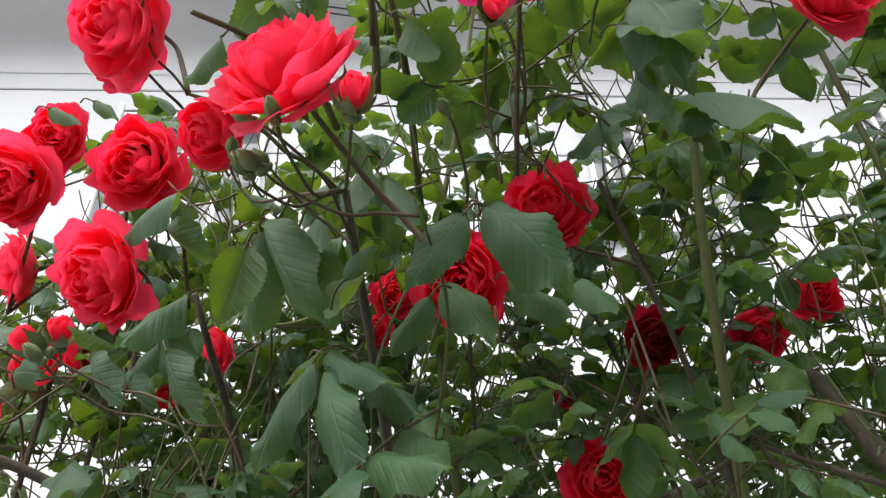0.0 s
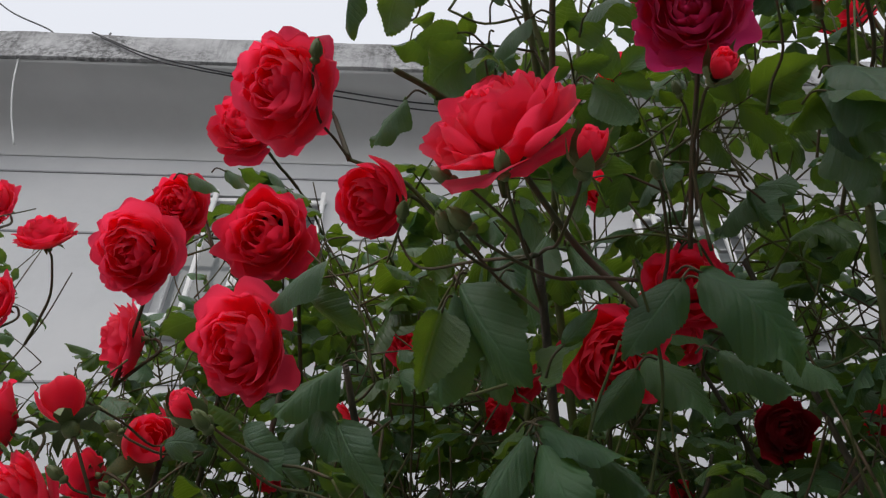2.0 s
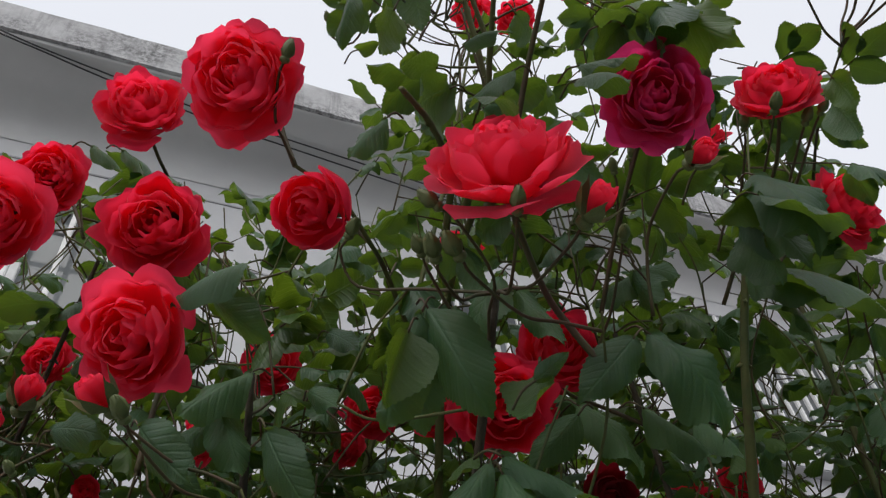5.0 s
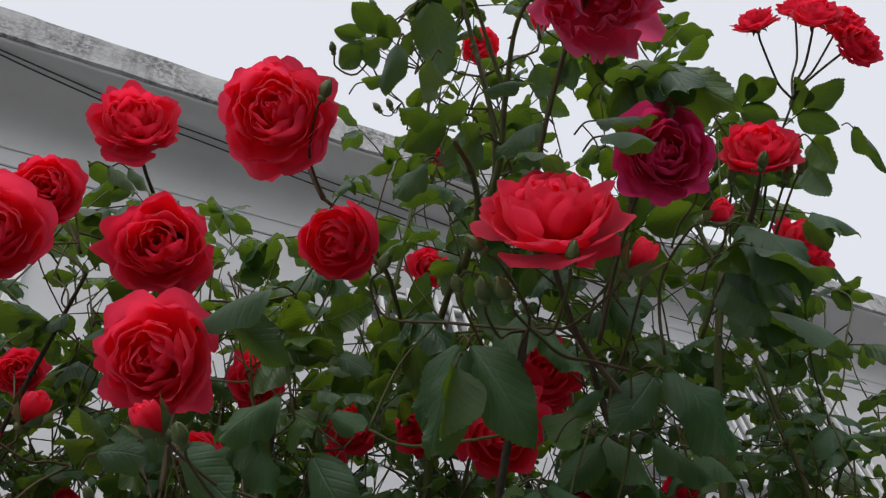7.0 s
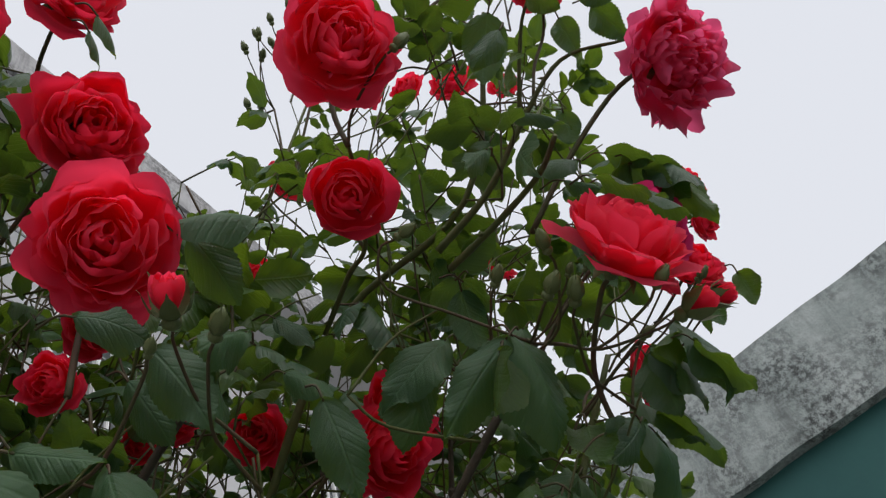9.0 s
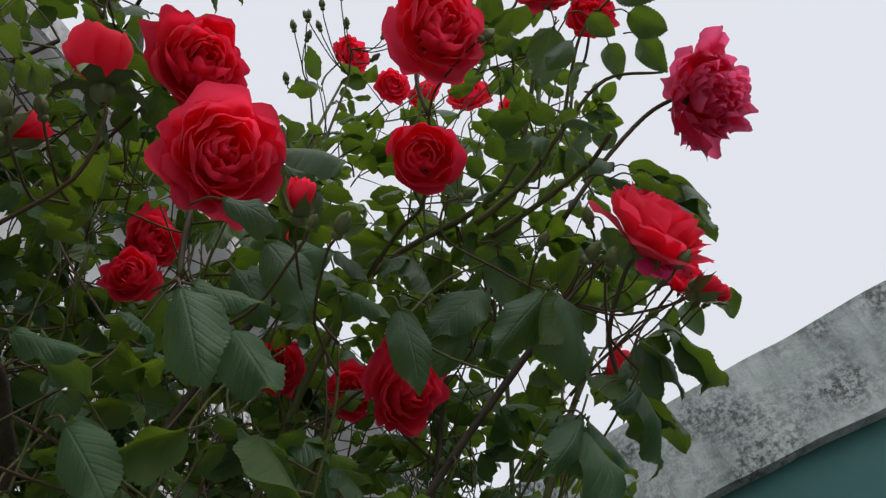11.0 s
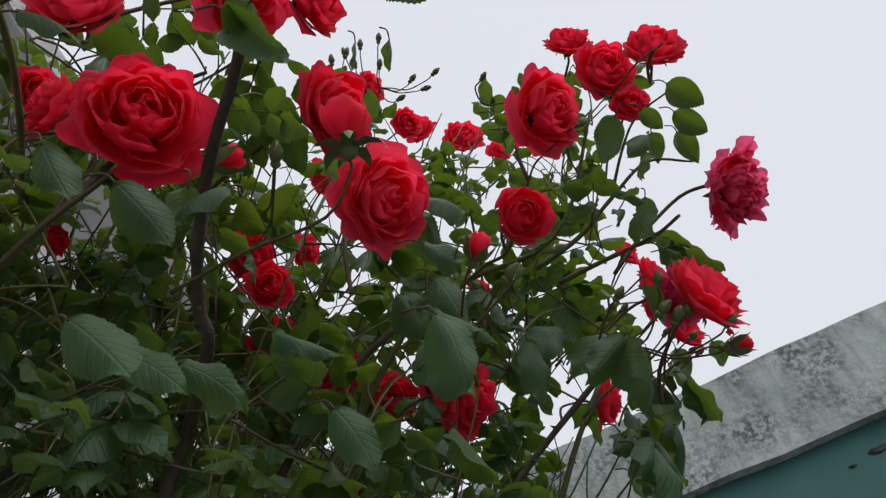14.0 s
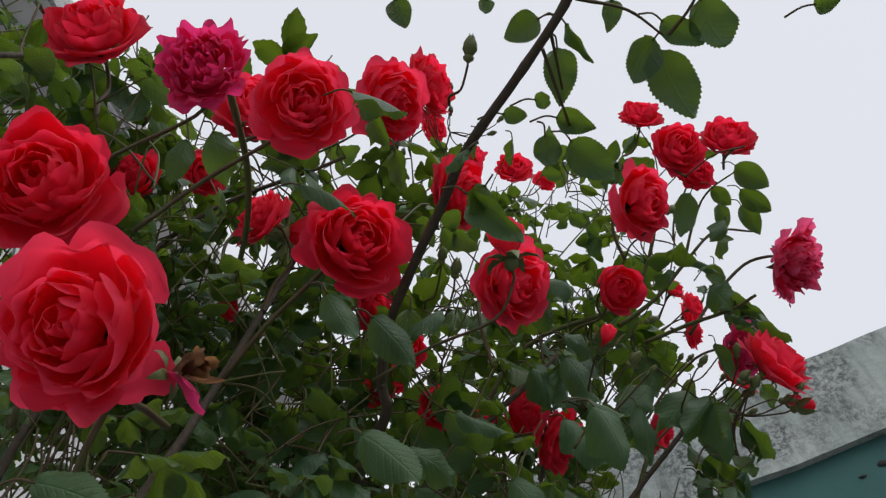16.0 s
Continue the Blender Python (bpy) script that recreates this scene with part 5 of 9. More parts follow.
middle.shoot((-0.01, 0.73, 1.83), (-0.08, 0.74, 1.90), 1, 0.045, 8802, False)
middle.shoot((-0.08, 0.83, 2.03), (-0.14, 0.74, 2.15), 1, 0.037, 796, False)
left.shoot((-0.36, 0.74, 2.06), (-0.33, 0.74, 2.17), 3, 0.046, 6329, False)
middle.shoot((-0.27, 0.81, 1.59), (-0.21, 0.74, 1.71), 1, 0.043, 3935, False)
right.shoot((0.23, 0.71, 1.69), (0.17, 0.74, 1.84), 2, 0.040, 6314, False)
middle.shoot((0.22, 0.84, 1.80), (0.24, 0.74, 1.94), 3, 0.051, 4942, False)
middle.shoot((-0.10, 0.80, 1.80), (-0.12, 0.74, 2.04), 7, 0.046, 8358, False)
right.shoot((0.24, 0.80, 1.65), (0.31, 0.74, 1.80), 5, 0.046, 3639, False)
middle.shoot((-0.23, 0.80, 1.98), (-0.28, 0.75, 2.07), 2, 0.042, 3968, False)
right.shoot((0.66, 0.83, 2.01), (0.61, 0.75, 2.12), 3, 0.030, 7630, False)
middle.shoot((0.14, 0.88, 2.39), (0.17, 0.75, 2.45), 2, 0.036, 9370, False)
middle.shoot((0.11, 0.70, 1.72), (0.17, 0.75, 1.85), 2, 0.031, 9311, False)
middle.shoot((-0.04, 0.82, 1.76), (-0.08, 0.75, 1.81), 2, 0.032, 4627, False)
middle.shoot((-0.20, 0.77, 1.97), (-0.16, 0.75, 2.11), 3, 0.033, 2864, False)
middle.shoot((-0.24, 0.81, 1.57), (-0.13, 0.75, 1.69), 6, 0.050, 3853, False)
middle.shoot((0.01, 0.77, 1.71), (-0.00, 0.75, 1.85), 1, 0.040, 3354, False)
middle.shoot((-0.10, 0.85, 1.99), (-0.09, 0.75, 2.07), 1, 0.040, 2397, False)
middle.shoot((-0.27, 0.72, 2.01), (-0.34, 0.75, 2.17), 1, 0.036, 3795, False)
middle.shoot((-0.14, 0.82, 1.53), (-0.20, 0.75, 1.60), 3, 0.056, 2114, False)
right.shoot((0.30, 0.86, 1.85), (0.25, 0.76, 1.94), 1, 0.041, 9231, False)
middle.shoot((-0.13, 0.75, 1.92), (-0.11, 0.76, 2.09), 2, 0.042, 3873, False)
right.shoot((0.65, 0.79, 1.98), (0.63, 0.76, 2.13), 1, 0.033, 3903, False)
middle.shoot((0.10, 0.82, 2.02), (0.10, 0.76, 2.09), 2, 0.033, 791, False)
right.shoot((0.28, 0.92, 1.92), (0.43, 0.76, 2.08), 6, 0.042, 5278, False)
middle.shoot((0.17, 0.84, 1.69), (0.15, 0.76, 1.89), 4, 0.031, 6095, False)
right.shoot((0.38, 0.75, 1.82), (0.36, 0.76, 1.94), 2, 0.034, 2064, False)
middle.shoot((-0.12, 0.74, 2.21), (-0.16, 0.76, 2.31), 2, 0.036, 8354, False)
middle.shoot((-0.01, 0.81, 2.00), (0.07, 0.76, 2.07), 1, 0.033, 7263, False)
right.shoot((0.43, 0.81, 1.79), (0.44, 0.76, 1.87), 3, 0.037, 1588, False)
right.shoot((0.51, 0.85, 1.89), (0.62, 0.76, 2.10), 5, 0.032, 4535, False)
left.shoot((-0.66, 0.72, 2.08), (-0.61, 0.76, 2.24), 2, 0.039, 765, False)
middle.shoot((0.12, 0.74, 1.88), (0.10, 0.76, 1.96), 2, 0.039, 8903, False)
left.shoot((-0.60, 0.83, 2.00), (-0.53, 0.77, 2.13), 1, 0.031, 9500, False)
right.shoot((0.29, 0.74, 1.85), (0.22, 0.77, 1.94), 3, 0.040, 1998, False)
middle.shoot((-0.14, 0.76, 1.95), (-0.21, 0.77, 2.08), 1, 0.032, 8558, False)
right.shoot((0.27, 0.75, 1.81), (0.24, 0.77, 1.97), 1, 0.035, 8596, False)
middle.shoot((-0.20, 0.76, 1.51), (-0.27, 0.77, 1.60), 3, 0.033, 6822, False)
right.shoot((0.23, 0.70, 1.98), (0.24, 0.77, 2.09), 1, 0.032, 1117, False)
left.shoot((-0.34, 0.83, 2.06), (-0.39, 0.77, 2.19), 2, 0.032, 9240, False)
middle.shoot((-0.10, 0.83, 2.08), (-0.04, 0.77, 2.18), 3, 0.038, 1781, False)
middle.shoot((-0.26, 0.88, 2.11), (-0.36, 0.77, 2.20), 1, 0.038, 9361, False)
right.shoot((0.37, 0.81, 2.12), (0.37, 0.77, 2.23), 3, 0.031, 4136, False)
middle.shoot((-0.03, 0.79, 1.88), (-0.02, 0.77, 1.97), 1, 0.036, 324, False)
left.shoot((-0.33, 0.83, 1.48), (-0.27, 0.77, 1.62), 3, 0.041, 4324, False)
right.shoot((0.62, 0.93, 1.90), (0.46, 0.77, 2.06), 5, 0.033, 4975, False)
left.shoot((-0.33, 0.86, 1.91), (-0.27, 0.77, 2.05), 2, 0.038, 7997, False)
middle.shoot((0.08, 0.81, 1.86), (0.18, 0.77, 2.10), 7, 0.038, 2201, False)
middle.shoot((0.09, 0.75, 2.01), (0.09, 0.77, 2.13), 1, 0.032, 9667, False)
left.shoot((-0.33, 0.74, 1.69), (-0.42, 0.77, 1.78), 3, 0.031, 2008, False)
right.shoot((0.42, 0.73, 1.79), (0.32, 0.77, 1.93), 3, 0.039, 1614, False)
middle.shoot((-0.23, 0.74, 1.93), (-0.28, 0.77, 2.04), 2, 0.039, 8072, False)
left.shoot((-0.35, 0.74, 1.94), (-0.32, 0.77, 2.04), 2, 0.035, 274, False)
middle.shoot((-0.22, 0.89, 1.86), (-0.32, 0.78, 1.95), 1, 0.035, 2720, False)
right.shoot((0.46, 0.79, 1.97), (0.41, 0.78, 2.09), 1, 0.037, 893, False)
right.shoot((0.29, 0.78, 1.86), (0.33, 0.78, 1.94), 3, 0.038, 1413, False)
left.shoot((-0.51, 0.83, 1.41), (-0.52, 0.78, 1.50), 3, 0.036, 1289, False)
right.shoot((0.31, 0.79, 1.68), (0.36, 0.78, 1.76), 3, 0.031, 4598, False)
middle.shoot((0.20, 0.83, 2.05), (0.27, 0.78, 2.16), 1, 0.040, 1110, False)
right.shoot((0.42, 0.85, 1.54), (0.42, 0.78, 1.82), 7, 0.039, 9427, False)
middle.shoot((0.15, 0.75, 1.79), (0.14, 0.78, 1.95), 1, 0.039, 1680, False)
middle.shoot((0.01, 0.76, 1.79), (0.05, 0.78, 1.95), 3, 0.032, 6670, False)
middle.shoot((-0.00, 0.75, 1.96), (0.01, 0.78, 2.07), 3, 0.033, 8098, False)
middle.shoot((-0.22, 0.84, 1.53), (-0.21, 0.78, 1.60), 2, 0.031, 3662, False)
right.shoot((0.54, 0.80, 1.85), (0.59, 0.78, 1.96), 3, 0.038, 6120, False)
middle.shoot((0.07, 0.75, 1.95), (0.06, 0.78, 2.06), 1, 0.036, 5566, False)
middle.shoot((-0.03, 0.84, 1.72), (-0.05, 0.78, 1.81), 2, 0.041, 2222, False)
middle.shoot((0.05, 0.85, 2.08), (0.07, 0.78, 2.21), 3, 0.037, 8901, False)
right.shoot((0.23, 0.71, 1.78), (0.07, 0.78, 1.94), 5, 0.034, 4048, False)
middle.shoot((0.00, 0.82, 1.93), (-0.04, 0.78, 2.00), 2, 0.037, 877, False)
middle.shoot((-0.10, 0.86, 1.90), (-0.12, 0.78, 2.05), 2, 0.037, 6688, False)
middle.shoot((-0.21, 0.83, 1.90), (-0.23, 0.78, 2.00), 1, 0.035, 1489, False)
right.shoot((0.25, 0.76, 1.58), (0.21, 0.79, 1.74), 3, 0.041, 3401, False)
middle.shoot((0.15, 0.85, 1.90), (0.13, 0.79, 2.01), 3, 0.041, 6702, False)
middle.shoot((-0.21, 0.79, 1.60), (-0.20, 0.79, 1.88), 7, 0.032, 821, False)
middle.shoot((-0.15, 0.85, 1.94), (-0.10, 0.79, 2.02), 1, 0.039, 4497, False)
middle.shoot((-0.18, 0.88, 1.95), (-0.02, 0.79, 2.08), 6, 0.041, 2368, False)
middle.shoot((-0.25, 0.81, 1.72), (-0.17, 0.79, 1.88), 1, 0.031, 1176, False)
left.shoot((-0.30, 0.76, 1.68), (-0.42, 0.79, 1.77), 1, 0.032, 5803, False)
middle.shoot((-0.06, 0.82, 1.96), (-0.03, 0.79, 2.06), 3, 0.031, 3653, False)
right.shoot((0.64, 0.76, 1.89), (0.59, 0.79, 1.97), 2, 0.032, 7273, False)
middle.shoot((0.09, 0.77, 1.96), (0.04, 0.79, 2.02), 1, 0.039, 6952, False)
middle.shoot((-0.11, 0.77, 1.80), (-0.14, 0.79, 1.89), 1, 0.038, 820, False)
middle.shoot((-0.21, 0.76, 1.75), (-0.17, 0.79, 1.81), 1, 0.035, 5932, False)
right.shoot((0.41, 0.80, 2.10), (0.44, 0.79, 2.17), 2, 0.042, 2037, False)
middle.shoot((0.20, 0.83, 1.80), (0.18, 0.79, 1.88), 1, 0.035, 4302, False)
middle.shoot((-0.22, 0.77, 2.11), (-0.20, 0.79, 2.21), 1, 0.032, 7374, False)
middle.shoot((-0.27, 0.85, 2.17), (-0.20, 0.79, 2.28), 2, 0.035, 3947, False)
middle.shoot((-0.11, 0.89, 1.86), (-0.12, 0.79, 2.00), 1, 0.039, 5258, False)
right.shoot((0.53, 0.78, 1.91), (0.57, 0.79, 2.00), 1, 0.041, 434, False)
right.shoot((0.63, 0.80, 1.75), (0.54, 0.79, 1.87), 2, 0.044, 9627, False)
left.shoot((-0.29, 0.92, 1.94), (-0.22, 0.80, 2.11), 4, 0.033, 3249, False)
middle.shoot((-0.24, 0.92, 1.53), (-0.21, 0.80, 1.66), 3, 0.035, 9698, False)
middle.shoot((-0.14, 0.84, 1.60), (-0.18, 0.80, 1.66), 3, 0.042, 6869, False)
right.shoot((0.58, 0.90, 1.84), (0.57, 0.80, 1.97), 3, 0.034, 565, False)
left.shoot((-0.41, 0.85, 2.02), (-0.45, 0.80, 2.08), 1, 0.037, 9764, False)
right.shoot((0.53, 0.82, 1.94), (0.54, 0.80, 2.11), 1, 0.038, 7322, False)
middle.shoot((0.07, 0.88, 1.93), (0.13, 0.80, 2.08), 1, 0.034, 9036, False)
left.shoot((-0.32, 0.90, 1.78), (-0.31, 0.80, 1.91), 3, 0.033, 8981, False)
right.shoot((0.52, 0.77, 1.92), (0.48, 0.80, 2.01), 1, 0.034, 5010, False)
middle.shoot((0.21, 0.83, 1.82), (0.24, 0.80, 1.90), 1, 0.034, 5948, False)
middle.shoot((-0.06, 0.85, 1.91), (-0.05, 0.80, 2.02), 3, 0.041, 2891, False)
middle.shoot((-0.04, 0.78, 2.16), (-0.08, 0.80, 2.26), 1, 0.037, 874, False)
left.shoot((-0.31, 0.76, 2.10), (-0.27, 0.80, 2.22), 1, 0.038, 8235, False)
middle.shoot((0.06, 0.93, 2.05), (0.08, 0.81, 2.13), 3, 0.038, 3914, False)
middle.shoot((0.19, 0.78, 2.09), (0.11, 0.81, 2.25), 3, 0.034, 4335, False)
middle.shoot((0.10, 0.78, 2.02), (0.03, 0.81, 2.13), 2, 0.032, 2058, False)
middle.shoot((0.02, 0.82, 1.62), (-0.02, 0.81, 1.73), 3, 0.034, 4810, False)
right.shoot((0.27, 0.80, 1.90), (0.33, 0.81, 2.02), 1, 0.034, 3620, False)
right.shoot((0.45, 0.79, 1.93), (0.50, 0.81, 2.05), 1, 0.032, 6684, False)
right.shoot((0.55, 0.89, 1.74), (0.55, 0.81, 1.90), 3, 0.030, 1723, False)
left.shoot((-0.71, 0.88, 2.13), (-0.67, 0.81, 2.18), 3, 0.038, 2490, False)
right.shoot((0.61, 0.89, 1.93), (0.57, 0.81, 1.98), 2, 0.030, 7769, False)
right.shoot((0.45, 0.85, 1.65), (0.43, 0.81, 1.77), 3, 0.033, 8818, False)
left.shoot((-0.38, 0.89, 1.86), (-0.31, 0.81, 1.96), 1, 0.038, 4370, False)
middle.shoot((-0.13, 0.79, 2.00), (-0.08, 0.81, 2.11), 2, 0.040, 7509, False)
middle.shoot((-0.26, 0.87, 1.56), (-0.27, 0.81, 1.63), 3, 0.038, 5507, False)
right.shoot((0.34, 0.85, 1.93), (0.30, 0.81, 2.00), 1, 0.034, 2557, False)
left.shoot((-0.48, 0.79, 1.79), (-0.46, 0.81, 1.90), 2, 0.036, 8226, False)
middle.shoot((-0.05, 0.79, 1.94), (-0.11, 0.81, 2.02), 2, 0.034, 6064, False)
middle.shoot((-0.20, 0.78, 2.08), (-0.19, 0.81, 2.21), 1, 0.033, 6283, False)
middle.shoot((0.13, 0.87, 1.91), (0.23, 0.81, 2.05), 1, 0.034, 7779, False)
left.shoot((-0.40, 0.89, 2.18), (-0.33, 0.81, 2.25), 1, 0.044, 2329, False)
right.shoot((0.23, 0.81, 1.89), (0.21, 0.82, 1.98), 1, 0.041, 1345, False)
middle.shoot((0.03, 0.83, 1.93), (0.03, 0.82, 2.03), 1, 0.033, 1448, False)
right.shoot((0.33, 0.80, 1.83), (0.32, 0.82, 2.00), 6, 0.032, 3547, False)
middle.shoot((0.10, 0.90, 1.82), (0.02, 0.82, 2.02), 4, 0.033, 4104, False)
middle.shoot((-0.14, 0.90, 1.85), (-0.15, 0.82, 1.96), 2, 0.036, 7326, False)
middle.shoot((-0.01, 0.82, 1.89), (0.03, 0.82, 1.97), 1, 0.033, 675, False)
middle.shoot((-0.10, 0.90, 1.82), (-0.12, 0.82, 1.93), 1, 0.036, 5948, False)
middle.shoot((0.10, 0.89, 1.78), (0.02, 0.82, 1.92), 2, 0.031, 6241, False)
middle.shoot((-0.14, 0.87, 1.87), (-0.16, 0.82, 2.04), 3, 0.036, 2665, False)
left.shoot((-0.44, 0.88, 2.08), (-0.41, 0.82, 2.18), 2, 0.038, 650, False)
left.shoot((-0.37, 0.88, 1.88), (-0.29, 0.82, 1.98), 2, 0.033, 1208, False)
right.shoot((0.25, 0.85, 2.12), (0.28, 0.82, 2.22), 2, 0.040, 8260, False)
right.shoot((0.47, 0.81, 1.63), (0.51, 0.82, 1.80), 3, 0.036, 4393, False)
middle.shoot((-0.26, 0.90, 1.65), (-0.27, 0.82, 1.75), 3, 0.037, 2172, False)
right.shoot((0.51, 0.95, 1.89), (0.57, 0.83, 1.99), 2, 0.030, 5150, False)
middle.shoot((-0.23, 0.92, 1.75), (-0.24, 0.83, 1.82), 1, 0.031, 4922, False)
middle.shoot((-0.11, 0.80, 2.07), (-0.04, 0.83, 2.16), 1, 0.036, 6591, False)
middle.shoot((0.02, 0.89, 1.78), (-0.02, 0.83, 1.91), 3, 0.031, 33, False)
middle.shoot((-0.01, 0.92, 1.74), (-0.00, 0.83, 1.93), 7, 0.034, 289, False)
right.shoot((0.30, 0.88, 2.03), (0.28, 0.83, 2.15), 3, 0.041, 879, False)
middle.shoot((-0.18, 0.89, 1.91), (-0.17, 0.83, 1.96), 3, 0.033, 1298, False)
middle.shoot((0.07, 0.88, 1.99), (0.09, 0.83, 2.08), 2, 0.040, 6257, False)
middle.shoot((-0.11, 0.87, 1.85), (-0.08, 0.83, 1.93), 3, 0.039, 6153, False)
middle.shoot((-0.02, 0.89, 2.01), (0.03, 0.83, 2.07), 3, 0.035, 588, False)
left.shoot((-0.69, 0.80, 2.15), (-0.71, 0.83, 2.27), 3, 0.041, 399, False)
right.shoot((0.59, 0.86, 2.05), (0.54, 0.83, 2.13), 1, 0.032, 5056, False)
middle.shoot((-0.06, 0.83, 1.93), (-0.10, 0.83, 2.09), 1, 0.031, 8889, False)
right.shoot((0.25, 0.93, 1.91), (0.31, 0.83, 1.99), 1, 0.033, 397, False)
left.shoot((-0.43, 0.83, 1.94), (-0.37, 0.83, 2.03), 1, 0.042, 9056, False)
middle.shoot((-0.19, 0.86, 1.80), (-0.27, 0.83, 1.93), 3, 0.042, 2847, False)
middle.shoot((-0.01, 0.94, 1.65), (-0.09, 0.83, 1.73), 3, 0.035, 6254, False)
left.shoot((-0.43, 0.89, 1.53), (-0.48, 0.83, 1.62), 3, 0.038, 8196, False)
middle.shoot((0.16, 0.84, 1.64), (0.14, 0.84, 1.74), 3, 0.034, 5902, False)
middle.shoot((-0.16, 0.92, 1.82), (-0.18, 0.84, 1.93), 2, 0.030, 4739, False)
middle.shoot((-0.20, 0.80, 1.83), (-0.26, 0.84, 1.95), 2, 0.033, 608, False)
right.shoot((0.52, 0.91, 1.86), (0.45, 0.84, 1.98), 2, 0.037, 529, False)
middle.shoot((0.21, 0.80, 2.31), (0.14, 0.84, 2.39), 3, 0.031, 87, False)
middle.shoot((-0.12, 0.83, 1.99), (-0.12, 0.84, 2.11), 1, 0.031, 2627, False)
middle.shoot((-0.12, 0.98, 1.80), (-0.16, 0.84, 1.95), 6, 0.030, 1324, False)
left.shoot((-0.63, 0.81, 2.00), (-0.63, 0.84, 2.16), 2, 0.034, 1823, False)
right.shoot((0.51, 0.91, 1.96), (0.55, 0.84, 2.00), 2, 0.034, 9765, False)
middle.shoot((0.18, 0.82, 1.77), (0.21, 0.84, 1.88), 2, 0.031, 7352, False)
right.shoot((0.47, 0.83, 1.91), (0.42, 0.84, 2.07), 2, 0.037, 3251, False)
middle.shoot((0.17, 0.93, 1.89), (0.14, 0.84, 2.02), 2, 0.032, 3379, False)
middle.shoot((0.05, 0.91, 1.98), (0.10, 0.84, 2.10), 3, 0.032, 700, False)
middle.shoot((-0.19, 0.84, 1.67), (-0.19, 0.84, 1.76), 2, 0.035, 7309, False)
left.shoot((-0.40, 0.87, 2.15), (-0.44, 0.84, 2.22), 1, 0.035, 2557, False)
middle.shoot((0.21, 0.88, 1.97), (0.25, 0.84, 2.03), 1, 0.036, 9804, False)
middle.shoot((-0.27, 0.96, 1.90), (-0.21, 0.84, 2.00), 1, 0.036, 6448, False)
right.shoot((0.26, 0.95, 1.78), (0.19, 0.84, 1.90), 3, 0.036, 3015, False)
middle.shoot((-0.02, 0.84, 1.62), (-0.10, 0.85, 1.73), 3, 0.035, 1417, False)
left.shoot((-0.45, 0.91, 1.48), (-0.51, 0.85, 1.55), 3, 0.033, 2000, False)
right.shoot((0.58, 0.94, 1.90), (0.65, 0.85, 2.02), 3, 0.035, 6407, False)
middle.shoot((-0.08, 0.91, 2.08), (-0.12, 0.85, 2.18), 3, 0.030, 2143, False)
left.shoot((-0.51, 0.83, 1.86), (-0.58, 0.85, 1.96), 1, 0.036, 934, False)
middle.shoot((-0.13, 0.92, 1.59), (-0.19, 0.85, 1.68), 3, 0.041, 5213, False)
middle.shoot((0.03, 1.03, 1.63), (-0.05, 0.85, 1.85), 6, 0.040, 757, False)
middle.shoot((-0.07, 0.77, 1.56), (-0.13, 0.85, 1.73), 6, 0.039, 9864, False)
middle.shoot((0.05, 0.87, 2.08), (0.09, 0.85, 2.21), 1, 0.032, 376, False)
middle.shoot((0.07, 0.95, 1.76), (0.16, 0.85, 1.98), 7, 0.036, 2368, False)
right.shoot((0.39, 0.91, 2.03), (0.46, 0.85, 2.18), 3, 0.042, 2380, False)
left.shoot((-0.41, 0.89, 1.56), (-0.46, 0.85, 1.62), 2, 0.037, 735, False)
middle.shoot((-0.09, 0.90, 1.87), (-0.16, 0.85, 1.93), 1, 0.040, 8577, False)
middle.shoot((-0.01, 0.92, 1.74), (-0.01, 0.85, 1.80), 3, 0.034, 1752, False)
right.shoot((0.41, 0.96, 2.00), (0.42, 0.85, 2.11), 1, 0.041, 6441, False)
middle.shoot((-0.16, 0.93, 1.70), (-0.17, 0.85, 1.83), 3, 0.038, 9659, False)
middle.shoot((-0.13, 0.92, 1.87), (-0.14, 0.85, 1.93), 2, 0.042, 81, False)
right.shoot((0.30, 0.87, 2.07), (0.24, 0.86, 2.14), 3, 0.031, 6734, False)
middle.shoot((-0.26, 0.89, 1.78), (-0.22, 0.86, 1.85), 1, 0.040, 5002, False)
left.shoot((-0.65, 0.85, 2.13), (-0.64, 0.86, 2.27), 2, 0.031, 6516, False)
middle.shoot((-0.17, 0.90, 1.97), (-0.19, 0.86, 2.05), 1, 0.035, 5326, False)
left.shoot((-0.30, 0.82, 2.13), (-0.25, 0.86, 2.24), 3, 0.041, 8649, False)
left.shoot((-0.32, 0.88, 1.84), (-0.30, 0.86, 1.97), 3, 0.035, 2539, False)
right.shoot((0.40, 0.89, 2.15), (0.39, 0.86, 2.26), 3, 0.033, 4420, False)
middle.shoot((0.21, 0.87, 1.75), (0.29, 0.86, 1.89), 3, 0.031, 6590, False)
left.shoot((-0.42, 0.93, 1.51), (-0.41, 0.86, 1.67), 3, 0.031, 6594, False)
middle.shoot((0.05, 0.97, 1.83), (0.04, 0.86, 1.91), 2, 0.037, 6011, False)
right.shoot((0.44, 1.00, 1.84), (0.39, 0.86, 1.93), 3, 0.032, 659, False)
right.shoot((0.28, 0.81, 1.91), (0.22, 0.86, 2.07), 3, 0.039, 9676, False)
middle.shoot((-0.27, 0.87, 1.87), (-0.32, 0.86, 2.02), 2, 0.035, 5703, False)
right.shoot((0.26, 0.97, 1.75), (0.19, 0.86, 1.87), 3, 0.036, 3015, False)
middle.shoot((0.09, 0.89, 2.38), (0.07, 0.86, 2.47), 1, 0.037, 9658, False)
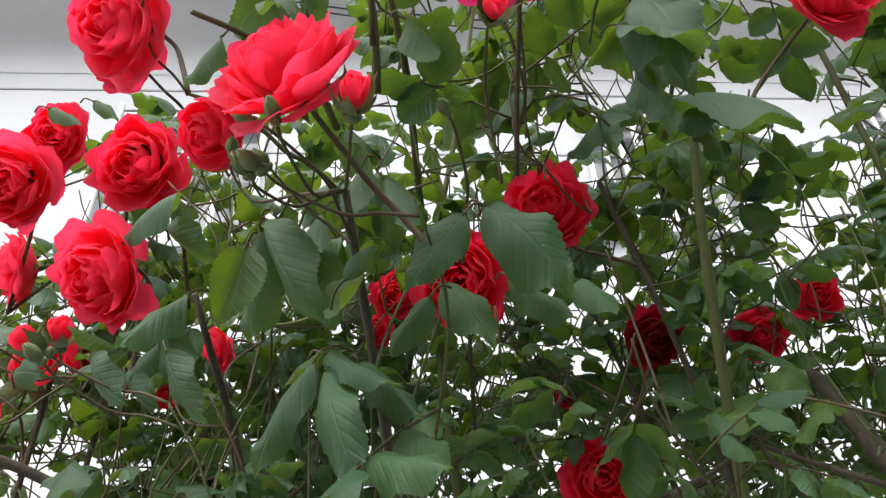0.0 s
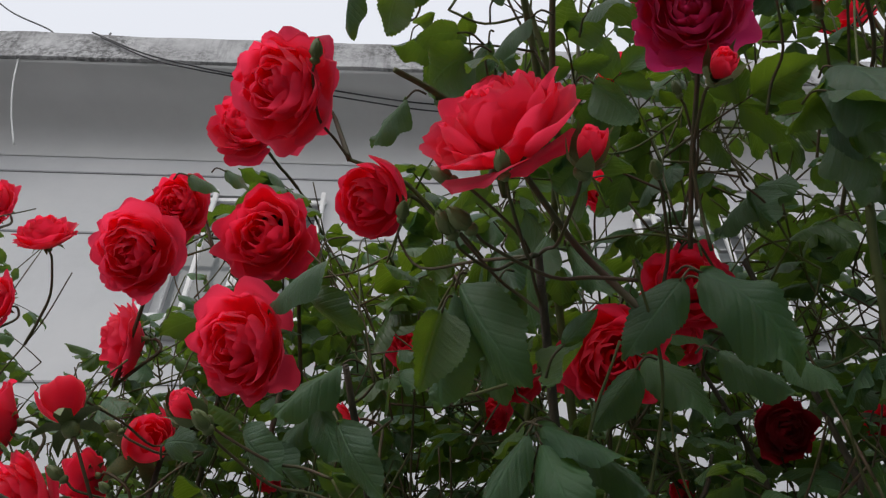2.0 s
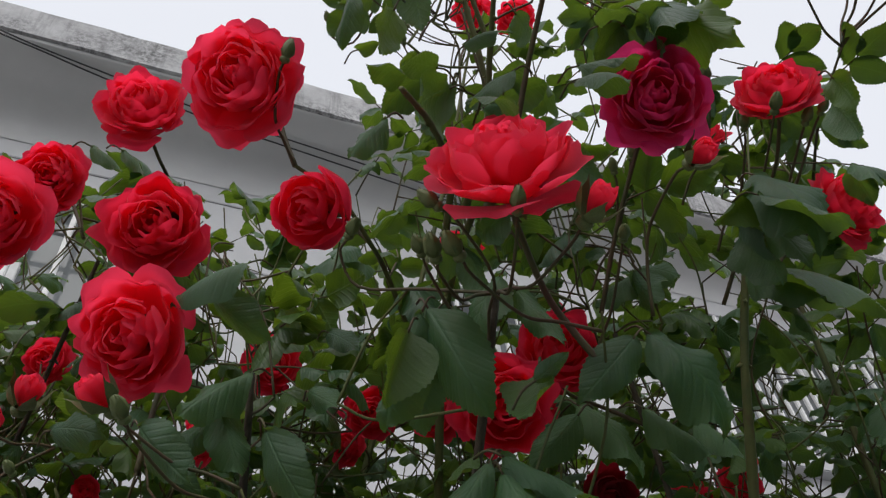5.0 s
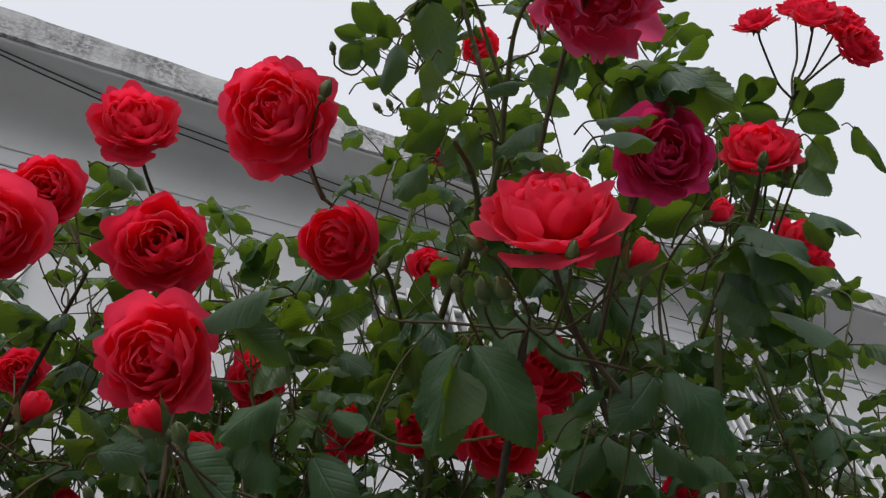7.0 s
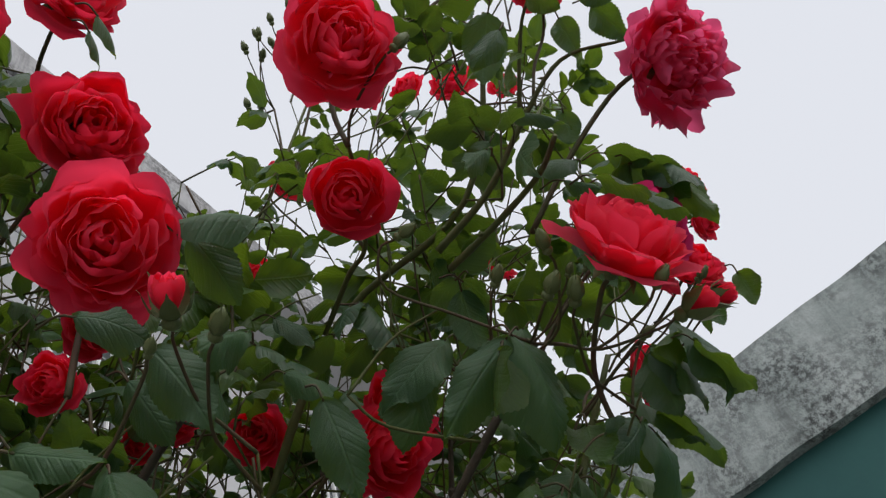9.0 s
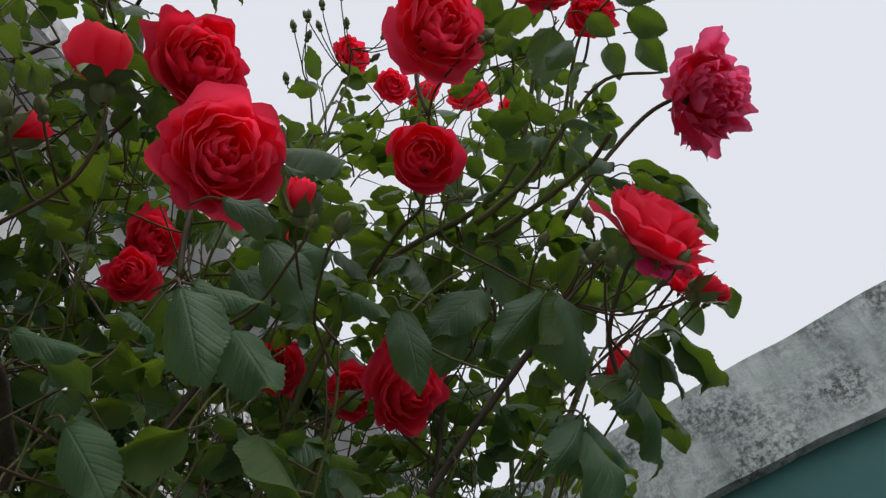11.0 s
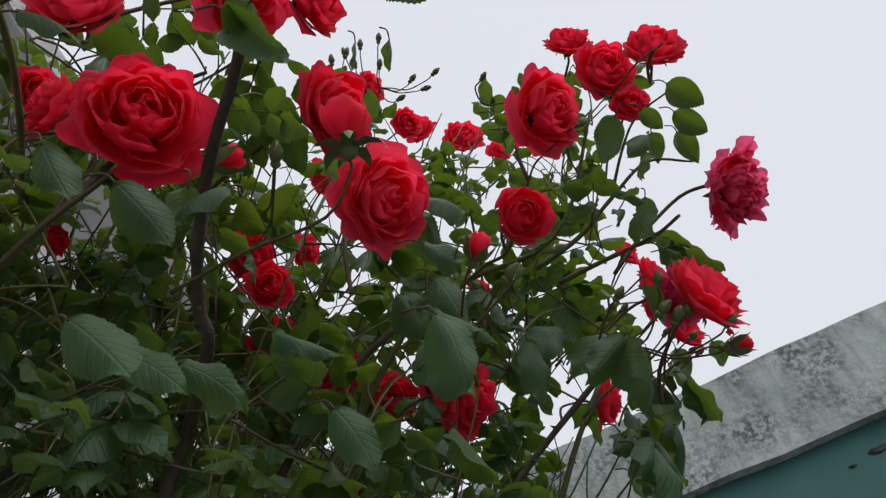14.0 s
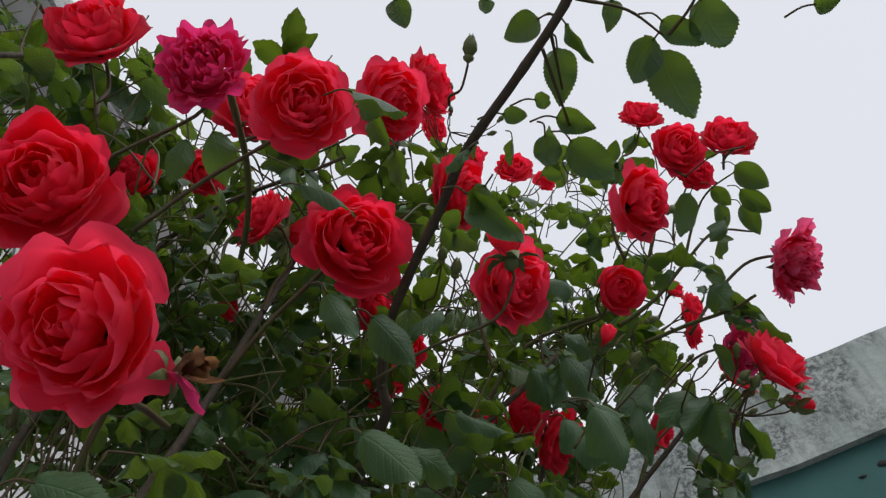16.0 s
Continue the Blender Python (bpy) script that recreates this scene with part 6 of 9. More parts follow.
middle.shoot((-0.21, 0.90, 2.11), (-0.15, 0.86, 2.17), 1, 0.036, 4639, False)
left.shoot((-0.78, 0.95, 2.07), (-0.68, 0.87, 2.15), 3, 0.041, 7957, False)
middle.shoot((-0.05, 0.84, 2.13), (-0.07, 0.87, 2.23), 1, 0.036, 5011, False)
left.shoot((-0.48, 0.88, 1.51), (-0.46, 0.87, 1.59), 3, 0.032, 8504, False)
middle.shoot((-0.26, 0.84, 1.71), (-0.30, 0.87, 1.84), 3, 0.039, 6565, False)
left.shoot((-0.32, 0.86, 1.57), (-0.24, 0.87, 1.68), 1, 0.039, 8712, False)
right.shoot((0.36, 0.92, 1.76), (0.36, 0.87, 1.85), 3, 0.036, 2068, False)
left.shoot((-0.44, 0.86, 2.06), (-0.43, 0.87, 2.16), 1, 0.037, 3309, False)
left.shoot((-0.35, 0.82, 1.88), (-0.29, 0.87, 2.02), 2, 0.033, 9820, False)
middle.shoot((-0.13, 1.00, 2.07), (-0.14, 0.87, 2.18), 2, 0.031, 3443, False)
right.shoot((0.29, 0.83, 2.01), (0.27, 0.87, 2.12), 1, 0.036, 6857, False)
left.shoot((-0.70, 0.87, 2.14), (-0.65, 0.87, 2.28), 3, 0.031, 2554, False)
left.shoot((-0.44, 1.00, 1.88), (-0.40, 0.87, 1.95), 1, 0.039, 2548, False)
middle.shoot((-0.10, 0.86, 1.66), (-0.11, 0.88, 1.74), 3, 0.040, 5257, False)
middle.shoot((-0.15, 0.97, 1.78), (-0.14, 0.88, 1.86), 2, 0.036, 1526, False)
right.shoot((0.40, 0.98, 1.85), (0.34, 0.88, 1.94), 2, 0.039, 8592, False)
middle.shoot((0.00, 0.87, 2.11), (0.03, 0.88, 2.21), 3, 0.030, 882, False)
left.shoot((-0.42, 1.00, 1.75), (-0.36, 0.88, 1.87), 3, 0.032, 4873, False)
right.shoot((0.58, 0.88, 2.07), (0.52, 0.88, 2.20), 3, 0.040, 6702, False)
left.shoot((-0.60, 0.84, 1.93), (-0.48, 0.88, 2.06), 2, 0.042, 9961, False)
middle.shoot((-0.04, 0.97, 1.75), (-0.10, 0.88, 1.86), 2, 0.031, 1567, False)
middle.shoot((-0.22, 0.90, 1.85), (-0.26, 0.88, 1.94), 2, 0.036, 5709, False)
left.shoot((-0.47, 0.91, 1.91), (-0.47, 0.88, 2.00), 1, 0.039, 4682, False)
middle.shoot((0.22, 0.89, 1.79), (0.32, 0.88, 2.04), 5, 0.033, 2489, False)
middle.shoot((-0.10, 0.89, 1.85), (-0.14, 0.88, 2.02), 3, 0.041, 4148, False)
middle.shoot((-0.27, 0.91, 1.97), (-0.31, 0.88, 2.11), 3, 0.040, 293, False)
right.shoot((0.62, 0.87, 1.90), (0.61, 0.88, 2.02), 1, 0.040, 1492, False)
left.shoot((-0.45, 0.99, 1.99), (-0.37, 0.89, 2.10), 1, 0.042, 2288, False)
right.shoot((0.65, 0.90, 1.88), (0.63, 0.89, 1.99), 3, 0.034, 391, False)
middle.shoot((-0.06, 0.92, 1.68), (-0.05, 0.89, 1.75), 2, 0.033, 5889, False)
right.shoot((0.36, 0.90, 2.03), (0.34, 0.89, 2.12), 1, 0.041, 2189, False)
middle.shoot((-0.23, 0.93, 2.06), (-0.26, 0.89, 2.15), 3, 0.032, 968, False)
middle.shoot((-0.10, 0.95, 2.35), (-0.08, 0.89, 2.44), 3, 0.031, 184, False)
left.shoot((-0.45, 0.92, 1.55), (-0.48, 0.89, 1.63), 3, 0.031, 5107, False)
middle.shoot((-0.26, 0.89, 1.88), (-0.25, 0.89, 1.99), 1, 0.034, 6555, False)
left.shoot((-0.39, 0.95, 2.14), (-0.40, 0.89, 2.23), 3, 0.032, 2130, False)
right.shoot((0.29, 0.96, 2.02), (0.37, 0.89, 2.14), 5, 0.031, 2426, False)
right.shoot((0.29, 0.91, 1.73), (0.28, 0.89, 1.85), 3, 0.038, 4562, False)
right.shoot((0.69, 0.92, 1.80), (0.60, 0.89, 1.92), 3, 0.038, 982, False)
middle.shoot((0.05, 1.00, 1.94), (-0.01, 0.89, 2.02), 2, 0.038, 1447, False)
middle.shoot((0.19, 0.95, 2.04), (0.15, 0.89, 2.08), 2, 0.041, 2376, False)
left.shoot((-0.40, 0.85, 1.88), (-0.36, 0.89, 1.99), 3, 0.031, 1912, False)
middle.shoot((-0.15, 0.95, 1.63), (-0.14, 0.89, 1.69), 3, 0.041, 7376, False)
left.shoot((-0.32, 0.96, 1.75), (-0.39, 0.89, 1.88), 2, 0.040, 1834, False)
left.shoot((-0.48, 0.96, 1.85), (-0.50, 0.89, 1.94), 1, 0.031, 1264, False)
middle.shoot((-0.08, 0.95, 1.72), (-0.04, 0.89, 1.78), 1, 0.039, 6376, False)
right.shoot((0.49, 1.00, 1.96), (0.55, 0.89, 2.02), 2, 0.030, 5445, False)
middle.shoot((0.14, 0.95, 1.86), (0.18, 0.89, 2.03), 5, 0.031, 606, False)
middle.shoot((0.15, 1.04, 1.87), (0.18, 0.89, 2.10), 4, 0.039, 6236, False)
right.shoot((0.56, 0.95, 1.82), (0.56, 0.89, 1.88), 2, 0.039, 6826, False)
middle.shoot((-0.26, 1.02, 1.80), (-0.30, 0.89, 1.90), 1, 0.032, 6536, False)
middle.shoot((-0.12, 0.97, 1.70), (-0.04, 0.89, 1.80), 3, 0.031, 1636, False)
middle.shoot((-0.09, 0.94, 1.87), (-0.14, 0.89, 2.01), 1, 0.043, 4255, False)
left.shoot((-0.41, 0.96, 1.95), (-0.42, 0.89, 2.00), 2, 0.038, 9408, False)
right.shoot((0.29, 0.98, 1.98), (0.28, 0.90, 2.06), 1, 0.040, 1785, False)
middle.shoot((-0.03, 0.88, 1.83), (0.01, 0.90, 1.93), 1, 0.038, 492, False)
middle.shoot((0.05, 0.98, 2.01), (0.08, 0.90, 2.07), 1, 0.037, 3372, False)
right.shoot((0.44, 0.96, 1.76), (0.47, 0.90, 1.87), 3, 0.033, 7390, False)
middle.shoot((-0.22, 0.98, 1.68), (-0.29, 0.90, 1.82), 6, 0.036, 6891, False)
middle.shoot((-0.12, 0.88, 2.21), (-0.04, 0.90, 2.38), 1, 0.031, 5611, False)
middle.shoot((-0.23, 0.98, 1.69), (-0.24, 0.90, 1.80), 2, 0.037, 9476, False)
right.shoot((0.32, 0.91, 1.99), (0.38, 0.90, 2.09), 2, 0.041, 5285, False)
left.shoot((-0.48, 1.00, 1.89), (-0.41, 0.90, 2.02), 3, 0.038, 7836, False)
middle.shoot((-0.27, 1.02, 2.01), (-0.20, 0.90, 2.14), 6, 0.042, 3185, False)
middle.shoot((-0.01, 0.93, 1.78), (-0.01, 0.90, 1.89), 1, 0.035, 5480, False)
middle.shoot((-0.11, 0.97, 2.06), (-0.16, 0.90, 2.17), 3, 0.034, 7204, False)
middle.shoot((-0.27, 1.01, 1.91), (-0.25, 0.90, 2.01), 2, 0.038, 6955, False)
middle.shoot((-0.22, 0.95, 2.01), (-0.17, 0.90, 2.07), 1, 0.030, 3053, False)
middle.shoot((-0.19, 0.87, 1.93), (-0.14, 0.90, 2.05), 2, 0.044, 7509, False)
left.shoot((-0.30, 1.04, 1.64), (-0.30, 0.91, 1.86), 5, 0.032, 3052, False)
right.shoot((0.51, 0.93, 1.74), (0.59, 0.91, 1.89), 3, 0.041, 1535, False)
middle.shoot((0.00, 0.97, 1.98), (0.03, 0.91, 2.03), 2, 0.037, 6101, False)
left.shoot((-0.29, 0.88, 1.80), (-0.37, 0.91, 1.95), 2, 0.033, 6252, False)
right.shoot((0.25, 0.92, 1.99), (0.20, 0.91, 2.13), 2, 0.038, 6678, False)
left.shoot((-0.31, 0.99, 1.70), (-0.39, 0.91, 1.95), 6, 0.042, 2630, False)
right.shoot((0.36, 0.90, 2.14), (0.33, 0.91, 2.26), 1, 0.034, 6789, False)
left.shoot((-0.41, 0.94, 2.02), (-0.43, 0.91, 2.18), 2, 0.040, 5471, False)
middle.shoot((-0.12, 1.13, 2.24), (-0.17, 0.91, 2.37), 4, 0.041, 3721, False)
middle.shoot((-0.13, 0.94, 2.01), (-0.07, 0.91, 2.13), 1, 0.033, 6595, False)
middle.shoot((-0.04, 0.96, 1.89), (-0.09, 0.91, 1.98), 2, 0.031, 6052, False)
right.shoot((0.31, 0.95, 1.83), (0.23, 0.91, 1.95), 3, 0.041, 5181, False)
middle.shoot((-0.08, 0.97, 1.75), (-0.13, 0.91, 1.89), 1, 0.041, 7783, False)
left.shoot((-0.31, 0.94, 2.00), (-0.39, 0.92, 2.11), 2, 0.042, 5901, False)
middle.shoot((0.22, 0.89, 1.76), (0.10, 0.92, 1.87), 2, 0.035, 9132, False)
middle.shoot((-0.16, 1.01, 1.67), (-0.10, 0.92, 1.77), 3, 0.034, 1765, False)
left.shoot((-0.34, 0.97, 1.93), (-0.39, 0.92, 2.02), 2, 0.035, 4595, False)
middle.shoot((-0.04, 0.90, 1.69), (-0.07, 0.92, 1.77), 2, 0.038, 9827, False)
left.shoot((-0.28, 1.01, 1.79), (-0.22, 0.92, 1.90), 1, 0.035, 9394, False)
middle.shoot((-0.15, 0.89, 2.02), (-0.10, 0.92, 2.12), 2, 0.035, 7586, False)
middle.shoot((-0.17, 0.94, 1.61), (-0.22, 0.92, 1.69), 2, 0.030, 4833, False)
left.shoot((-0.48, 0.97, 1.91), (-0.41, 0.92, 2.02), 2, 0.042, 1161, False)
left.shoot((-0.33, 0.91, 1.79), (-0.23, 0.92, 2.02), 5, 0.032, 8697, False)
middle.shoot((-0.22, 0.90, 1.78), (-0.22, 0.92, 1.88), 3, 0.037, 9612, False)
middle.shoot((-0.22, 0.94, 1.61), (-0.19, 0.92, 1.75), 2, 0.040, 5267, False)
left.shoot((-0.39, 0.89, 1.45), (-0.31, 0.93, 1.71), 6, 0.042, 6564, False)
middle.shoot((-0.11, 1.01, 2.06), (-0.12, 0.93, 2.18), 2, 0.036, 3229, False)
middle.shoot((0.17, 1.03, 1.95), (0.13, 0.93, 2.07), 3, 0.031, 8649, False)
middle.shoot((-0.08, 0.99, 1.91), (0.01, 0.93, 2.05), 4, 0.040, 7011, False)
middle.shoot((0.04, 0.98, 1.88), (0.09, 0.93, 1.99), 2, 0.042, 327, False)
middle.shoot((-0.21, 0.89, 1.97), (-0.16, 0.93, 2.08), 1, 0.031, 7993, False)
left.shoot((-0.67, 1.00, 2.01), (-0.61, 0.93, 2.12), 3, 0.033, 9837, False)
right.shoot((0.35, 0.91, 1.94), (0.35, 0.93, 2.10), 1, 0.040, 7473, False)
left.shoot((-0.29, 0.89, 1.77), (-0.27, 0.93, 1.97), 7, 0.039, 9558, False)
left.shoot((-0.31, 0.91, 1.76), (-0.32, 0.93, 1.86), 1, 0.038, 7236, False)
middle.shoot((-0.06, 1.05, 2.13), (0.01, 0.93, 2.21), 1, 0.037, 7281, False)
right.shoot((0.40, 1.00, 2.02), (0.37, 0.93, 2.18), 1, 0.035, 494, False)
middle.shoot((-0.06, 0.95, 1.87), (0.01, 0.93, 1.97), 1, 0.038, 2639, False)
left.shoot((-0.46, 0.96, 1.73), (-0.39, 0.94, 1.79), 3, 0.034, 6051, False)
left.shoot((-0.36, 0.97, 1.52), (-0.39, 0.94, 1.61), 3, 0.034, 7019, False)
middle.shoot((0.02, 1.02, 1.97), (-0.03, 0.94, 2.06), 1, 0.038, 4373, False)
right.shoot((0.49, 1.00, 2.01), (0.46, 0.94, 2.14), 1, 0.041, 9130, False)
middle.shoot((0.15, 1.02, 2.03), (0.19, 0.94, 2.12), 1, 0.041, 2483, False)
left.shoot((-0.50, 0.98, 1.93), (-0.47, 0.94, 2.06), 3, 0.031, 7740, False)
right.shoot((0.26, 1.01, 1.80), (0.24, 0.94, 1.89), 2, 0.038, 6464, False)
right.shoot((0.69, 0.97, 1.87), (0.64, 0.94, 2.00), 3, 0.039, 2959, False)
left.shoot((-0.45, 0.96, 1.95), (-0.37, 0.94, 2.08), 2, 0.032, 3464, False)
middle.shoot((0.16, 0.96, 2.15), (0.20, 0.94, 2.25), 1, 0.037, 4842, False)
left.shoot((-0.30, 0.99, 1.89), (-0.41, 0.94, 2.03), 2, 0.036, 3566, False)
right.shoot((0.36, 1.00, 2.08), (0.36, 0.94, 2.18), 1, 0.042, 6548, False)
middle.shoot((0.12, 1.02, 1.88), (0.13, 0.94, 1.98), 3, 0.034, 6898, False)
middle.shoot((-0.20, 1.03, 1.67), (-0.17, 0.94, 1.81), 2, 0.039, 2159, False)
left.shoot((-0.31, 1.00, 1.93), (-0.24, 0.94, 2.08), 3, 0.036, 7298, False)
middle.shoot((0.08, 0.95, 1.79), (0.12, 0.94, 1.89), 2, 0.040, 8795, False)
left.shoot((-0.39, 1.04, 1.96), (-0.38, 0.95, 2.07), 3, 0.034, 403, False)
right.shoot((0.35, 0.96, 1.83), (0.29, 0.95, 1.98), 2, 0.041, 8216, False)
right.shoot((0.34, 1.03, 2.00), (0.37, 0.95, 2.11), 3, 0.034, 293, False)
left.shoot((-0.47, 0.99, 1.66), (-0.40, 0.95, 1.72), 3, 0.037, 1439, False)
middle.shoot((-0.10, 0.99, 1.86), (-0.07, 0.95, 1.96), 1, 0.034, 892, False)
middle.shoot((0.05, 0.98, 1.79), (0.11, 0.95, 1.93), 1, 0.032, 1071, False)
middle.shoot((-0.05, 0.95, 2.30), (-0.07, 0.95, 2.39), 1, 0.030, 6521, False)
middle.shoot((-0.08, 1.01, 1.83), (-0.03, 0.95, 1.90), 1, 0.035, 9257, False)
left.shoot((-0.29, 0.96, 1.99), (-0.25, 0.95, 2.08), 1, 0.033, 989, False)
left.shoot((-0.41, 1.01, 2.27), (-0.37, 0.95, 2.36), 3, 0.031, 695, False)
middle.shoot((-0.13, 0.99, 1.87), (-0.15, 0.95, 1.95), 1, 0.040, 5722, False)
left.shoot((-0.50, 0.97, 1.89), (-0.45, 0.95, 2.01), 2, 0.037, 4999, False)
left.shoot((-0.64, 0.98, 1.77), (-0.55, 0.95, 1.92), 2, 0.041, 7601, False)
left.shoot((-0.29, 0.89, 2.07), (-0.40, 0.95, 2.17), 1, 0.038, 2508, False)
left.shoot((-0.32, 0.95, 1.97), (-0.37, 0.95, 2.06), 3, 0.034, 9190, False)
left.shoot((-0.33, 0.96, 1.66), (-0.27, 0.96, 1.81), 3, 0.034, 7922, False)
left.shoot((-0.43, 1.07, 2.00), (-0.40, 0.96, 2.11), 1, 0.036, 937, False)
left.shoot((-0.50, 1.01, 1.88), (-0.55, 0.96, 2.00), 3, 0.031, 7023, False)
middle.shoot((-0.08, 1.00, 1.79), (-0.02, 0.96, 1.95), 1, 0.034, 1238, False)
right.shoot((0.23, 0.97, 1.75), (0.21, 0.96, 1.86), 2, 0.037, 3748, False)
left.shoot((-0.33, 0.93, 1.65), (-0.31, 0.96, 1.75), 2, 0.033, 8798, False)
middle.shoot((-0.01, 1.02, 2.21), (-0.06, 0.96, 2.31), 3, 0.041, 3526, False)
left.shoot((-0.47, 0.90, 1.75), (-0.48, 0.96, 1.89), 3, 0.038, 3845, False)
right.shoot((0.45, 1.05, 1.72), (0.50, 0.96, 1.82), 3, 0.038, 9807, False)
left.shoot((-0.36, 0.99, 1.67), (-0.44, 0.97, 1.82), 2, 0.038, 9077, False)
left.shoot((-0.48, 1.05, 1.94), (-0.56, 0.97, 2.05), 3, 0.035, 4343, False)
middle.shoot((0.11, 0.98, 1.69), (0.18, 0.97, 1.82), 3, 0.033, 7722, False)
left.shoot((-0.36, 0.98, 1.69), (-0.31, 0.97, 1.82), 3, 0.035, 9060, False)
left.shoot((-0.42, 0.96, 1.63), (-0.39, 0.97, 1.73), 3, 0.032, 531, False)
middle.shoot((-0.25, 0.99, 1.70), (-0.27, 0.97, 1.79), 2, 0.041, 6045, False)
middle.shoot((0.20, 1.02, 1.83), (0.21, 0.97, 1.94), 3, 0.041, 4900, False)
right.shoot((0.28, 1.07, 1.95), (0.34, 0.97, 2.00), 2, 0.036, 8644, False)
left.shoot((-0.30, 0.98, 1.97), (-0.37, 0.97, 2.09), 1, 0.033, 1640, False)
middle.shoot((-0.05, 1.10, 1.77), (-0.13, 0.97, 1.86), 3, 0.034, 5099, False)
left.shoot((-0.47, 1.00, 1.88), (-0.55, 0.97, 2.01), 3, 0.031, 2819, False)
middle.shoot((-0.10, 0.98, 1.95), (-0.14, 0.97, 2.06), 1, 0.040, 3803, False)
middle.shoot((0.09, 0.97, 2.00), (0.03, 0.98, 2.06), 1, 0.033, 4078, False)
right.shoot((0.61, 0.97, 1.94), (0.55, 0.98, 2.05), 2, 0.041, 4958, False)
middle.shoot((0.12, 1.05, 1.95), (0.17, 0.98, 2.06), 2, 0.042, 6031, False)
middle.shoot((-0.22, 1.01, 1.97), (-0.24, 0.98, 2.12), 3, 0.039, 7835, False)
middle.shoot((0.20, 1.03, 1.72), (0.14, 0.98, 1.83), 3, 0.039, 1995, False)
middle.shoot((0.07, 1.01, 1.95), (0.05, 0.98, 2.12), 5, 0.037, 8256, False)
left.shoot((-0.45, 1.08, 1.96), (-0.50, 0.98, 2.09), 1, 0.035, 979, False)
middle.shoot((0.10, 0.99, 2.14), (0.22, 0.98, 2.27), 3, 0.034, 407, False)
middle.shoot((0.11, 1.00, 1.90), (0.13, 0.98, 2.01), 3, 0.043, 8889, False)
left.shoot((-0.33, 1.00, 1.86), (-0.34, 0.98, 1.94), 3, 0.035, 2443, False)
left.shoot((-0.31, 1.03, 1.75), (-0.29, 0.98, 1.81), 2, 0.038, 7704, False)
right.shoot((0.51, 1.02, 1.72), (0.48, 0.98, 1.82), 3, 0.038, 1745, False)
left.shoot((-0.47, 1.06, 1.81), (-0.50, 0.98, 1.95), 2, 0.040, 3511, False)
left.shoot((-0.49, 0.97, 2.02), (-0.48, 0.99, 2.10), 1, 0.041, 3966, False)
left.shoot((-0.65, 0.94, 1.92), (-0.55, 0.99, 2.05), 2, 0.042, 5463, False)
middle.shoot((0.03, 1.17, 1.90), (0.03, 0.99, 2.03), 6, 0.034, 6361, False)
left.shoot((-0.36, 1.06, 1.86), (-0.35, 0.99, 2.02), 1, 0.035, 6433, False)
left.shoot((-0.55, 0.96, 1.95), (-0.53, 0.99, 2.07), 2, 0.035, 4041, False)
left.shoot((-0.29, 1.05, 1.99), (-0.33, 1.00, 2.06), 3, 0.038, 3437, False)
left.shoot((-0.51, 1.11, 1.99), (-0.52, 1.00, 2.09), 2, 0.041, 5056, False)
middle.shoot((-0.25, 0.99, 1.68), (-0.26, 1.00, 1.81), 3, 0.036, 6906, False)
middle.shoot((0.20, 1.09, 2.03), (0.27, 1.00, 2.16), 2, 0.040, 1145, False)
middle.shoot((-0.21, 1.03, 2.20), (-0.17, 1.00, 2.28), 1, 0.034, 3323, False)
left.shoot((-0.56, 1.02, 1.91), (-0.51, 1.00, 2.01), 2, 0.032, 5376, False)
middle.shoot((0.14, 1.02, 1.72), (0.06, 1.00, 1.88), 2, 0.031, 3535, False)
middle.shoot((-0.25, 1.04, 2.05), (-0.27, 1.00, 2.11), 1, 0.034, 5500, False)
left.shoot((-0.47, 0.98, 2.03), (-0.35, 1.00, 2.15), 1, 0.041, 3406, False)
middle.shoot((-0.08, 1.06, 1.84), (-0.04, 1.00, 2.00), 1, 0.036, 1363, False)
left.shoot((-0.33, 0.98, 2.05), (-0.34, 1.00, 2.14), 1, 0.040, 1285, False)
right.shoot((0.44, 1.00, 2.05), (0.45, 1.01, 2.14), 2, 0.035, 8973, False)
left.shoot((-0.57, 1.05, 1.96), (-0.55, 1.01, 2.03), 3, 0.032, 4765, False)
right.shoot((0.32, 1.01, 1.96), (0.32, 1.01, 2.12), 3, 0.037, 455, False)
left.shoot((-0.63, 1.11, 2.03), (-0.56, 1.01, 2.12), 2, 0.034, 5283, False)
middle.shoot((-0.27, 1.04, 1.68), (-0.20, 1.01, 1.84), 2, 0.041, 4188, False)
middle.shoot((-0.15, 0.99, 1.66), (-0.16, 1.01, 1.75), 3, 0.042, 9686, False)
right.shoot((0.24, 1.02, 1.70), (0.29, 1.01, 1.84), 3, 0.031, 7710, False)
middle.shoot((-0.07, 1.05, 1.97), (-0.06, 1.01, 2.10), 3, 0.031, 6301, False)
middle.shoot((-0.08, 1.14, 1.88), (-0.04, 1.01, 2.05), 4, 0.034, 7500, False)
middle.shoot((-0.25, 1.12, 1.87), (-0.30, 1.01, 1.98), 1, 0.039, 8745, False)
middle.shoot((0.03, 1.00, 2.16), (-0.04, 1.01, 2.27), 1, 0.037, 5801, False)
middle.shoot((0.08, 1.05, 1.77), (0.02, 1.01, 1.85), 3, 0.035, 7324, False)
middle.shoot((-0.14, 1.07, 1.86), (-0.18, 1.01, 1.91), 1, 0.038, 1230, False)
right.shoot((0.23, 1.08, 2.22), (0.21, 1.01, 2.30), 3, 0.042, 9992, False)
middle.shoot((-0.07, 1.00, 1.69), (-0.08, 1.01, 1.80), 3, 0.035, 4858, False)
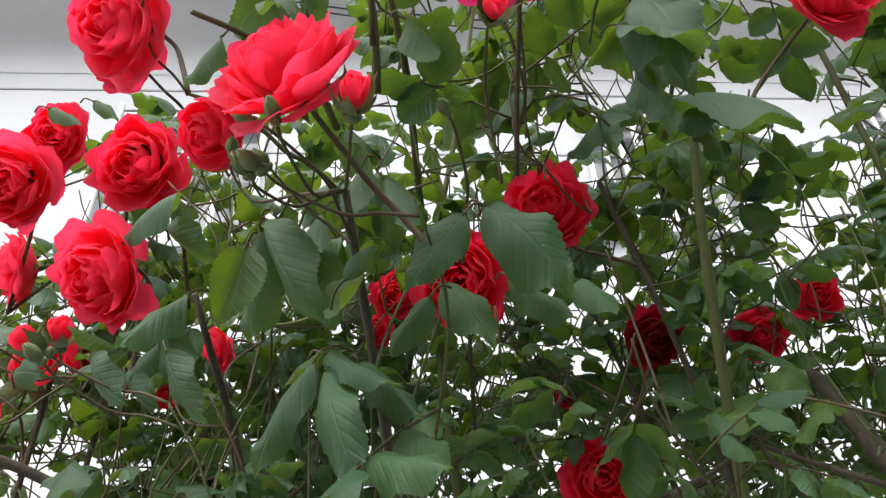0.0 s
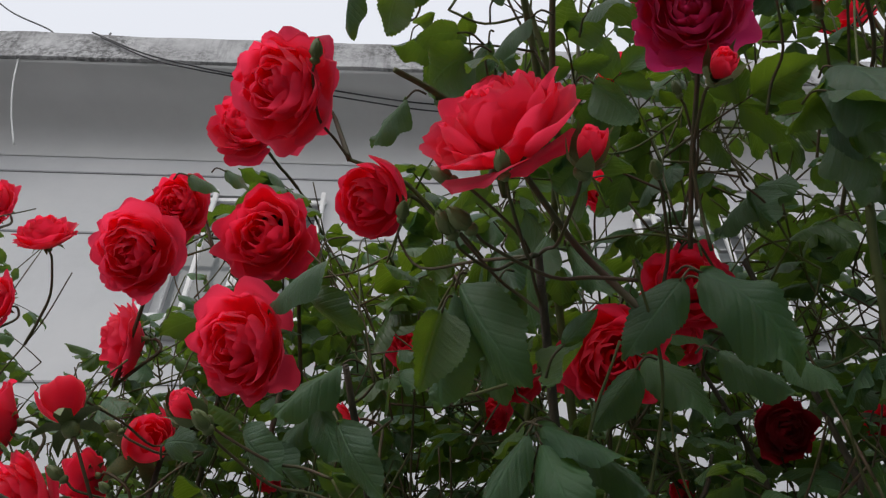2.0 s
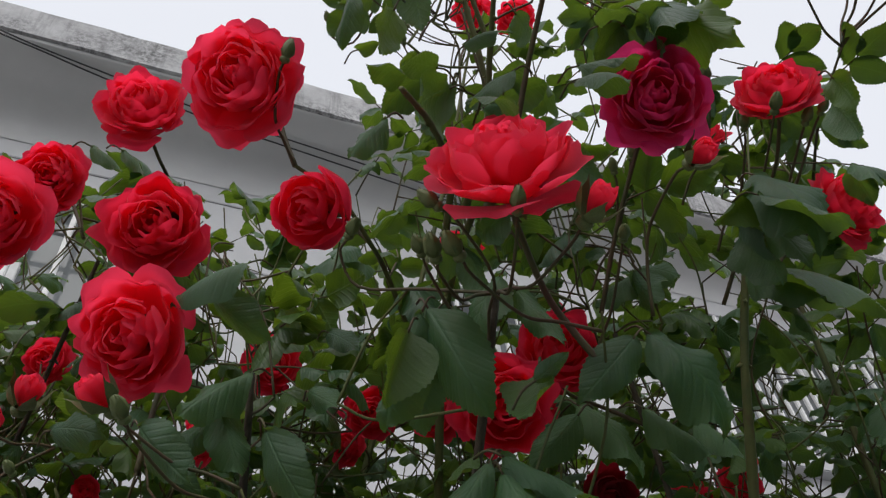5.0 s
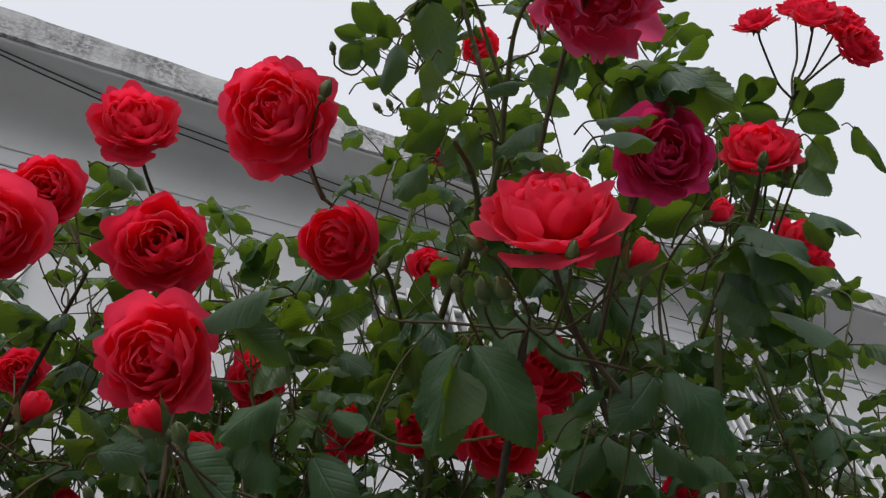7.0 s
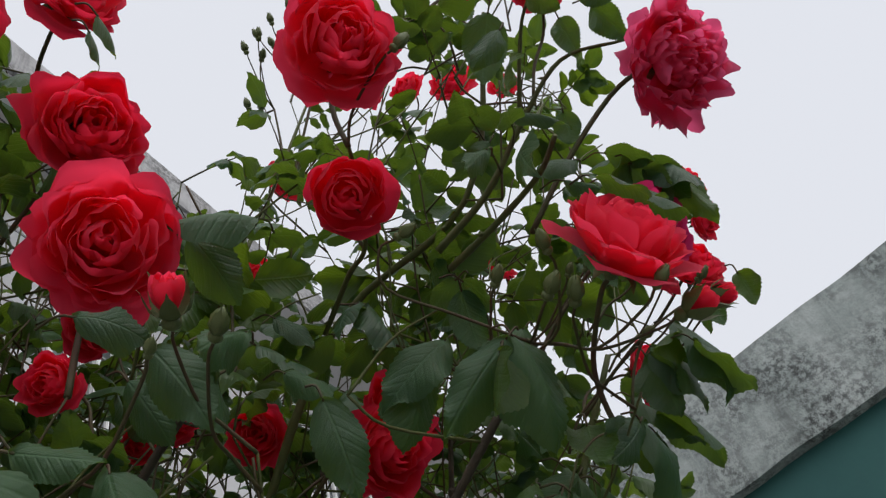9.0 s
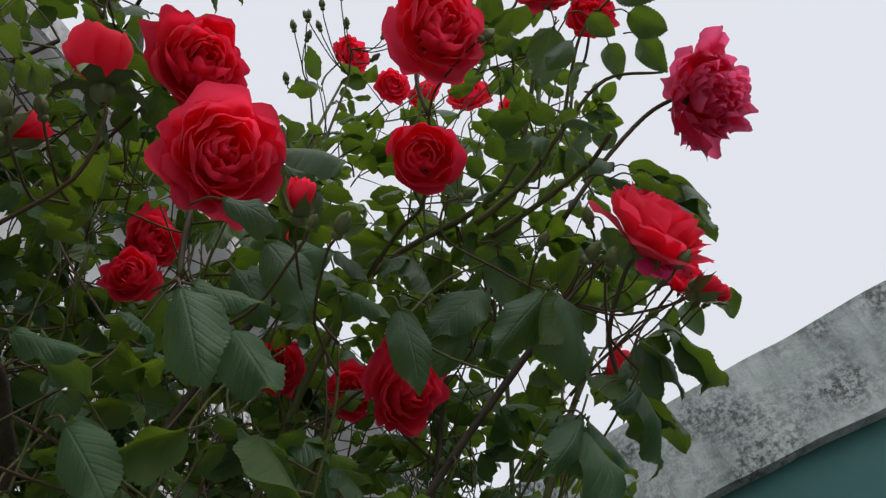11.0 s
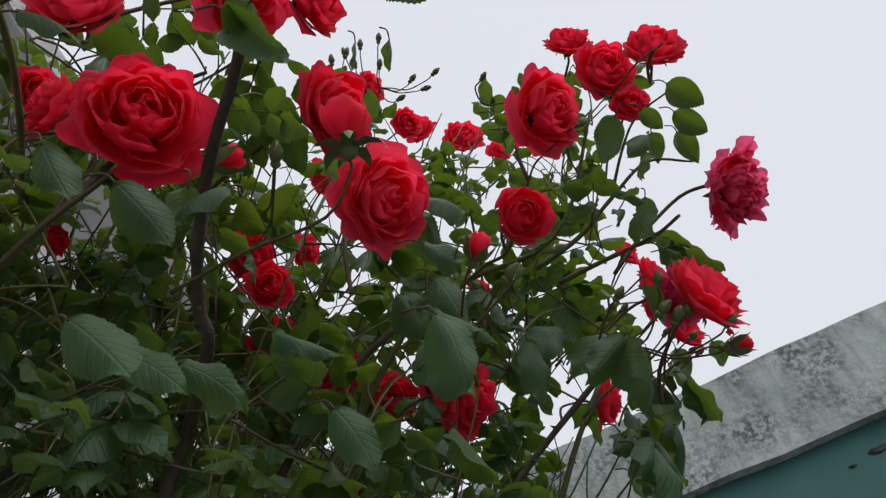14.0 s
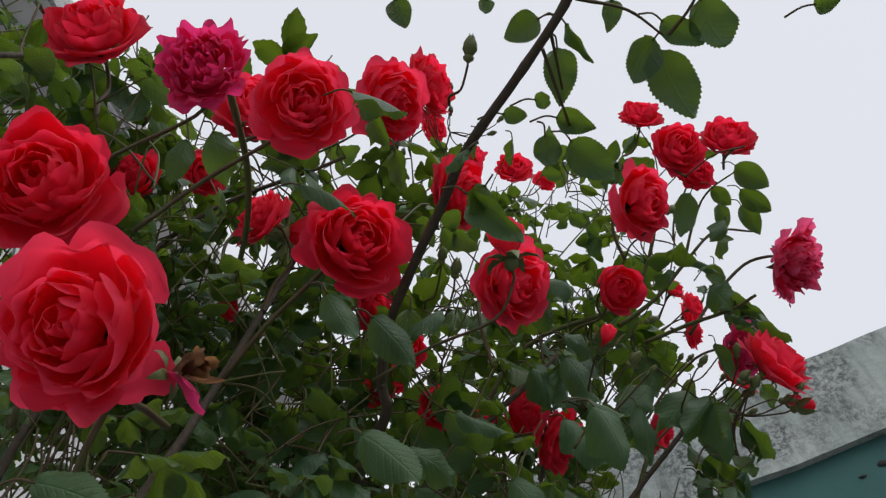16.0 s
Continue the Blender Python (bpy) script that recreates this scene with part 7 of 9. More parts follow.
middle.shoot((0.01, 1.14, 1.86), (-0.04, 1.01, 1.95), 3, 0.036, 1035, False)
middle.shoot((-0.19, 1.06, 2.03), (-0.22, 1.01, 2.09), 3, 0.040, 1110, False)
left.shoot((-0.68, 1.10, 1.86), (-0.64, 1.01, 1.97), 3, 0.033, 233, False)
right.shoot((0.29, 1.07, 1.93), (0.34, 1.02, 2.03), 2, 0.036, 3264, False)
left.shoot((-0.42, 1.08, 2.04), (-0.43, 1.02, 2.13), 1, 0.036, 7932, False)
left.shoot((-0.39, 1.12, 2.01), (-0.44, 1.02, 2.12), 3, 0.030, 763, False)
left.shoot((-0.28, 1.00, 2.11), (-0.22, 1.02, 2.19), 1, 0.037, 228, False)
left.shoot((-0.55, 1.06, 1.95), (-0.55, 1.02, 2.08), 3, 0.036, 3514, False)
left.shoot((-0.47, 1.11, 2.19), (-0.45, 1.02, 2.34), 1, 0.041, 7451, False)
left.shoot((-0.41, 1.06, 2.05), (-0.43, 1.02, 2.14), 1, 0.035, 6112, False)
left.shoot((-0.47, 1.03, 1.89), (-0.48, 1.02, 2.06), 2, 0.031, 4050, False)
left.shoot((-0.48, 1.03, 1.92), (-0.47, 1.02, 2.02), 3, 0.040, 1781, False)
middle.shoot((0.15, 1.06, 2.02), (0.16, 1.02, 2.16), 3, 0.037, 2953, False)
middle.shoot((-0.10, 1.06, 1.88), (-0.19, 1.02, 1.95), 2, 0.039, 7987, False)
left.shoot((-0.47, 1.08, 2.10), (-0.42, 1.02, 2.21), 1, 0.036, 7159, False)
left.shoot((-0.30, 1.01, 2.00), (-0.38, 1.03, 2.08), 3, 0.039, 2359, False)
right.shoot((0.25, 1.05, 1.78), (0.26, 1.03, 1.90), 3, 0.030, 8892, False)
middle.shoot((-0.05, 1.01, 2.10), (-0.07, 1.03, 2.21), 1, 0.039, 6932, False)
middle.shoot((-0.21, 0.98, 1.95), (-0.16, 1.03, 2.08), 1, 0.037, 2956, False)
middle.shoot((-0.12, 1.10, 2.08), (-0.08, 1.03, 2.16), 1, 0.039, 6874, False)
left.shoot((-0.54, 1.09, 2.00), (-0.56, 1.03, 2.08), 1, 0.031, 1175, False)
middle.shoot((-0.00, 1.06, 2.01), (0.02, 1.03, 2.13), 3, 0.039, 3611, False)
middle.shoot((0.01, 1.12, 1.96), (0.07, 1.03, 2.03), 1, 0.036, 652, False)
middle.shoot((0.09, 1.03, 1.78), (0.07, 1.03, 1.89), 2, 0.036, 4705, False)
middle.shoot((0.14, 1.13, 1.94), (0.08, 1.03, 2.05), 1, 0.037, 1151, False)
left.shoot((-0.30, 1.06, 1.73), (-0.37, 1.03, 1.87), 2, 0.043, 9982, False)
right.shoot((0.29, 1.06, 1.74), (0.32, 1.03, 1.83), 3, 0.037, 5967, False)
middle.shoot((0.18, 1.03, 2.12), (0.17, 1.04, 2.22), 1, 0.030, 8832, False)
left.shoot((-0.48, 1.05, 2.06), (-0.42, 1.04, 2.19), 1, 0.036, 1223, False)
middle.shoot((0.01, 1.05, 1.95), (0.03, 1.04, 2.07), 3, 0.035, 3713, False)
left.shoot((-0.49, 1.01, 1.90), (-0.50, 1.04, 2.01), 3, 0.032, 5019, False)
middle.shoot((-0.13, 1.13, 1.87), (-0.06, 1.04, 1.97), 3, 0.039, 3377, False)
middle.shoot((0.07, 1.09, 2.19), (-0.01, 1.04, 2.26), 1, 0.040, 4256, False)
middle.shoot((-0.00, 1.10, 1.79), (-0.06, 1.04, 1.91), 3, 0.033, 6513, False)
left.shoot((-0.47, 1.15, 2.04), (-0.48, 1.04, 2.12), 2, 0.036, 5734, False)
right.shoot((0.31, 1.01, 1.80), (0.35, 1.04, 1.86), 3, 0.035, 4790, False)
right.shoot((0.53, 1.11, 1.88), (0.53, 1.04, 1.98), 3, 0.033, 7072, False)
middle.shoot((-0.04, 1.10, 2.22), (0.02, 1.04, 2.36), 3, 0.039, 7541, False)
right.shoot((0.45, 1.13, 1.82), (0.46, 1.04, 1.94), 2, 0.043, 5165, False)
left.shoot((-0.31, 1.04, 1.85), (-0.33, 1.04, 1.97), 2, 0.042, 672, False)
left.shoot((-0.38, 1.09, 2.10), (-0.38, 1.05, 2.24), 1, 0.031, 1448, False)
right.shoot((0.39, 1.13, 2.07), (0.38, 1.05, 2.13), 2, 0.034, 1287, False)
middle.shoot((0.14, 1.05, 1.80), (0.07, 1.05, 1.89), 3, 0.036, 2242, False)
middle.shoot((-0.03, 1.05, 2.02), (0.06, 1.05, 2.16), 3, 0.036, 5141, False)
left.shoot((-0.35, 1.10, 2.13), (-0.39, 1.05, 2.20), 1, 0.039, 8690, False)
left.shoot((-0.54, 1.10, 1.97), (-0.52, 1.05, 2.06), 2, 0.036, 5176, False)
middle.shoot((0.05, 1.19, 1.89), (0.14, 1.05, 2.13), 4, 0.041, 5914, False)
middle.shoot((-0.03, 1.09, 1.82), (0.01, 1.05, 1.88), 3, 0.033, 8529, False)
left.shoot((-0.48, 1.06, 1.86), (-0.45, 1.05, 1.95), 2, 0.034, 4525, False)
left.shoot((-0.42, 1.07, 1.99), (-0.39, 1.05, 2.09), 1, 0.032, 5746, False)
left.shoot((-0.43, 1.05, 2.00), (-0.48, 1.06, 2.09), 2, 0.031, 465, False)
middle.shoot((-0.21, 1.11, 1.64), (-0.23, 1.06, 1.74), 3, 0.037, 295, False)
middle.shoot((-0.12, 1.14, 1.99), (-0.13, 1.06, 2.10), 1, 0.038, 3832, False)
left.shoot((-0.38, 1.13, 1.82), (-0.32, 1.06, 1.97), 3, 0.031, 8833, False)
middle.shoot((0.04, 1.02, 1.75), (-0.01, 1.06, 1.86), 2, 0.032, 138, False)
left.shoot((-0.40, 1.03, 1.94), (-0.38, 1.06, 2.11), 2, 0.036, 9098, False)
middle.shoot((0.10, 1.13, 1.81), (0.09, 1.06, 1.92), 2, 0.032, 2633, False)
middle.shoot((0.06, 1.16, 2.05), (0.12, 1.06, 2.12), 2, 0.035, 6226, False)
left.shoot((-0.38, 1.11, 1.98), (-0.35, 1.06, 2.12), 1, 0.034, 9655, False)
left.shoot((-0.50, 1.16, 1.99), (-0.49, 1.06, 2.04), 1, 0.031, 3938, False)
middle.shoot((-0.17, 1.07, 1.84), (-0.16, 1.06, 1.94), 2, 0.034, 2277, False)
middle.shoot((0.12, 1.01, 1.77), (0.03, 1.07, 1.89), 3, 0.041, 3893, False)
middle.shoot((0.00, 1.01, 2.07), (0.02, 1.07, 2.18), 3, 0.034, 2146, False)
middle.shoot((-0.20, 1.07, 1.87), (-0.22, 1.07, 1.98), 1, 0.042, 1156, False)
middle.shoot((0.01, 1.09, 1.74), (0.03, 1.07, 1.97), 6, 0.033, 6481, False)
middle.shoot((0.22, 1.12, 1.87), (0.19, 1.07, 1.96), 3, 0.041, 5731, False)
middle.shoot((-0.03, 1.10, 1.95), (-0.06, 1.07, 2.06), 1, 0.038, 6306, False)
middle.shoot((-0.27, 1.11, 1.74), (-0.28, 1.07, 1.87), 3, 0.034, 4998, False)
middle.shoot((-0.06, 1.17, 1.99), (-0.08, 1.07, 2.11), 1, 0.041, 7587, False)
middle.shoot((0.05, 1.15, 2.20), (0.01, 1.08, 2.30), 1, 0.031, 5368, False)
middle.shoot((-0.06, 1.13, 1.84), (-0.09, 1.08, 1.99), 2, 0.040, 2315, False)
middle.shoot((-0.16, 1.15, 2.04), (-0.12, 1.08, 2.10), 2, 0.030, 3836, False)
middle.shoot((-0.19, 1.15, 1.67), (-0.17, 1.08, 1.79), 3, 0.040, 6258, False)
middle.shoot((-0.02, 1.13, 2.22), (0.05, 1.08, 2.36), 1, 0.031, 3035, False)
middle.shoot((-0.14, 1.14, 2.20), (-0.19, 1.08, 2.27), 1, 0.031, 389, False)
left.shoot((-0.32, 1.10, 1.90), (-0.26, 1.09, 2.02), 3, 0.041, 615, False)
left.shoot((-0.60, 1.15, 1.90), (-0.50, 1.09, 2.01), 2, 0.034, 1229, False)
middle.shoot((-0.16, 1.18, 1.76), (-0.22, 1.09, 1.88), 3, 0.035, 2745, False)
middle.shoot((-0.27, 1.09, 1.89), (-0.28, 1.09, 1.97), 2, 0.033, 4006, False)
left.shoot((-0.36, 1.09, 2.01), (-0.38, 1.09, 2.15), 3, 0.035, 8149, False)
left.shoot((-0.53, 1.16, 1.87), (-0.52, 1.09, 2.02), 2, 0.032, 7038, False)
left.shoot((-0.41, 1.09, 2.07), (-0.37, 1.09, 2.15), 1, 0.031, 7838, False)
middle.shoot((-0.16, 1.14, 2.19), (-0.18, 1.09, 2.28), 1, 0.040, 6232, False)
middle.shoot((-0.26, 1.10, 1.98), (-0.31, 1.09, 2.11), 3, 0.042, 6162, False)
right.shoot((0.51, 1.11, 1.78), (0.53, 1.09, 1.87), 3, 0.034, 5771, False)
middle.shoot((-0.21, 1.15, 2.12), (-0.22, 1.10, 2.20), 2, 0.042, 5395, False)
middle.shoot((0.22, 1.12, 1.88), (0.18, 1.10, 1.99), 2, 0.033, 5903, False)
middle.shoot((-0.21, 1.10, 2.00), (-0.18, 1.10, 2.09), 3, 0.038, 4886, False)
middle.shoot((0.03, 1.13, 1.99), (0.01, 1.10, 2.13), 1, 0.030, 1895, False)
left.shoot((-0.29, 1.10, 1.85), (-0.31, 1.10, 1.95), 2, 0.039, 2022, False)
middle.shoot((-0.24, 1.13, 2.01), (-0.24, 1.10, 2.16), 1, 0.038, 4440, False)
middle.shoot((-0.00, 1.11, 1.92), (0.09, 1.10, 2.06), 3, 0.039, 5852, False)
left.shoot((-0.29, 1.13, 2.00), (-0.32, 1.11, 2.07), 2, 0.031, 3080, False)
middle.shoot((0.04, 1.10, 2.09), (0.10, 1.11, 2.19), 2, 0.033, 4391, False)
right.shoot((0.37, 1.13, 1.80), (0.32, 1.11, 1.90), 3, 0.033, 1257, False)
right.shoot((0.23, 1.15, 1.80), (0.17, 1.11, 1.97), 4, 0.039, 2455, False)
left.shoot((-0.44, 1.10, 1.86), (-0.31, 1.11, 2.07), 7, 0.036, 3478, False)
middle.shoot((-0.20, 1.16, 2.05), (-0.16, 1.11, 2.17), 3, 0.035, 6776, False)
right.shoot((0.31, 1.15, 1.88), (0.28, 1.11, 1.99), 2, 0.039, 8192, False)
left.shoot((-0.52, 1.17, 1.90), (-0.46, 1.11, 1.99), 3, 0.043, 7367, False)
middle.shoot((-0.21, 1.16, 1.78), (-0.15, 1.12, 1.91), 3, 0.031, 6117, False)
left.shoot((-0.32, 1.20, 1.90), (-0.33, 1.12, 1.99), 2, 0.034, 3192, False)
middle.shoot((-0.00, 1.18, 1.96), (-0.03, 1.12, 2.01), 3, 0.038, 1768, False)
left.shoot((-0.31, 1.21, 1.79), (-0.31, 1.12, 1.89), 2, 0.046, 1705, False)
middle.shoot((-0.10, 1.19, 2.05), (-0.15, 1.13, 2.15), 3, 0.041, 3526, False)
middle.shoot((-0.11, 1.20, 2.25), (-0.06, 1.13, 2.29), 3, 0.040, 9518, False)
middle.shoot((0.12, 1.19, 2.03), (0.15, 1.13, 2.12), 1, 0.038, 1360, False)
middle.shoot((-0.08, 1.17, 2.08), (-0.09, 1.14, 2.16), 1, 0.036, 5681, False)
right.shoot((0.27, 1.17, 1.81), (0.30, 1.14, 1.90), 3, 0.042, 7176, False)
middle.shoot((-0.12, 1.24, 1.85), (-0.15, 1.15, 1.91), 2, 0.035, 941, False)
middle.shoot((-0.04, 1.23, 1.85), (0.01, 1.16, 1.91), 2, 0.039, 2688, False)
middle.shoot((-0.08, 1.22, 2.07), (-0.02, 1.16, 2.19), 1, 0.038, 8248, False)
middle.shoot((0.04, 1.22, 2.11), (0.02, 1.16, 2.21), 1, 0.040, 8281, False)
right.shoot((0.36, 1.26, 1.87), (0.36, 1.17, 1.93), 3, 0.032, 477, False)
middle.shoot((-0.14, 1.15, 2.05), (-0.22, 1.17, 2.11), 2, 0.036, 9390, False)
middle.shoot((-0.05, 1.24, 1.91), (-0.10, 1.18, 1.98), 1, 0.035, 7840, False)
middle.shoot((-0.03, 1.20, 2.03), (-0.10, 1.18, 2.14), 2, 0.036, 718, False)
middle.shoot((0.10, 1.22, 1.86), (0.05, 1.20, 1.95), 3, 0.041, 3557, False)
middle.shoot((0.01, 1.25, 1.82), (-0.04, 1.21, 1.91), 3, 0.032, 4371, False)

# thick growth low down and by the wall
rnd = random.Random(11)
for k in range(46):
    x, y, z = rnd.uniform(-0.36, 0.22), rnd.uniform(0.92, 1.12), rnd.uniform(1.70, 1.93)
    (left if x < -0.2 else middle).shoot((x, y, z), (x + rnd.uniform(-0.06, 0.06), y - 0.06, z + rnd.uniform(0.06, 0.12)), 5, 0.030, 300 + k)
for k in range(12):
    x, y, z = rnd.uniform(0.06, 0.20), rnd.uniform(0.42, 0.54), rnd.uniform(1.86, 2.02)
    (middle if x < 0.12 else right).shoot((x, y, z), (x + rnd.uniform(-0.05, 0.05), y - 0.03, z + rnd.uniform(0.05, 0.10)), 3, 0.046, 500 + k)
for k in range(16):
    x, y, z = rnd.uniform(-0.62, -0.36), rnd.uniform(0.86, 1.0), rnd.uniform(1.82, 2.04)
    left.shoot((x, y, z), (x + rnd.uniform(-0.06, 0.06), y - 0.05, z + rnd.uniform(0.06, 0.12)), 4, 0.036, 400 + k)
for k in range(24):
    x, y, z = rnd.uniform(0.28, 0.56), rnd.uniform(0.74, 0.92), rnd.uniform(1.68, 1.82)
    right.shoot((x, y, z), (x + rnd.uniform(-0.06, 0.06), y - 0.05, z + rnd.uniform(0.05, 0.10)), 4, 0.034, 600 + k)

# large single leaves near the path
middle.blade((-0.037, 0.377, 1.609), (-0.025, 0.357, 1.540), (-0.18, -0.87, -0.45), 0, False, 0.68)
middle.blade((-0.043, 0.376, 1.614), (-0.079, 0.387, 1.560), (-0.55, -0.76, -0.35), 1, False, 0.63)
middle.blade((-0.038, 0.373, 1.616), (-0.002, 0.354, 1.587), (-0.08, -0.99, 0.08), 2, False, 0.76)
middle.blade((-0.020, 0.388, 1.622), (0.008, 0.366, 1.581), (0.12, -0.98, -0.14), 3, False, 0.66)
middle.blade((-0.041, 0.390, 1.629), (-0.065, 0.394, 1.616), (0.00, -0.14, 0.99), 0, True, 0.85)
middle.blade((-0.078, 0.360, 1.698), (-0.095, 0.409, 1.656), (-0.70, -0.50, -0.20), 2, False, 0.85)
middle.blade((-0.076, 0.358, 1.700), (-0.057, 0.344, 1.632), (-0.60, -0.72, -0.25), 5, False, 0.95)
middle.blade((-0.085, 0.365, 1.686), (-0.100, 0.381, 1.642), (0.06, 0.16, 0.99), 1, True, 1.09)
middle.blade((0.038, 0.334, 1.681), (0.005, 0.345, 1.642), (-0.37, -0.84, -0.40), 6, False, 0.95)
right.blade((0.049, 0.335, 1.688), (0.097, 0.323, 1.635), (0.02, -1.00, -0.03), 0, False, 0.90)
right.blade((0.056, 0.351, 1.699), (0.081, 0.334, 1.668), (0.03, 0.01, 1.00), 2, True, 0.95)
middle.blade((0.027, 0.390, 1.676), (0.056, 0.368, 1.634), (0.02, -1.00, 0.05), 1, False, 0.95)
right.blade((0.067, 0.383, 1.676), (0.095, 0.366, 1.640), (-0.08, -0.99, 0.08), 3, False, 0.85)
right.blade((0.106, 0.387, 1.676), (0.122, 0.369, 1.648), (-0.18, -0.98, 0.08), 4, False, 1.04)
middle.blade((0.020, 0.380, 1.660), (-0.006, 0.390, 1.629), (-0.37, -0.84, -0.40), 5, False, 1.04)
middle.blade((-0.027, 0.345, 1.643), (-0.011, 0.328, 1.653), (0.13, -0.87, -0.48), 6, False, 0.76)
right.blade((0.151, 0.289, 1.824), (0.161, 0.248, 1.747), (-0.08, -0.99, 0.08), 0, False, 0.95)
right.blade((0.147, 0.291, 1.812), (0.117, 0.313, 1.790), (0.06, 0.16, 0.99), 3, True, 0.85)
middle.blade((-0.151, 0.490, 1.752), (-0.197, 0.485, 1.712), (-0.38, -0.91, 0.17), 2, False, 0.76)
middle.blade((-0.167, 0.506, 1.734), (-0.153, 0.505, 1.686), (0.03, -0.87, -0.49), 3, False, 1.09)
middle.blade((-0.172, 0.520, 1.732), (-0.195, 0.518, 1.702), (-0.48, -0.84, -0.26), 4, False, 0.95)
middle.blade((-0.143, 0.264, 1.873), (-0.150, 0.282, 1.842), (-0.57, -0.76, -0.33), 5, False, 1.04)
middle.blade((-0.114, 0.269, 1.880), (-0.126, 0.292, 1.846), (-0.15, 0.20, 0.97), 0, True, 1.04)
middle.blade((-0.068, 0.297, 1.847), (-0.115, 0.305, 1.802), (-0.15, 0.20, 0.97), 0, False, 0.95)
middle.blade((-0.075, 0.297, 1.871), (-0.108, 0.290, 1.857), (0.06, 0.16, 0.99), 6, False, 1.09)
middle.blade((-0.032, 0.275, 1.851), (-0.065, 0.291, 1.826), (-0.38, -0.91, 0.17), 1, False, 0.95)
middle.blade((-0.108, 0.315, 1.819), (-0.132, 0.326, 1.790), (-0.59, -0.81, -0.04), 2, False, 0.76)
right.blade((0.006, 0.303, 1.823), (0.037, 0.307, 1.784), (0.06, 0.16, 0.99), 4, False, 0.76)
middle.blade((-0.053, 0.320, 1.903), (-0.058, 0.349, 1.864), (0.23, -0.91, -0.34), 0, False, 0.66)
left.blade((-0.280, 0.507, 1.995), (-0.253, 0.513, 1.985), (0.02, -0.98, 0.19), 1, False, 1.09)
left.blade((-0.297, 0.474, 1.944), (-0.268, 0.476, 1.935), (-0.18, -0.97, 0.17), 4, False, 1.09)
right.blade((0.049, 0.229, 1.899), (0.082, 0.226, 1.859), (0.12, 0.10, 0.99), 1, False, 1.09)
right.blade((0.010, 0.263, 1.858), (0.032, 0.232, 1.836), (-0.31, -0.91, 0.27), 2, False, 0.76)
right.blade((0.190, 0.220, 1.863), (0.201, 0.222, 1.826), (0.35, 0.11, 0.93), 2, True, 1.09)
right.blade((0.046, 0.242, 1.902), (0.081, 0.237, 1.850), (0.19, -0.04, 0.98), 0, False, 1.09)
right.blade((0.046, 0.242, 1.902), (0.026, 0.277, 1.886), (0.19, -0.04, 0.98), 5, False, 1.09)
right.blade((0.036, 0.255, 1.919), (0.048, 0.220, 1.891), (0.19, -0.04, 0.98), 6, False, 0.95)
right.blade((0.180, 0.355, 1.804), (0.197, 0.319, 1.747), (-0.41, -0.91, -0.10), 2, False, 0.95)
right.blade((0.203, 0.354, 1.776), (0.207, 0.344, 1.739), (0.19, -0.04, 0.98), 3, False, 1.04)
right.blade((0.237, 0.252, 1.908), (0.252, 0.256, 1.860), (0.54, -0.07, 0.84), 4, False, 0.85)
middle.blade((-0.048, 0.409, 1.755), (-0.083, 0.443, 1.712), (-0.81, -0.51, -0.29), 0, False, 1.04)
middle.blade((-0.056, 0.429, 1.746), (-0.049, 0.440, 1.687), (-0.40, -0.77, -0.49), 5, False, 1.09)
middle.blade((-0.021, 0.364, 1.750), (-0.050, 0.404, 1.705), (-0.91, -0.32, -0.28), 0, False, 1.09)
middle.blade((-0.008, 0.371, 1.748), (0.000, 0.355, 1.693), (-0.50, -0.81, -0.32), 2, False, 0.66)
middle.blade((-0.016, 0.354, 1.663), (-0.025, 0.357, 1.619), (0.42, 0.05, 0.91), 0, True, 1.09)
right.blade((0.154, 0.315, 1.817), (0.163, 0.284, 1.754), (-0.65, -0.76, 0.09), 1, False, 0.95)
right.blade((0.155, 0.323, 1.814), (0.171, 0.316, 1.756), (0.24, -0.10, 0.97), 2, False, 1.09)
middle.blade((-0.164, 0.462, 1.830), (-0.221, 0.482, 1.813), (-0.89, -0.43, 0.18), 4, False, 0.85)
middle.blade((-0.185, 0.504, 1.833), (-0.156, 0.487, 1.786), (-0.59, -0.51, -0.63), 5, False, 1.09)
middle.blade((-0.095, 0.511, 1.824), (-0.080, 0.487, 1.797), (-0.72, -0.68, 0.11), 6, False, 0.95)
left.blade((-0.262, 0.501, 1.691), (-0.241, 0.468, 1.677), (-0.80, -0.59, 0.05), 0, False, 0.85)
left.blade((-0.214, 0.502, 1.704), (-0.191, 0.480, 1.659), (-0.55, -0.62, -0.55), 1, False, 1.09)
left.blade((-0.277, 0.506, 1.605), (-0.260, 0.477, 1.591), (-0.76, -0.64, -0.11), 2, False, 1.09)
middle.blade((-0.035, 0.391, 1.814), (-0.030, 0.422, 1.811), (0.31, -0.08, 0.95), 6, False, 1.09)
middle.blade((-0.033, 0.389, 1.812), (-0.009, 0.373, 1.786), (0.31, -0.08, 0.95), 0, False, 1.04)
middle.blade((-0.029, 0.393, 1.809), (-0.002, 0.408, 1.768), (0.31, -0.08, 0.95), 1, False, 1.04)
middle.blade((-0.052, 0.222, 1.991), (-0.028, 0.225, 1.961), (0.31, -0.08, 0.95), 2, False, 1.09)
middle.blade((-0.049, 0.196, 1.980), (-0.024, 0.183, 1.944), (0.31, -0.08, 0.95), 3, False, 1.09)
middle.blade((-0.107, 0.197, 1.995), (-0.087, 0.167, 1.958), (0.31, -0.08, 0.95), 4, False, 1.09)
middle.blade((-0.080, 0.198, 1.977), (-0.056, 0.173, 1.939), (0.31, -0.08, 0.95), 5, False, 1.04)
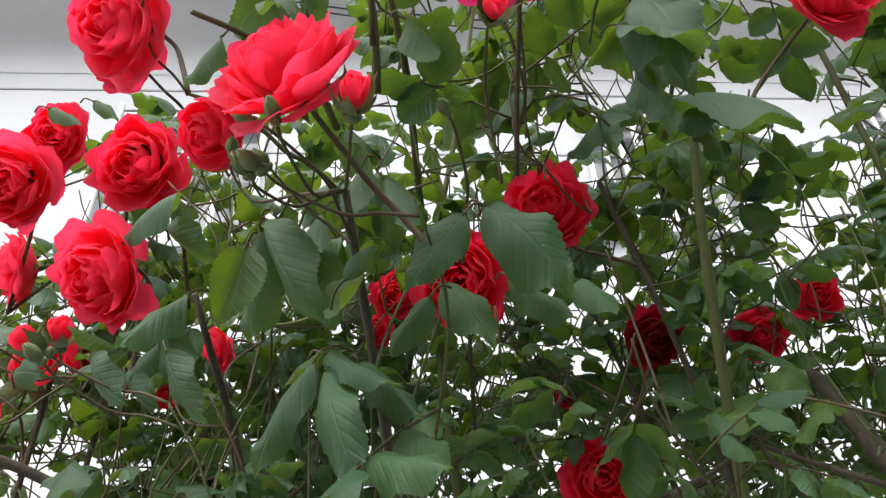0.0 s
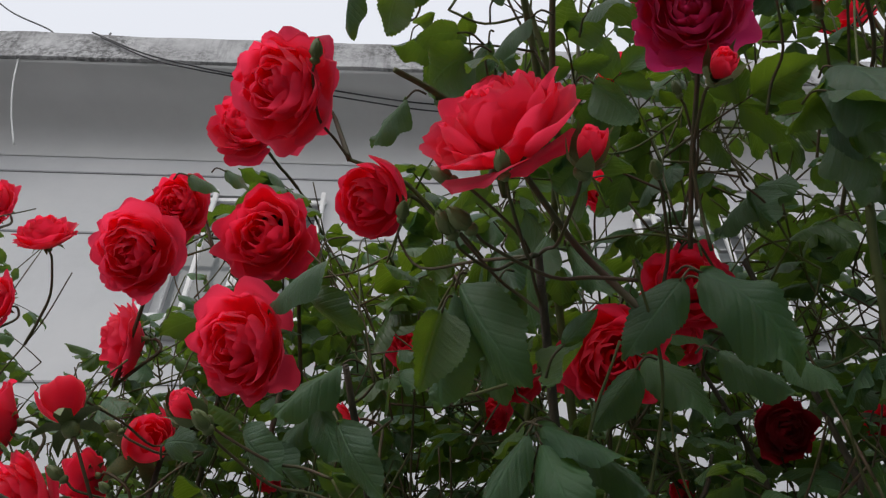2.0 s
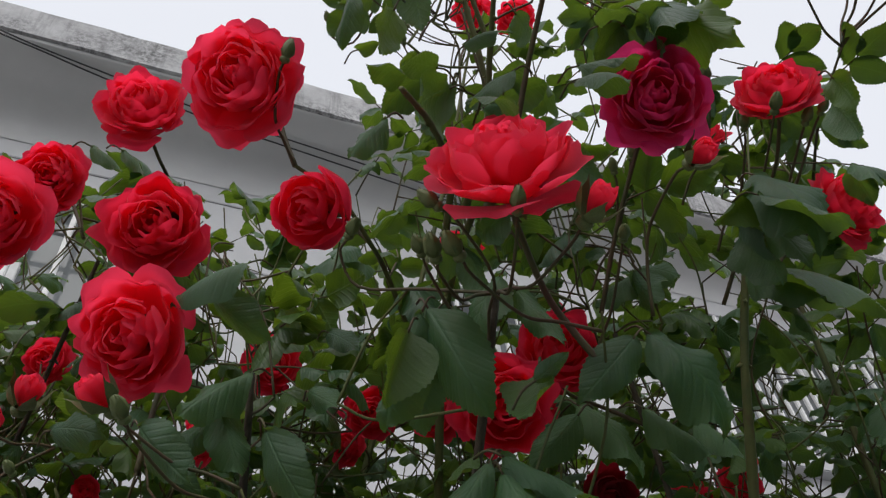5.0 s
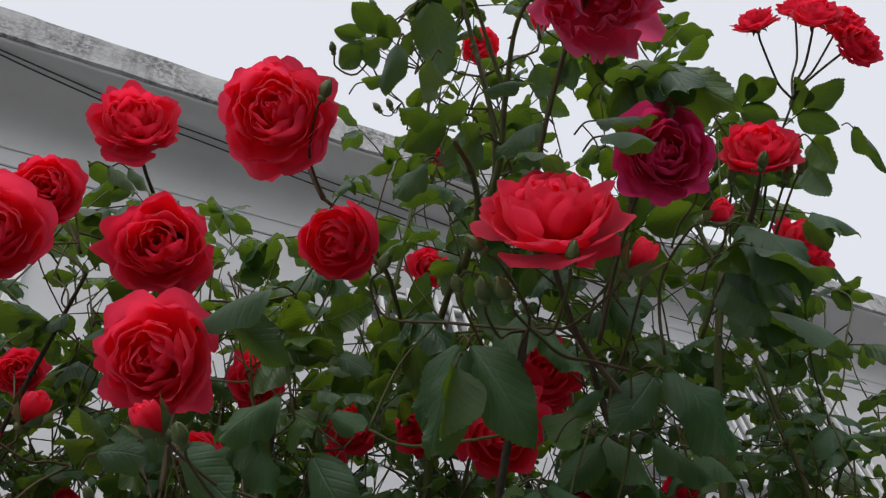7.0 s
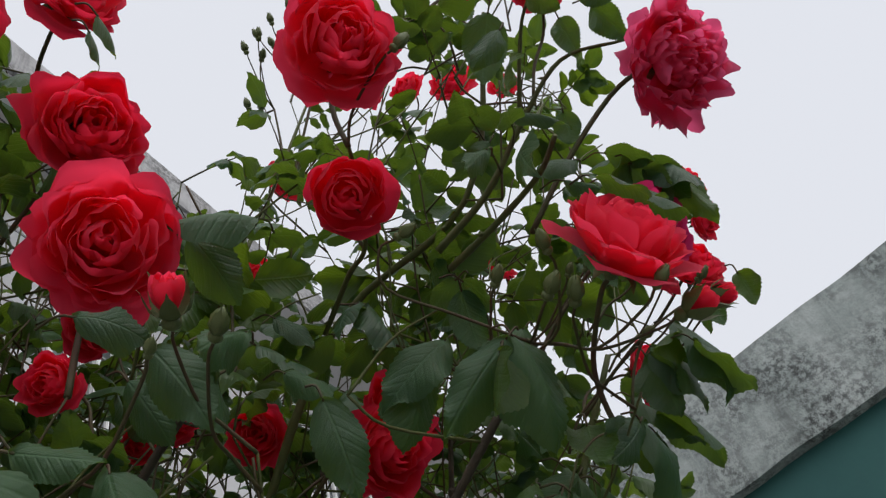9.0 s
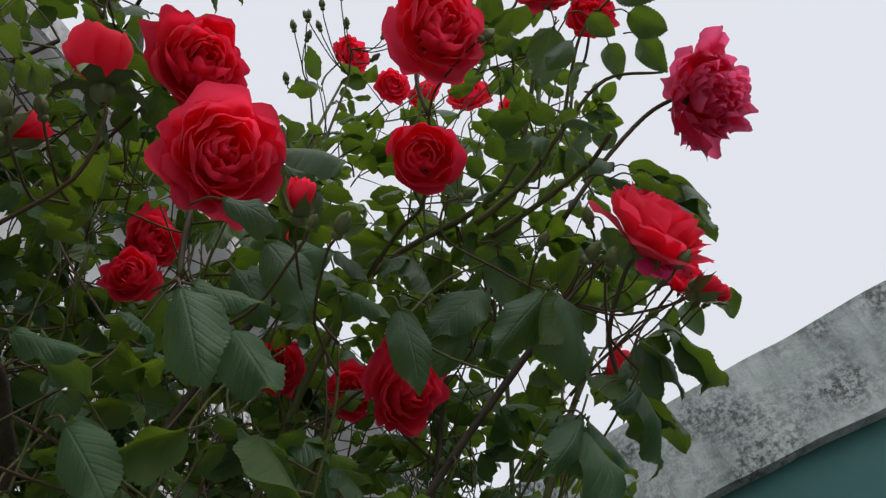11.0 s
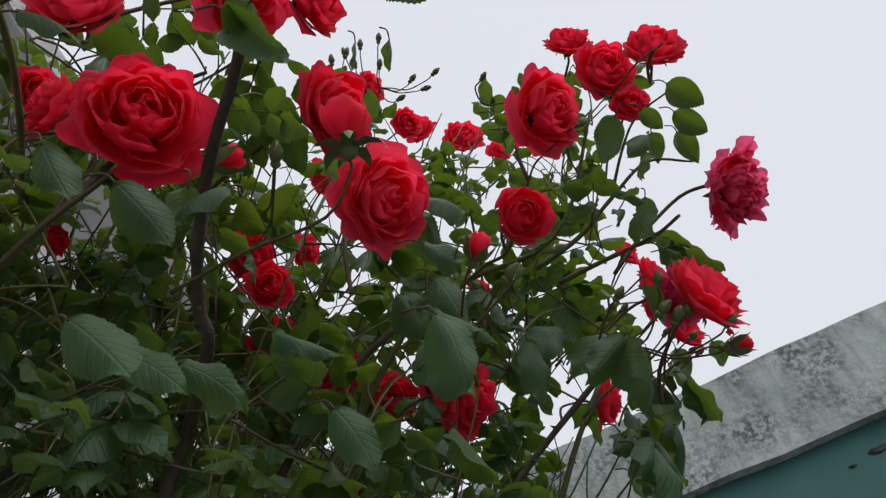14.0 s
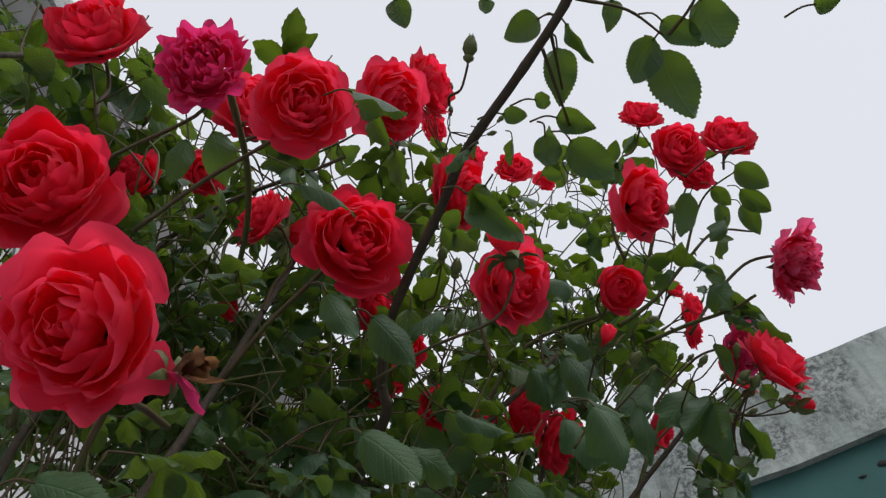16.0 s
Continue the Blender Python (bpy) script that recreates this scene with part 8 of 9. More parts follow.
middle.blade((-0.104, 0.265, 1.975), (-0.075, 0.306, 1.940), (0.31, -0.08, 0.95), 6, False, 1.09)
middle.blade((-0.093, 0.233, 1.984), (-0.071, 0.217, 1.965), (0.31, -0.08, 0.95), 0, True, 1.09)
middle.blade((-0.026, 0.262, 1.917), (-0.006, 0.274, 1.890), (0.31, -0.08, 0.95), 0, False, 1.09)
middle.blade((-0.051, 0.298, 1.920), (-0.044, 0.255, 1.891), (-0.88, -0.40, 0.26), 1, False, 0.47)
middle.blade((-0.063, 0.270, 1.789), (-0.064, 0.243, 1.751), (-0.02, -0.22, 0.98), 2, False, 1.04)
middle.blade((-0.054, 0.288, 1.813), (-0.052, 0.268, 1.792), (-0.93, -0.37, 0.06), 3, False, 0.76)
middle.blade((-0.104, 0.386, 2.054), (-0.089, 0.367, 2.043), (0.31, -0.08, 0.95), 1, True, 1.09)
middle.blade((-0.060, 0.381, 2.026), (-0.063, 0.354, 2.025), (0.31, -0.08, 0.95), 2, True, 1.09)
middle.blade((-0.216, 0.523, 1.636), (-0.228, 0.498, 1.581), (-0.75, -0.55, -0.36), 3, False, 1.09)
middle.blade((-0.224, 0.578, 1.628), (-0.233, 0.552, 1.617), (0.31, -0.08, 0.95), 3, True, 1.09)
left.blade((-0.438, 0.639, 1.615), (-0.417, 0.615, 1.582), (-0.78, -0.42, -0.47), 4, False, 1.09)
left.blade((-0.395, 0.592, 1.641), (-0.417, 0.615, 1.618), (-0.95, -0.28, 0.14), 5, False, 0.95)
left.blade((-0.402, 0.615, 1.646), (-0.386, 0.626, 1.622), (0.40, -0.04, 0.92), 0, True, 1.09)
left.blade((-0.370, 0.669, 1.561), (-0.359, 0.633, 1.536), (-0.89, -0.43, -0.12), 6, False, 1.09)
left.blade((-0.341, 0.649, 1.568), (-0.319, 0.609, 1.545), (-0.85, -0.52, -0.14), 0, False, 0.76)
left.blade((-0.320, 0.638, 1.678), (-0.309, 0.640, 1.657), (0.40, -0.04, 0.92), 1, True, 1.09)
middle.blade((-0.264, 0.583, 1.565), (-0.257, 0.558, 1.522), (-0.81, -0.47, -0.35), 1, False, 1.09)
middle.blade((-0.286, 0.612, 1.627), (-0.270, 0.570, 1.603), (-0.89, -0.46, 0.02), 2, False, 0.76)
middle.blade((-0.212, 0.552, 1.581), (-0.239, 0.589, 1.566), (0.27, -0.10, 0.96), 2, True, 0.95)
middle.blade((-0.196, 0.519, 1.572), (-0.183, 0.498, 1.528), (0.34, -0.30, 0.89), 3, True, 0.95)
middle.blade((-0.111, 0.496, 1.748), (-0.108, 0.467, 1.720), (-0.89, -0.46, 0.02), 4, False, 0.85)
middle.blade((-0.200, 0.535, 1.714), (-0.184, 0.518, 1.676), (-0.72, -0.53, -0.44), 5, False, 1.09)
middle.blade((-0.145, 0.448, 1.672), (-0.124, 0.445, 1.620), (-0.62, -0.57, -0.55), 6, False, 0.95)
left.blade((-0.480, 0.480, 1.697), (-0.462, 0.487, 1.671), (0.53, -0.04, 0.85), 0, False, 1.09)
left.blade((-0.474, 0.464, 1.689), (-0.449, 0.448, 1.651), (0.53, -0.04, 0.85), 1, False, 1.09)
left.blade((-0.529, 0.454, 1.727), (-0.500, 0.462, 1.696), (0.53, -0.04, 0.85), 2, False, 1.09)
left.blade((-0.488, 0.469, 1.702), (-0.486, 0.443, 1.681), (0.53, -0.04, 0.85), 3, False, 1.09)
left.blade((-0.548, 0.460, 1.740), (-0.546, 0.493, 1.732), (0.53, -0.04, 0.85), 4, False, 1.09)
left.blade((-0.524, 0.389, 1.706), (-0.505, 0.423, 1.691), (0.53, -0.04, 0.85), 5, False, 1.09)
left.blade((-0.518, 0.389, 1.701), (-0.479, 0.388, 1.658), (0.53, -0.04, 0.85), 6, False, 1.09)
left.blade((-0.544, 0.355, 1.705), (-0.512, 0.355, 1.671), (0.53, -0.04, 0.85), 0, False, 1.09)
left.blade((-0.534, 0.382, 1.710), (-0.517, 0.365, 1.679), (0.53, -0.04, 0.85), 1, False, 0.95)
left.blade((-0.551, 0.409, 1.729), (-0.536, 0.419, 1.711), (0.53, -0.04, 0.85), 2, False, 1.09)
left.blade((-0.542, 0.444, 1.733), (-0.522, 0.431, 1.704), (0.37, -0.50, 0.78), 3, False, 0.47)
left.blade((-0.583, 0.554, 1.769), (-0.565, 0.554, 1.748), (0.53, -0.04, 0.85), 4, False, 1.09)
left.blade((-0.567, 0.491, 1.756), (-0.560, 0.502, 1.742), (0.53, -0.04, 0.85), 5, False, 1.09)
left.blade((-0.497, 0.505, 1.714), (-0.497, 0.487, 1.699), (0.53, -0.04, 0.85), 6, False, 1.04)
left.blade((-0.501, 0.480, 1.713), (-0.503, 0.465, 1.699), (0.53, -0.04, 0.85), 0, False, 1.09)
left.blade((-0.516, 0.539, 1.662), (-0.516, 0.559, 1.650), (-0.98, -0.07, 0.20), 1, False, 1.09)
left.blade((-0.494, 0.550, 1.645), (-0.478, 0.520, 1.602), (0.34, -0.11, 0.93), 2, False, 0.66)
left.blade((-0.495, 0.535, 1.645), (-0.489, 0.555, 1.628), (0.34, -0.11, 0.93), 0, True, 1.09)
left.blade((-0.556, 0.604, 1.713), (-0.549, 0.566, 1.686), (-0.08, -0.22, 0.97), 3, False, 0.66)
left.blade((-0.538, 0.595, 1.702), (-0.524, 0.590, 1.680), (0.34, -0.11, 0.93), 1, True, 1.09)
left.blade((-0.504, 0.588, 1.703), (-0.484, 0.589, 1.676), (0.34, -0.11, 0.93), 2, True, 0.85)
left.blade((-0.535, 0.293, 1.669), (-0.543, 0.279, 1.653), (0.53, -0.04, 0.85), 4, False, 1.09)
left.blade((-0.650, 0.801, 1.708), (-0.649, 0.772, 1.697), (0.30, -0.12, 0.95), 5, False, 1.09)
left.blade((-0.470, 0.768, 1.865), (-0.460, 0.788, 1.828), (-0.94, -0.18, -0.28), 6, False, 1.09)
left.blade((-0.506, 0.726, 1.803), (-0.483, 0.726, 1.763), (-0.83, -0.22, -0.51), 0, False, 1.09)
left.blade((-0.518, 0.658, 1.680), (-0.511, 0.618, 1.656), (-0.84, -0.40, 0.36), 1, False, 0.66)
left.blade((-0.473, 0.660, 1.616), (-0.463, 0.651, 1.579), (-0.87, -0.24, -0.42), 2, False, 1.09)
middle.blade((-0.425, 0.662, 1.531), (-0.428, 0.630, 1.492), (-0.87, -0.37, -0.31), 4, False, 1.09)
middle.blade((-0.288, 0.503, 1.591), (-0.292, 0.485, 1.538), (-0.83, -0.46, -0.32), 5, False, 1.09)
left.blade((-0.601, 0.762, 1.426), (-0.596, 0.729, 1.411), (-0.94, -0.33, -0.08), 6, False, 1.09)
right.blade((0.132, 0.282, 1.784), (0.169, 0.256, 1.746), (-0.30, -0.20, 0.90), 2, False, 1.05)
right.blade((0.173, 0.332, 1.779), (0.250, 0.311, 1.773), (-0.35, -0.30, 0.85), 5, False, 1.05)
right.blade((0.404, 0.253, 2.052), (0.459, 0.265, 2.025), (-0.40, -0.50, 0.70), 8, False, 0.9)
right.blade((0.069, 0.227, 1.911), (0.042, 0.252, 1.925), (-0.50, -0.40, -0.70), 1, True, 1.2)
right.blade((0.069, 0.227, 1.911), (0.033, 0.202, 1.850), (-0.60, -0.30, 0.70), 4, False, 0.9)
right.blade((0.069, 0.227, 1.911), (0.081, 0.210, 1.842), (-0.60, -0.40, -0.60), 2, True, 1.0)
right.blade((-0.003, 0.255, 1.818), (0.011, 0.220, 1.790), (-0.30, 0.10, 0.90), 7, False, 0.9)
left.cane([(-0.213, 0.749, 2.152), (-0.227, 0.678, 2.144), (-0.241, 0.637, 2.137)], 0.0018, .0014, CANE, 2)
middle.cane([(-0.030, 0.512, 1.855), (-0.064, 0.461, 1.854), (-0.084, 0.432, 1.843), (-0.113, 0.409, 1.859), (-0.150, 0.391, 1.858)], 0.0022, .0014, CANE, 2)
middle.bloom((-0.196, 0.356, 1.893), (-0.50, -0.57, -0.65), 0.087, ROSY, 1, 245, foot=Vector((-0.150, 0.391, 1.858)), label="large open rosy-red bloom")
left.bloom((-0.281, 0.541, 2.120), (-0.28, -0.92, -0.26), 0.088, RED, 0, 295, foot=Vector((-0.241, 0.637, 2.137)))
middle.bloom((-0.057, 0.277, 1.728), (-0.52, -0.83, 0.20), 0.088, ROSY, 1, 282, label="wide open rosy-red bloom")
middle.bloom((-0.130, 0.411, 1.839), (-0.56, -0.37, -0.74), 0.062, RED, 2, 319, foot=Vector((-0.084, 0.432, 1.843)), label="cupped deep red bloom")
left.bloom((-0.238, 0.549, 1.954), (-0.27, -0.79, -0.55), 0.090, RED, 0, 356)
left.bloom((-0.371, 0.588, 1.973), (-0.10, -0.57, -0.81), 0.093, ROSY, 1, 33)
left.bloom((-0.341, 0.577, 2.030), (-0.18, -0.72, -0.67), 0.067, RED, 0, 83)
middle.bloom((-0.231, 0.524, 1.800), (-0.40, -0.59, -0.70), 0.093, ROSY, 1, 70, label="large full rosy-red bloom")
left.bloom((-0.412, 0.723, 1.978), (-0.94, -0.24, -0.25), 0.085, ROSY, 0, 107)
left.bloom((-0.542, 0.704, 2.123), (-0.11, -0.92, 0.37), 0.073, RED, 0, 144)
left.bloom((-0.715, 0.826, 2.323), (-0.34, -0.87, -0.35), 0.076, RED, 0, 194)
left.bloom((-0.621, 0.800, 2.105), (-0.53, -0.75, -0.40), 0.066, RED, 0, 231)
left.bloom((-0.347, 0.524, 1.736), (-0.48, -0.18, 0.84), 0.036, ROSY, 3, 194, label="half-open rosy bloom")
left.bloom((-0.351, 0.704, 1.831), (0.44, -0.89, -0.11), 0.050, RED, 3, 231, label="half-open red bloom")
left.bloom((-0.410, 0.646, 1.730), (-0.67, -0.48, -0.56), 0.092, RED, 1, 329, label="large open red bloom")
left.bloom((-0.403, 0.724, 1.809), (-0.91, 0.41, 0.06), 0.056, RED, 0, 19)
middle.bloom((0.051, 0.525, 1.790), (-0.16, -0.72, -0.68), 0.082, RED, 0, 218)
right.bloom((0.139, 0.556, 1.898), (-0.25, -0.94, -0.25), 0.085, RED, 0, 255)
right.bloom((0.271, 0.728, 1.876), (0.04, -0.74, -0.67), 0.065, DEEP, 0, 292, label="dark crimson bloom")
right.bloom((0.063, 0.261, 1.840), (-0.38, -0.61, -0.69), 0.075, PURPLE, 1, 80, label="fading purple bloom")
right.bloom((0.170, 0.250, 1.882), (-0.65, -0.76, 0.02), 0.062, RED, 0, 117)
right.bloom((0.377, 0.471, 2.262), (-0.33, -0.94, 0.13), 0.069, RED, 0, 167)
right.bloom((0.341, 0.353, 1.937), (0.11, -0.93, -0.35), 0.074, RED, 0, 339)
middle.bloom((-0.037, 0.179, 1.871), (-0.31, -0.47, -0.83), 0.097, CRIMSON, 4, 16, label="fading crimson bloom")
right.cane([(0.433, 0.413, 2.099), (0.401, 0.347, 2.112), (0.399, 0.277, 2.148)], 0.0018, 0.0013, STEM, 0)
right.bloom((0.323, 0.225, 2.191), (-0.67, -0.66, 0.35), 0.049, RED, 0, 10, foot=Vector((0.399, 0.277, 2.148)))
right.bloom((0.400, 0.204, 2.248), (-0.59, -0.75, 0.29), 0.042, RED, 0, 50, foot=Vector((0.399, 0.277, 2.148)))
right.bloom((0.383, 0.191, 2.188), (-0.51, -0.86, 0.06), 0.057, RED, 0, 90, foot=Vector((0.399, 0.277, 2.148)))
right.bloom((0.437, 0.191, 2.209), (-0.34, -0.93, -0.16), 0.057, RED, 0, 130, foot=Vector((0.399, 0.277, 2.148)))
right.bloom((0.446, 0.199, 2.175), (-0.07, -0.85, -0.52), 0.060, RED, 0, 170, foot=Vector((0.399, 0.277, 2.148)))
right.bloom((0.340, 0.398, 2.674), (-0.96, -0.23, -0.16), 0.085, RED, 0, 130)
right.bloom((0.346, 0.480, 2.762), (-0.98, 0.12, -0.17), 0.070, RED, 0, 167)
right.bloom((0.424, 0.331, 2.698), (-0.81, -0.51, -0.30), 0.055, RED, 0, 204)
middle.bloom((-0.091, 0.257, 2.170), (-0.96, -0.24, 0.12), 0.064, RED, 0, 19)
middle.bloom((-0.112, 0.248, 2.054), (-0.86, -0.25, -0.45), 0.075, RED, 0, 56)
middle.bloom((-0.161, 0.210, 1.988), (-0.99, -0.16, 0.01), 0.068, RED, 0, 93)
middle.bloom((-0.037, 0.218, 2.077), (-0.85, -0.12, -0.51), 0.051, RED, 0, 130)
left.bloom((-0.535, 0.643, 1.752), (-0.69, -0.24, -0.69), 0.077, ROSY, 1, 214, label="full rosy bloom")
left.bloom((-0.573, 0.703, 1.781), (-0.86, -0.12, -0.49), 0.072, PURPLE, 4, 140, label="fading purple bloom")
left.bloom((-0.559, 0.813, 1.936), (-0.97, -0.22, -0.13), 0.088, RED, 0, 66)
left.bloom((-0.603, 0.787, 1.642), (-0.86, -0.23, -0.46), 0.088, RED, 0, 2)
left.bloom((-0.601, 0.749, 1.510), (-0.80, 0.03, -0.60), 0.092, ROSY, 1, 76, label="large soft rosy-red bloom")
left.bloom((-0.386, 0.867, 1.963), (-0.97, 0.02, -0.23), 0.060, RED, 0, 224)
middle.bloom((-0.106, 0.695, 1.955), (-0.18, -0.85, -0.50), 0.060, RED, 0, 302)
middle.bloom((0.000, 0.707, 1.922), (-0.18, -0.85, -0.50), 0.054, RED, 0, 352)
right.bloom((0.396, 0.749, 1.893), (-0.04, -0.92, -0.39), 0.063, RED, 0, 204)
right.bloom((0.472, 0.739, 1.939), (-0.04, -0.92, -0.39), 0.059, RED, 0, 241)
middle.bloom((0.203, 0.787, 1.748), (-0.04, -0.92, -0.39), 0.078, RED, 0, 228)
middle.bloom((0.142, 0.614, 1.901), (-0.82, -0.21, -0.53), 0.060, RED, 0, 278)
middle.bloom((-0.164, 0.654, 1.820), (-0.82, -0.21, -0.53), 0.045, RED, 0, 352)
left.bloom((-0.018, 0.729, 1.893), (-0.76, -0.40, -0.51), 0.037, RED, 0, 29)
right.bloom((0.195, 0.853, 1.883), (0.01, -0.88, -0.47), 0.030, RED, 0, 66)
middle.bloom((0.054, 0.658, 1.895), (-0.78, -0.37, -0.50), 0.059, RED, 0, 103)
left.bloom((-0.256, 0.822, 1.872), (-0.18, -0.85, -0.50), 0.027, RED, 0, 140)
left.bloom((-0.328, 0.820, 2.023), (-0.29, -0.80, -0.52), 0.053, RED, 0, 177)
middle.bloom((0.177, 0.496, 2.542), (-0.67, -0.49, -0.57), 0.061, RED, 0, 103)
middle.bloom((0.134, 0.542, 2.629), (-0.33, -0.78, -0.53), 0.070, RED, 0, 140)
right.bloom((0.183, 0.671, 2.477), (0.01, -0.88, -0.47), 0.065, RED, 0, 177)
right.bloom((0.132, 0.702, 2.224), (0.01, -0.88, -0.47), 0.059, RED, 0, 214)

# buds, bud sprays and single canes
middle.bud((-0.172, 0.322, 1.890), (0.14, -0.84, 0.53), 0.0230, False, Vector((-0.150, 0.391, 1.858)))
middle.bud((-0.020, 0.263, 1.690), (0.10, -0.99, 0.08), 0.0250, True, Vector((-0.030, 0.359, 1.725)))
middle.bud((-0.060, 0.268, 1.689), (-0.26, -0.88, 0.40), 0.0205, False, Vector((-0.030, 0.359, 1.725)))
middle.bud((-0.085, 0.321, 1.707), (-0.52, -0.82, 0.26), 0.0250, False, Vector((-0.030, 0.359, 1.725)))
middle.bud((-0.110, 0.386, 1.796), (0.12, -0.98, 0.17), 0.0227, False, Vector((-0.030, 0.359, 1.725)))
middle.bud((-0.237, 0.464, 1.690), (-0.74, -0.61, 0.27), 0.0266, True)
middle.bud((-0.225, 0.444, 1.669), (-0.50, -0.82, 0.27), 0.0246, False)
right.bud((0.121, 0.256, 1.898), (-0.46, -0.76, 0.46), 0.0211, False)
right.bud((0.153, 0.272, 1.871), (-0.37, -0.81, 0.46), 0.0193, False)
right.bud((0.155, 0.245, 1.854), (-0.31, -0.91, 0.27), 0.0221, False)
right.bud((0.185, 0.248, 1.856), (-0.06, -0.90, 0.43), 0.0202, False)
right.bud((0.191, 0.238, 1.855), (0.04, -0.91, 0.41), 0.0184, False)
right.bud((0.074, 0.332, 1.867), (-0.46, -0.76, 0.46), 0.0179, False)
right.bud((0.084, 0.318, 1.869), (-0.16, -0.88, 0.44), 0.0179, False)
left.bud((-0.305, 0.638, 1.824), (0.22, -0.91, 0.35), 0.0338, True)
middle.bud((-0.087, 0.314, 1.740), (-0.86, -0.20, 0.47), 0.0230, False)
middle.bud((-0.078, 0.312, 1.700), (-0.75, -0.58, 0.30), 0.0261, False)
right.bud((0.052, 0.247, 1.744), (0.06, -0.93, -0.36), 0.0220, True)
right.bud((0.027, 0.299, 1.730), (-0.38, -0.92, -0.04), 0.0181, False)
left.bud((-0.334, 0.582, 1.764), (-0.80, -0.41, 0.44), 0.0224, False, Vector((-0.270, 0.616, 1.764)))
left.bud((-0.360, 0.573, 1.716), (-0.80, -0.42, 0.43), 0.0240, False, Vector((-0.270, 0.616, 1.764)))
middle.bud((-0.267, 0.442, 1.622), (-0.51, -0.82, 0.25), 0.0133, False)
middle.bud((-0.081, 0.350, 1.744), (-0.59, -0.74, 0.32), 0.0210, False)
middle.bud((-0.133, 0.382, 2.096), (-0.47, -0.78, 0.40), 0.0170, False)
middle.bud((-0.004, 0.553, 2.528), (-0.76, 0.01, 0.65), 0.0246, False, Vector((0.094, 0.538, 2.480)))
middle.bud((-0.007, 0.523, 2.531), (-0.71, -0.30, 0.64), 0.0246, False, Vector((0.094, 0.538, 2.480)))
middle.bud((0.016, 0.543, 2.519), (-0.76, -0.09, 0.65), 0.0246, False, Vector((0.094, 0.538, 2.480)))
middle.bud((-0.006, 0.490, 2.532), (-0.68, -0.40, 0.62), 0.0246, False, Vector((0.065, 0.516, 2.497)))
middle.bud((0.031, 0.503, 2.515), (-0.74, -0.40, 0.54), 0.0246, False, Vector((0.065, 0.516, 2.497)))
middle.bud((0.070, 0.417, 2.496), (-0.28, -0.90, 0.34), 0.0246, False, Vector((0.065, 0.516, 2.497)))
middle.bud((0.089, 0.441, 2.486), (0.02, -1.00, -0.05), 0.0246, False, Vector((0.065, 0.516, 2.497)))
middle.bud((0.068, 0.458, 2.497), (-0.39, -0.82, 0.42), 0.0246, False, Vector((0.065, 0.516, 2.497)))
middle.bud((0.090, 0.487, 2.485), (-0.10, -0.97, 0.20), 0.0246, False, Vector((0.065, 0.516, 2.497)))
middle.bud((-0.002, 0.577, 2.522), (-0.70, -0.24, 0.67), 0.0266, False, Vector((0.082, 0.600, 2.480)))
middle.bud((-0.002, 0.550, 2.529), (-0.56, -0.53, 0.64), 0.0266, False, Vector((0.082, 0.600, 2.480)))
middle.bud((0.051, 0.624, 2.486), (-0.70, -0.24, 0.67), 0.0266, False, Vector((0.082, 0.600, 2.480)))
middle.bud((0.066, 0.611, 2.484), (-0.56, -0.53, 0.64), 0.0266, False, Vector((0.082, 0.600, 2.480)))
middle.bud((0.021, 0.564, 2.516), (-0.44, -0.69, 0.57), 0.0266, False, Vector((0.082, 0.600, 2.480)))
left.bud((-0.549, 0.514, 1.731), (-0.65, -0.45, 0.62), 0.0256, False, Vector((-0.508, 0.540, 1.730)))
middle.cane([(0.116, 0.622, 2.317), (0.099, 0.559, 2.429), (0.094, 0.538, 2.480), (0.065, 0.516, 2.497)], 0.0022, 0.0014, STEM, 0)
middle.cane([(0.092, 0.607, 2.297), (0.101, 0.611, 2.409), (0.082, 0.600, 2.480)], 0.002, 0.0014, STEM, 0)
middle.cane([(-0.014, 0.405, 1.878), (-0.016, 0.348, 1.900), (-0.029, 0.297, 1.929), (-0.037, 0.241, 1.960), (-0.019, 0.189, 1.955)], 0.0034, 0.0012, CANE, 4)
middle.cane([(-0.029, 0.297, 1.929), (-0.058, 0.265, 1.969), (-0.081, 0.236, 1.990), (-0.097, 0.186, 1.998)], 0.002, 0.001, CANE, 2)
middle.cane([(-0.041, 0.391, 1.820), (-0.057, 0.339, 1.814), (-0.088, 0.296, 1.792), (-0.114, 0.273, 1.781)], 0.0028, 0.0016, CANE, 4)
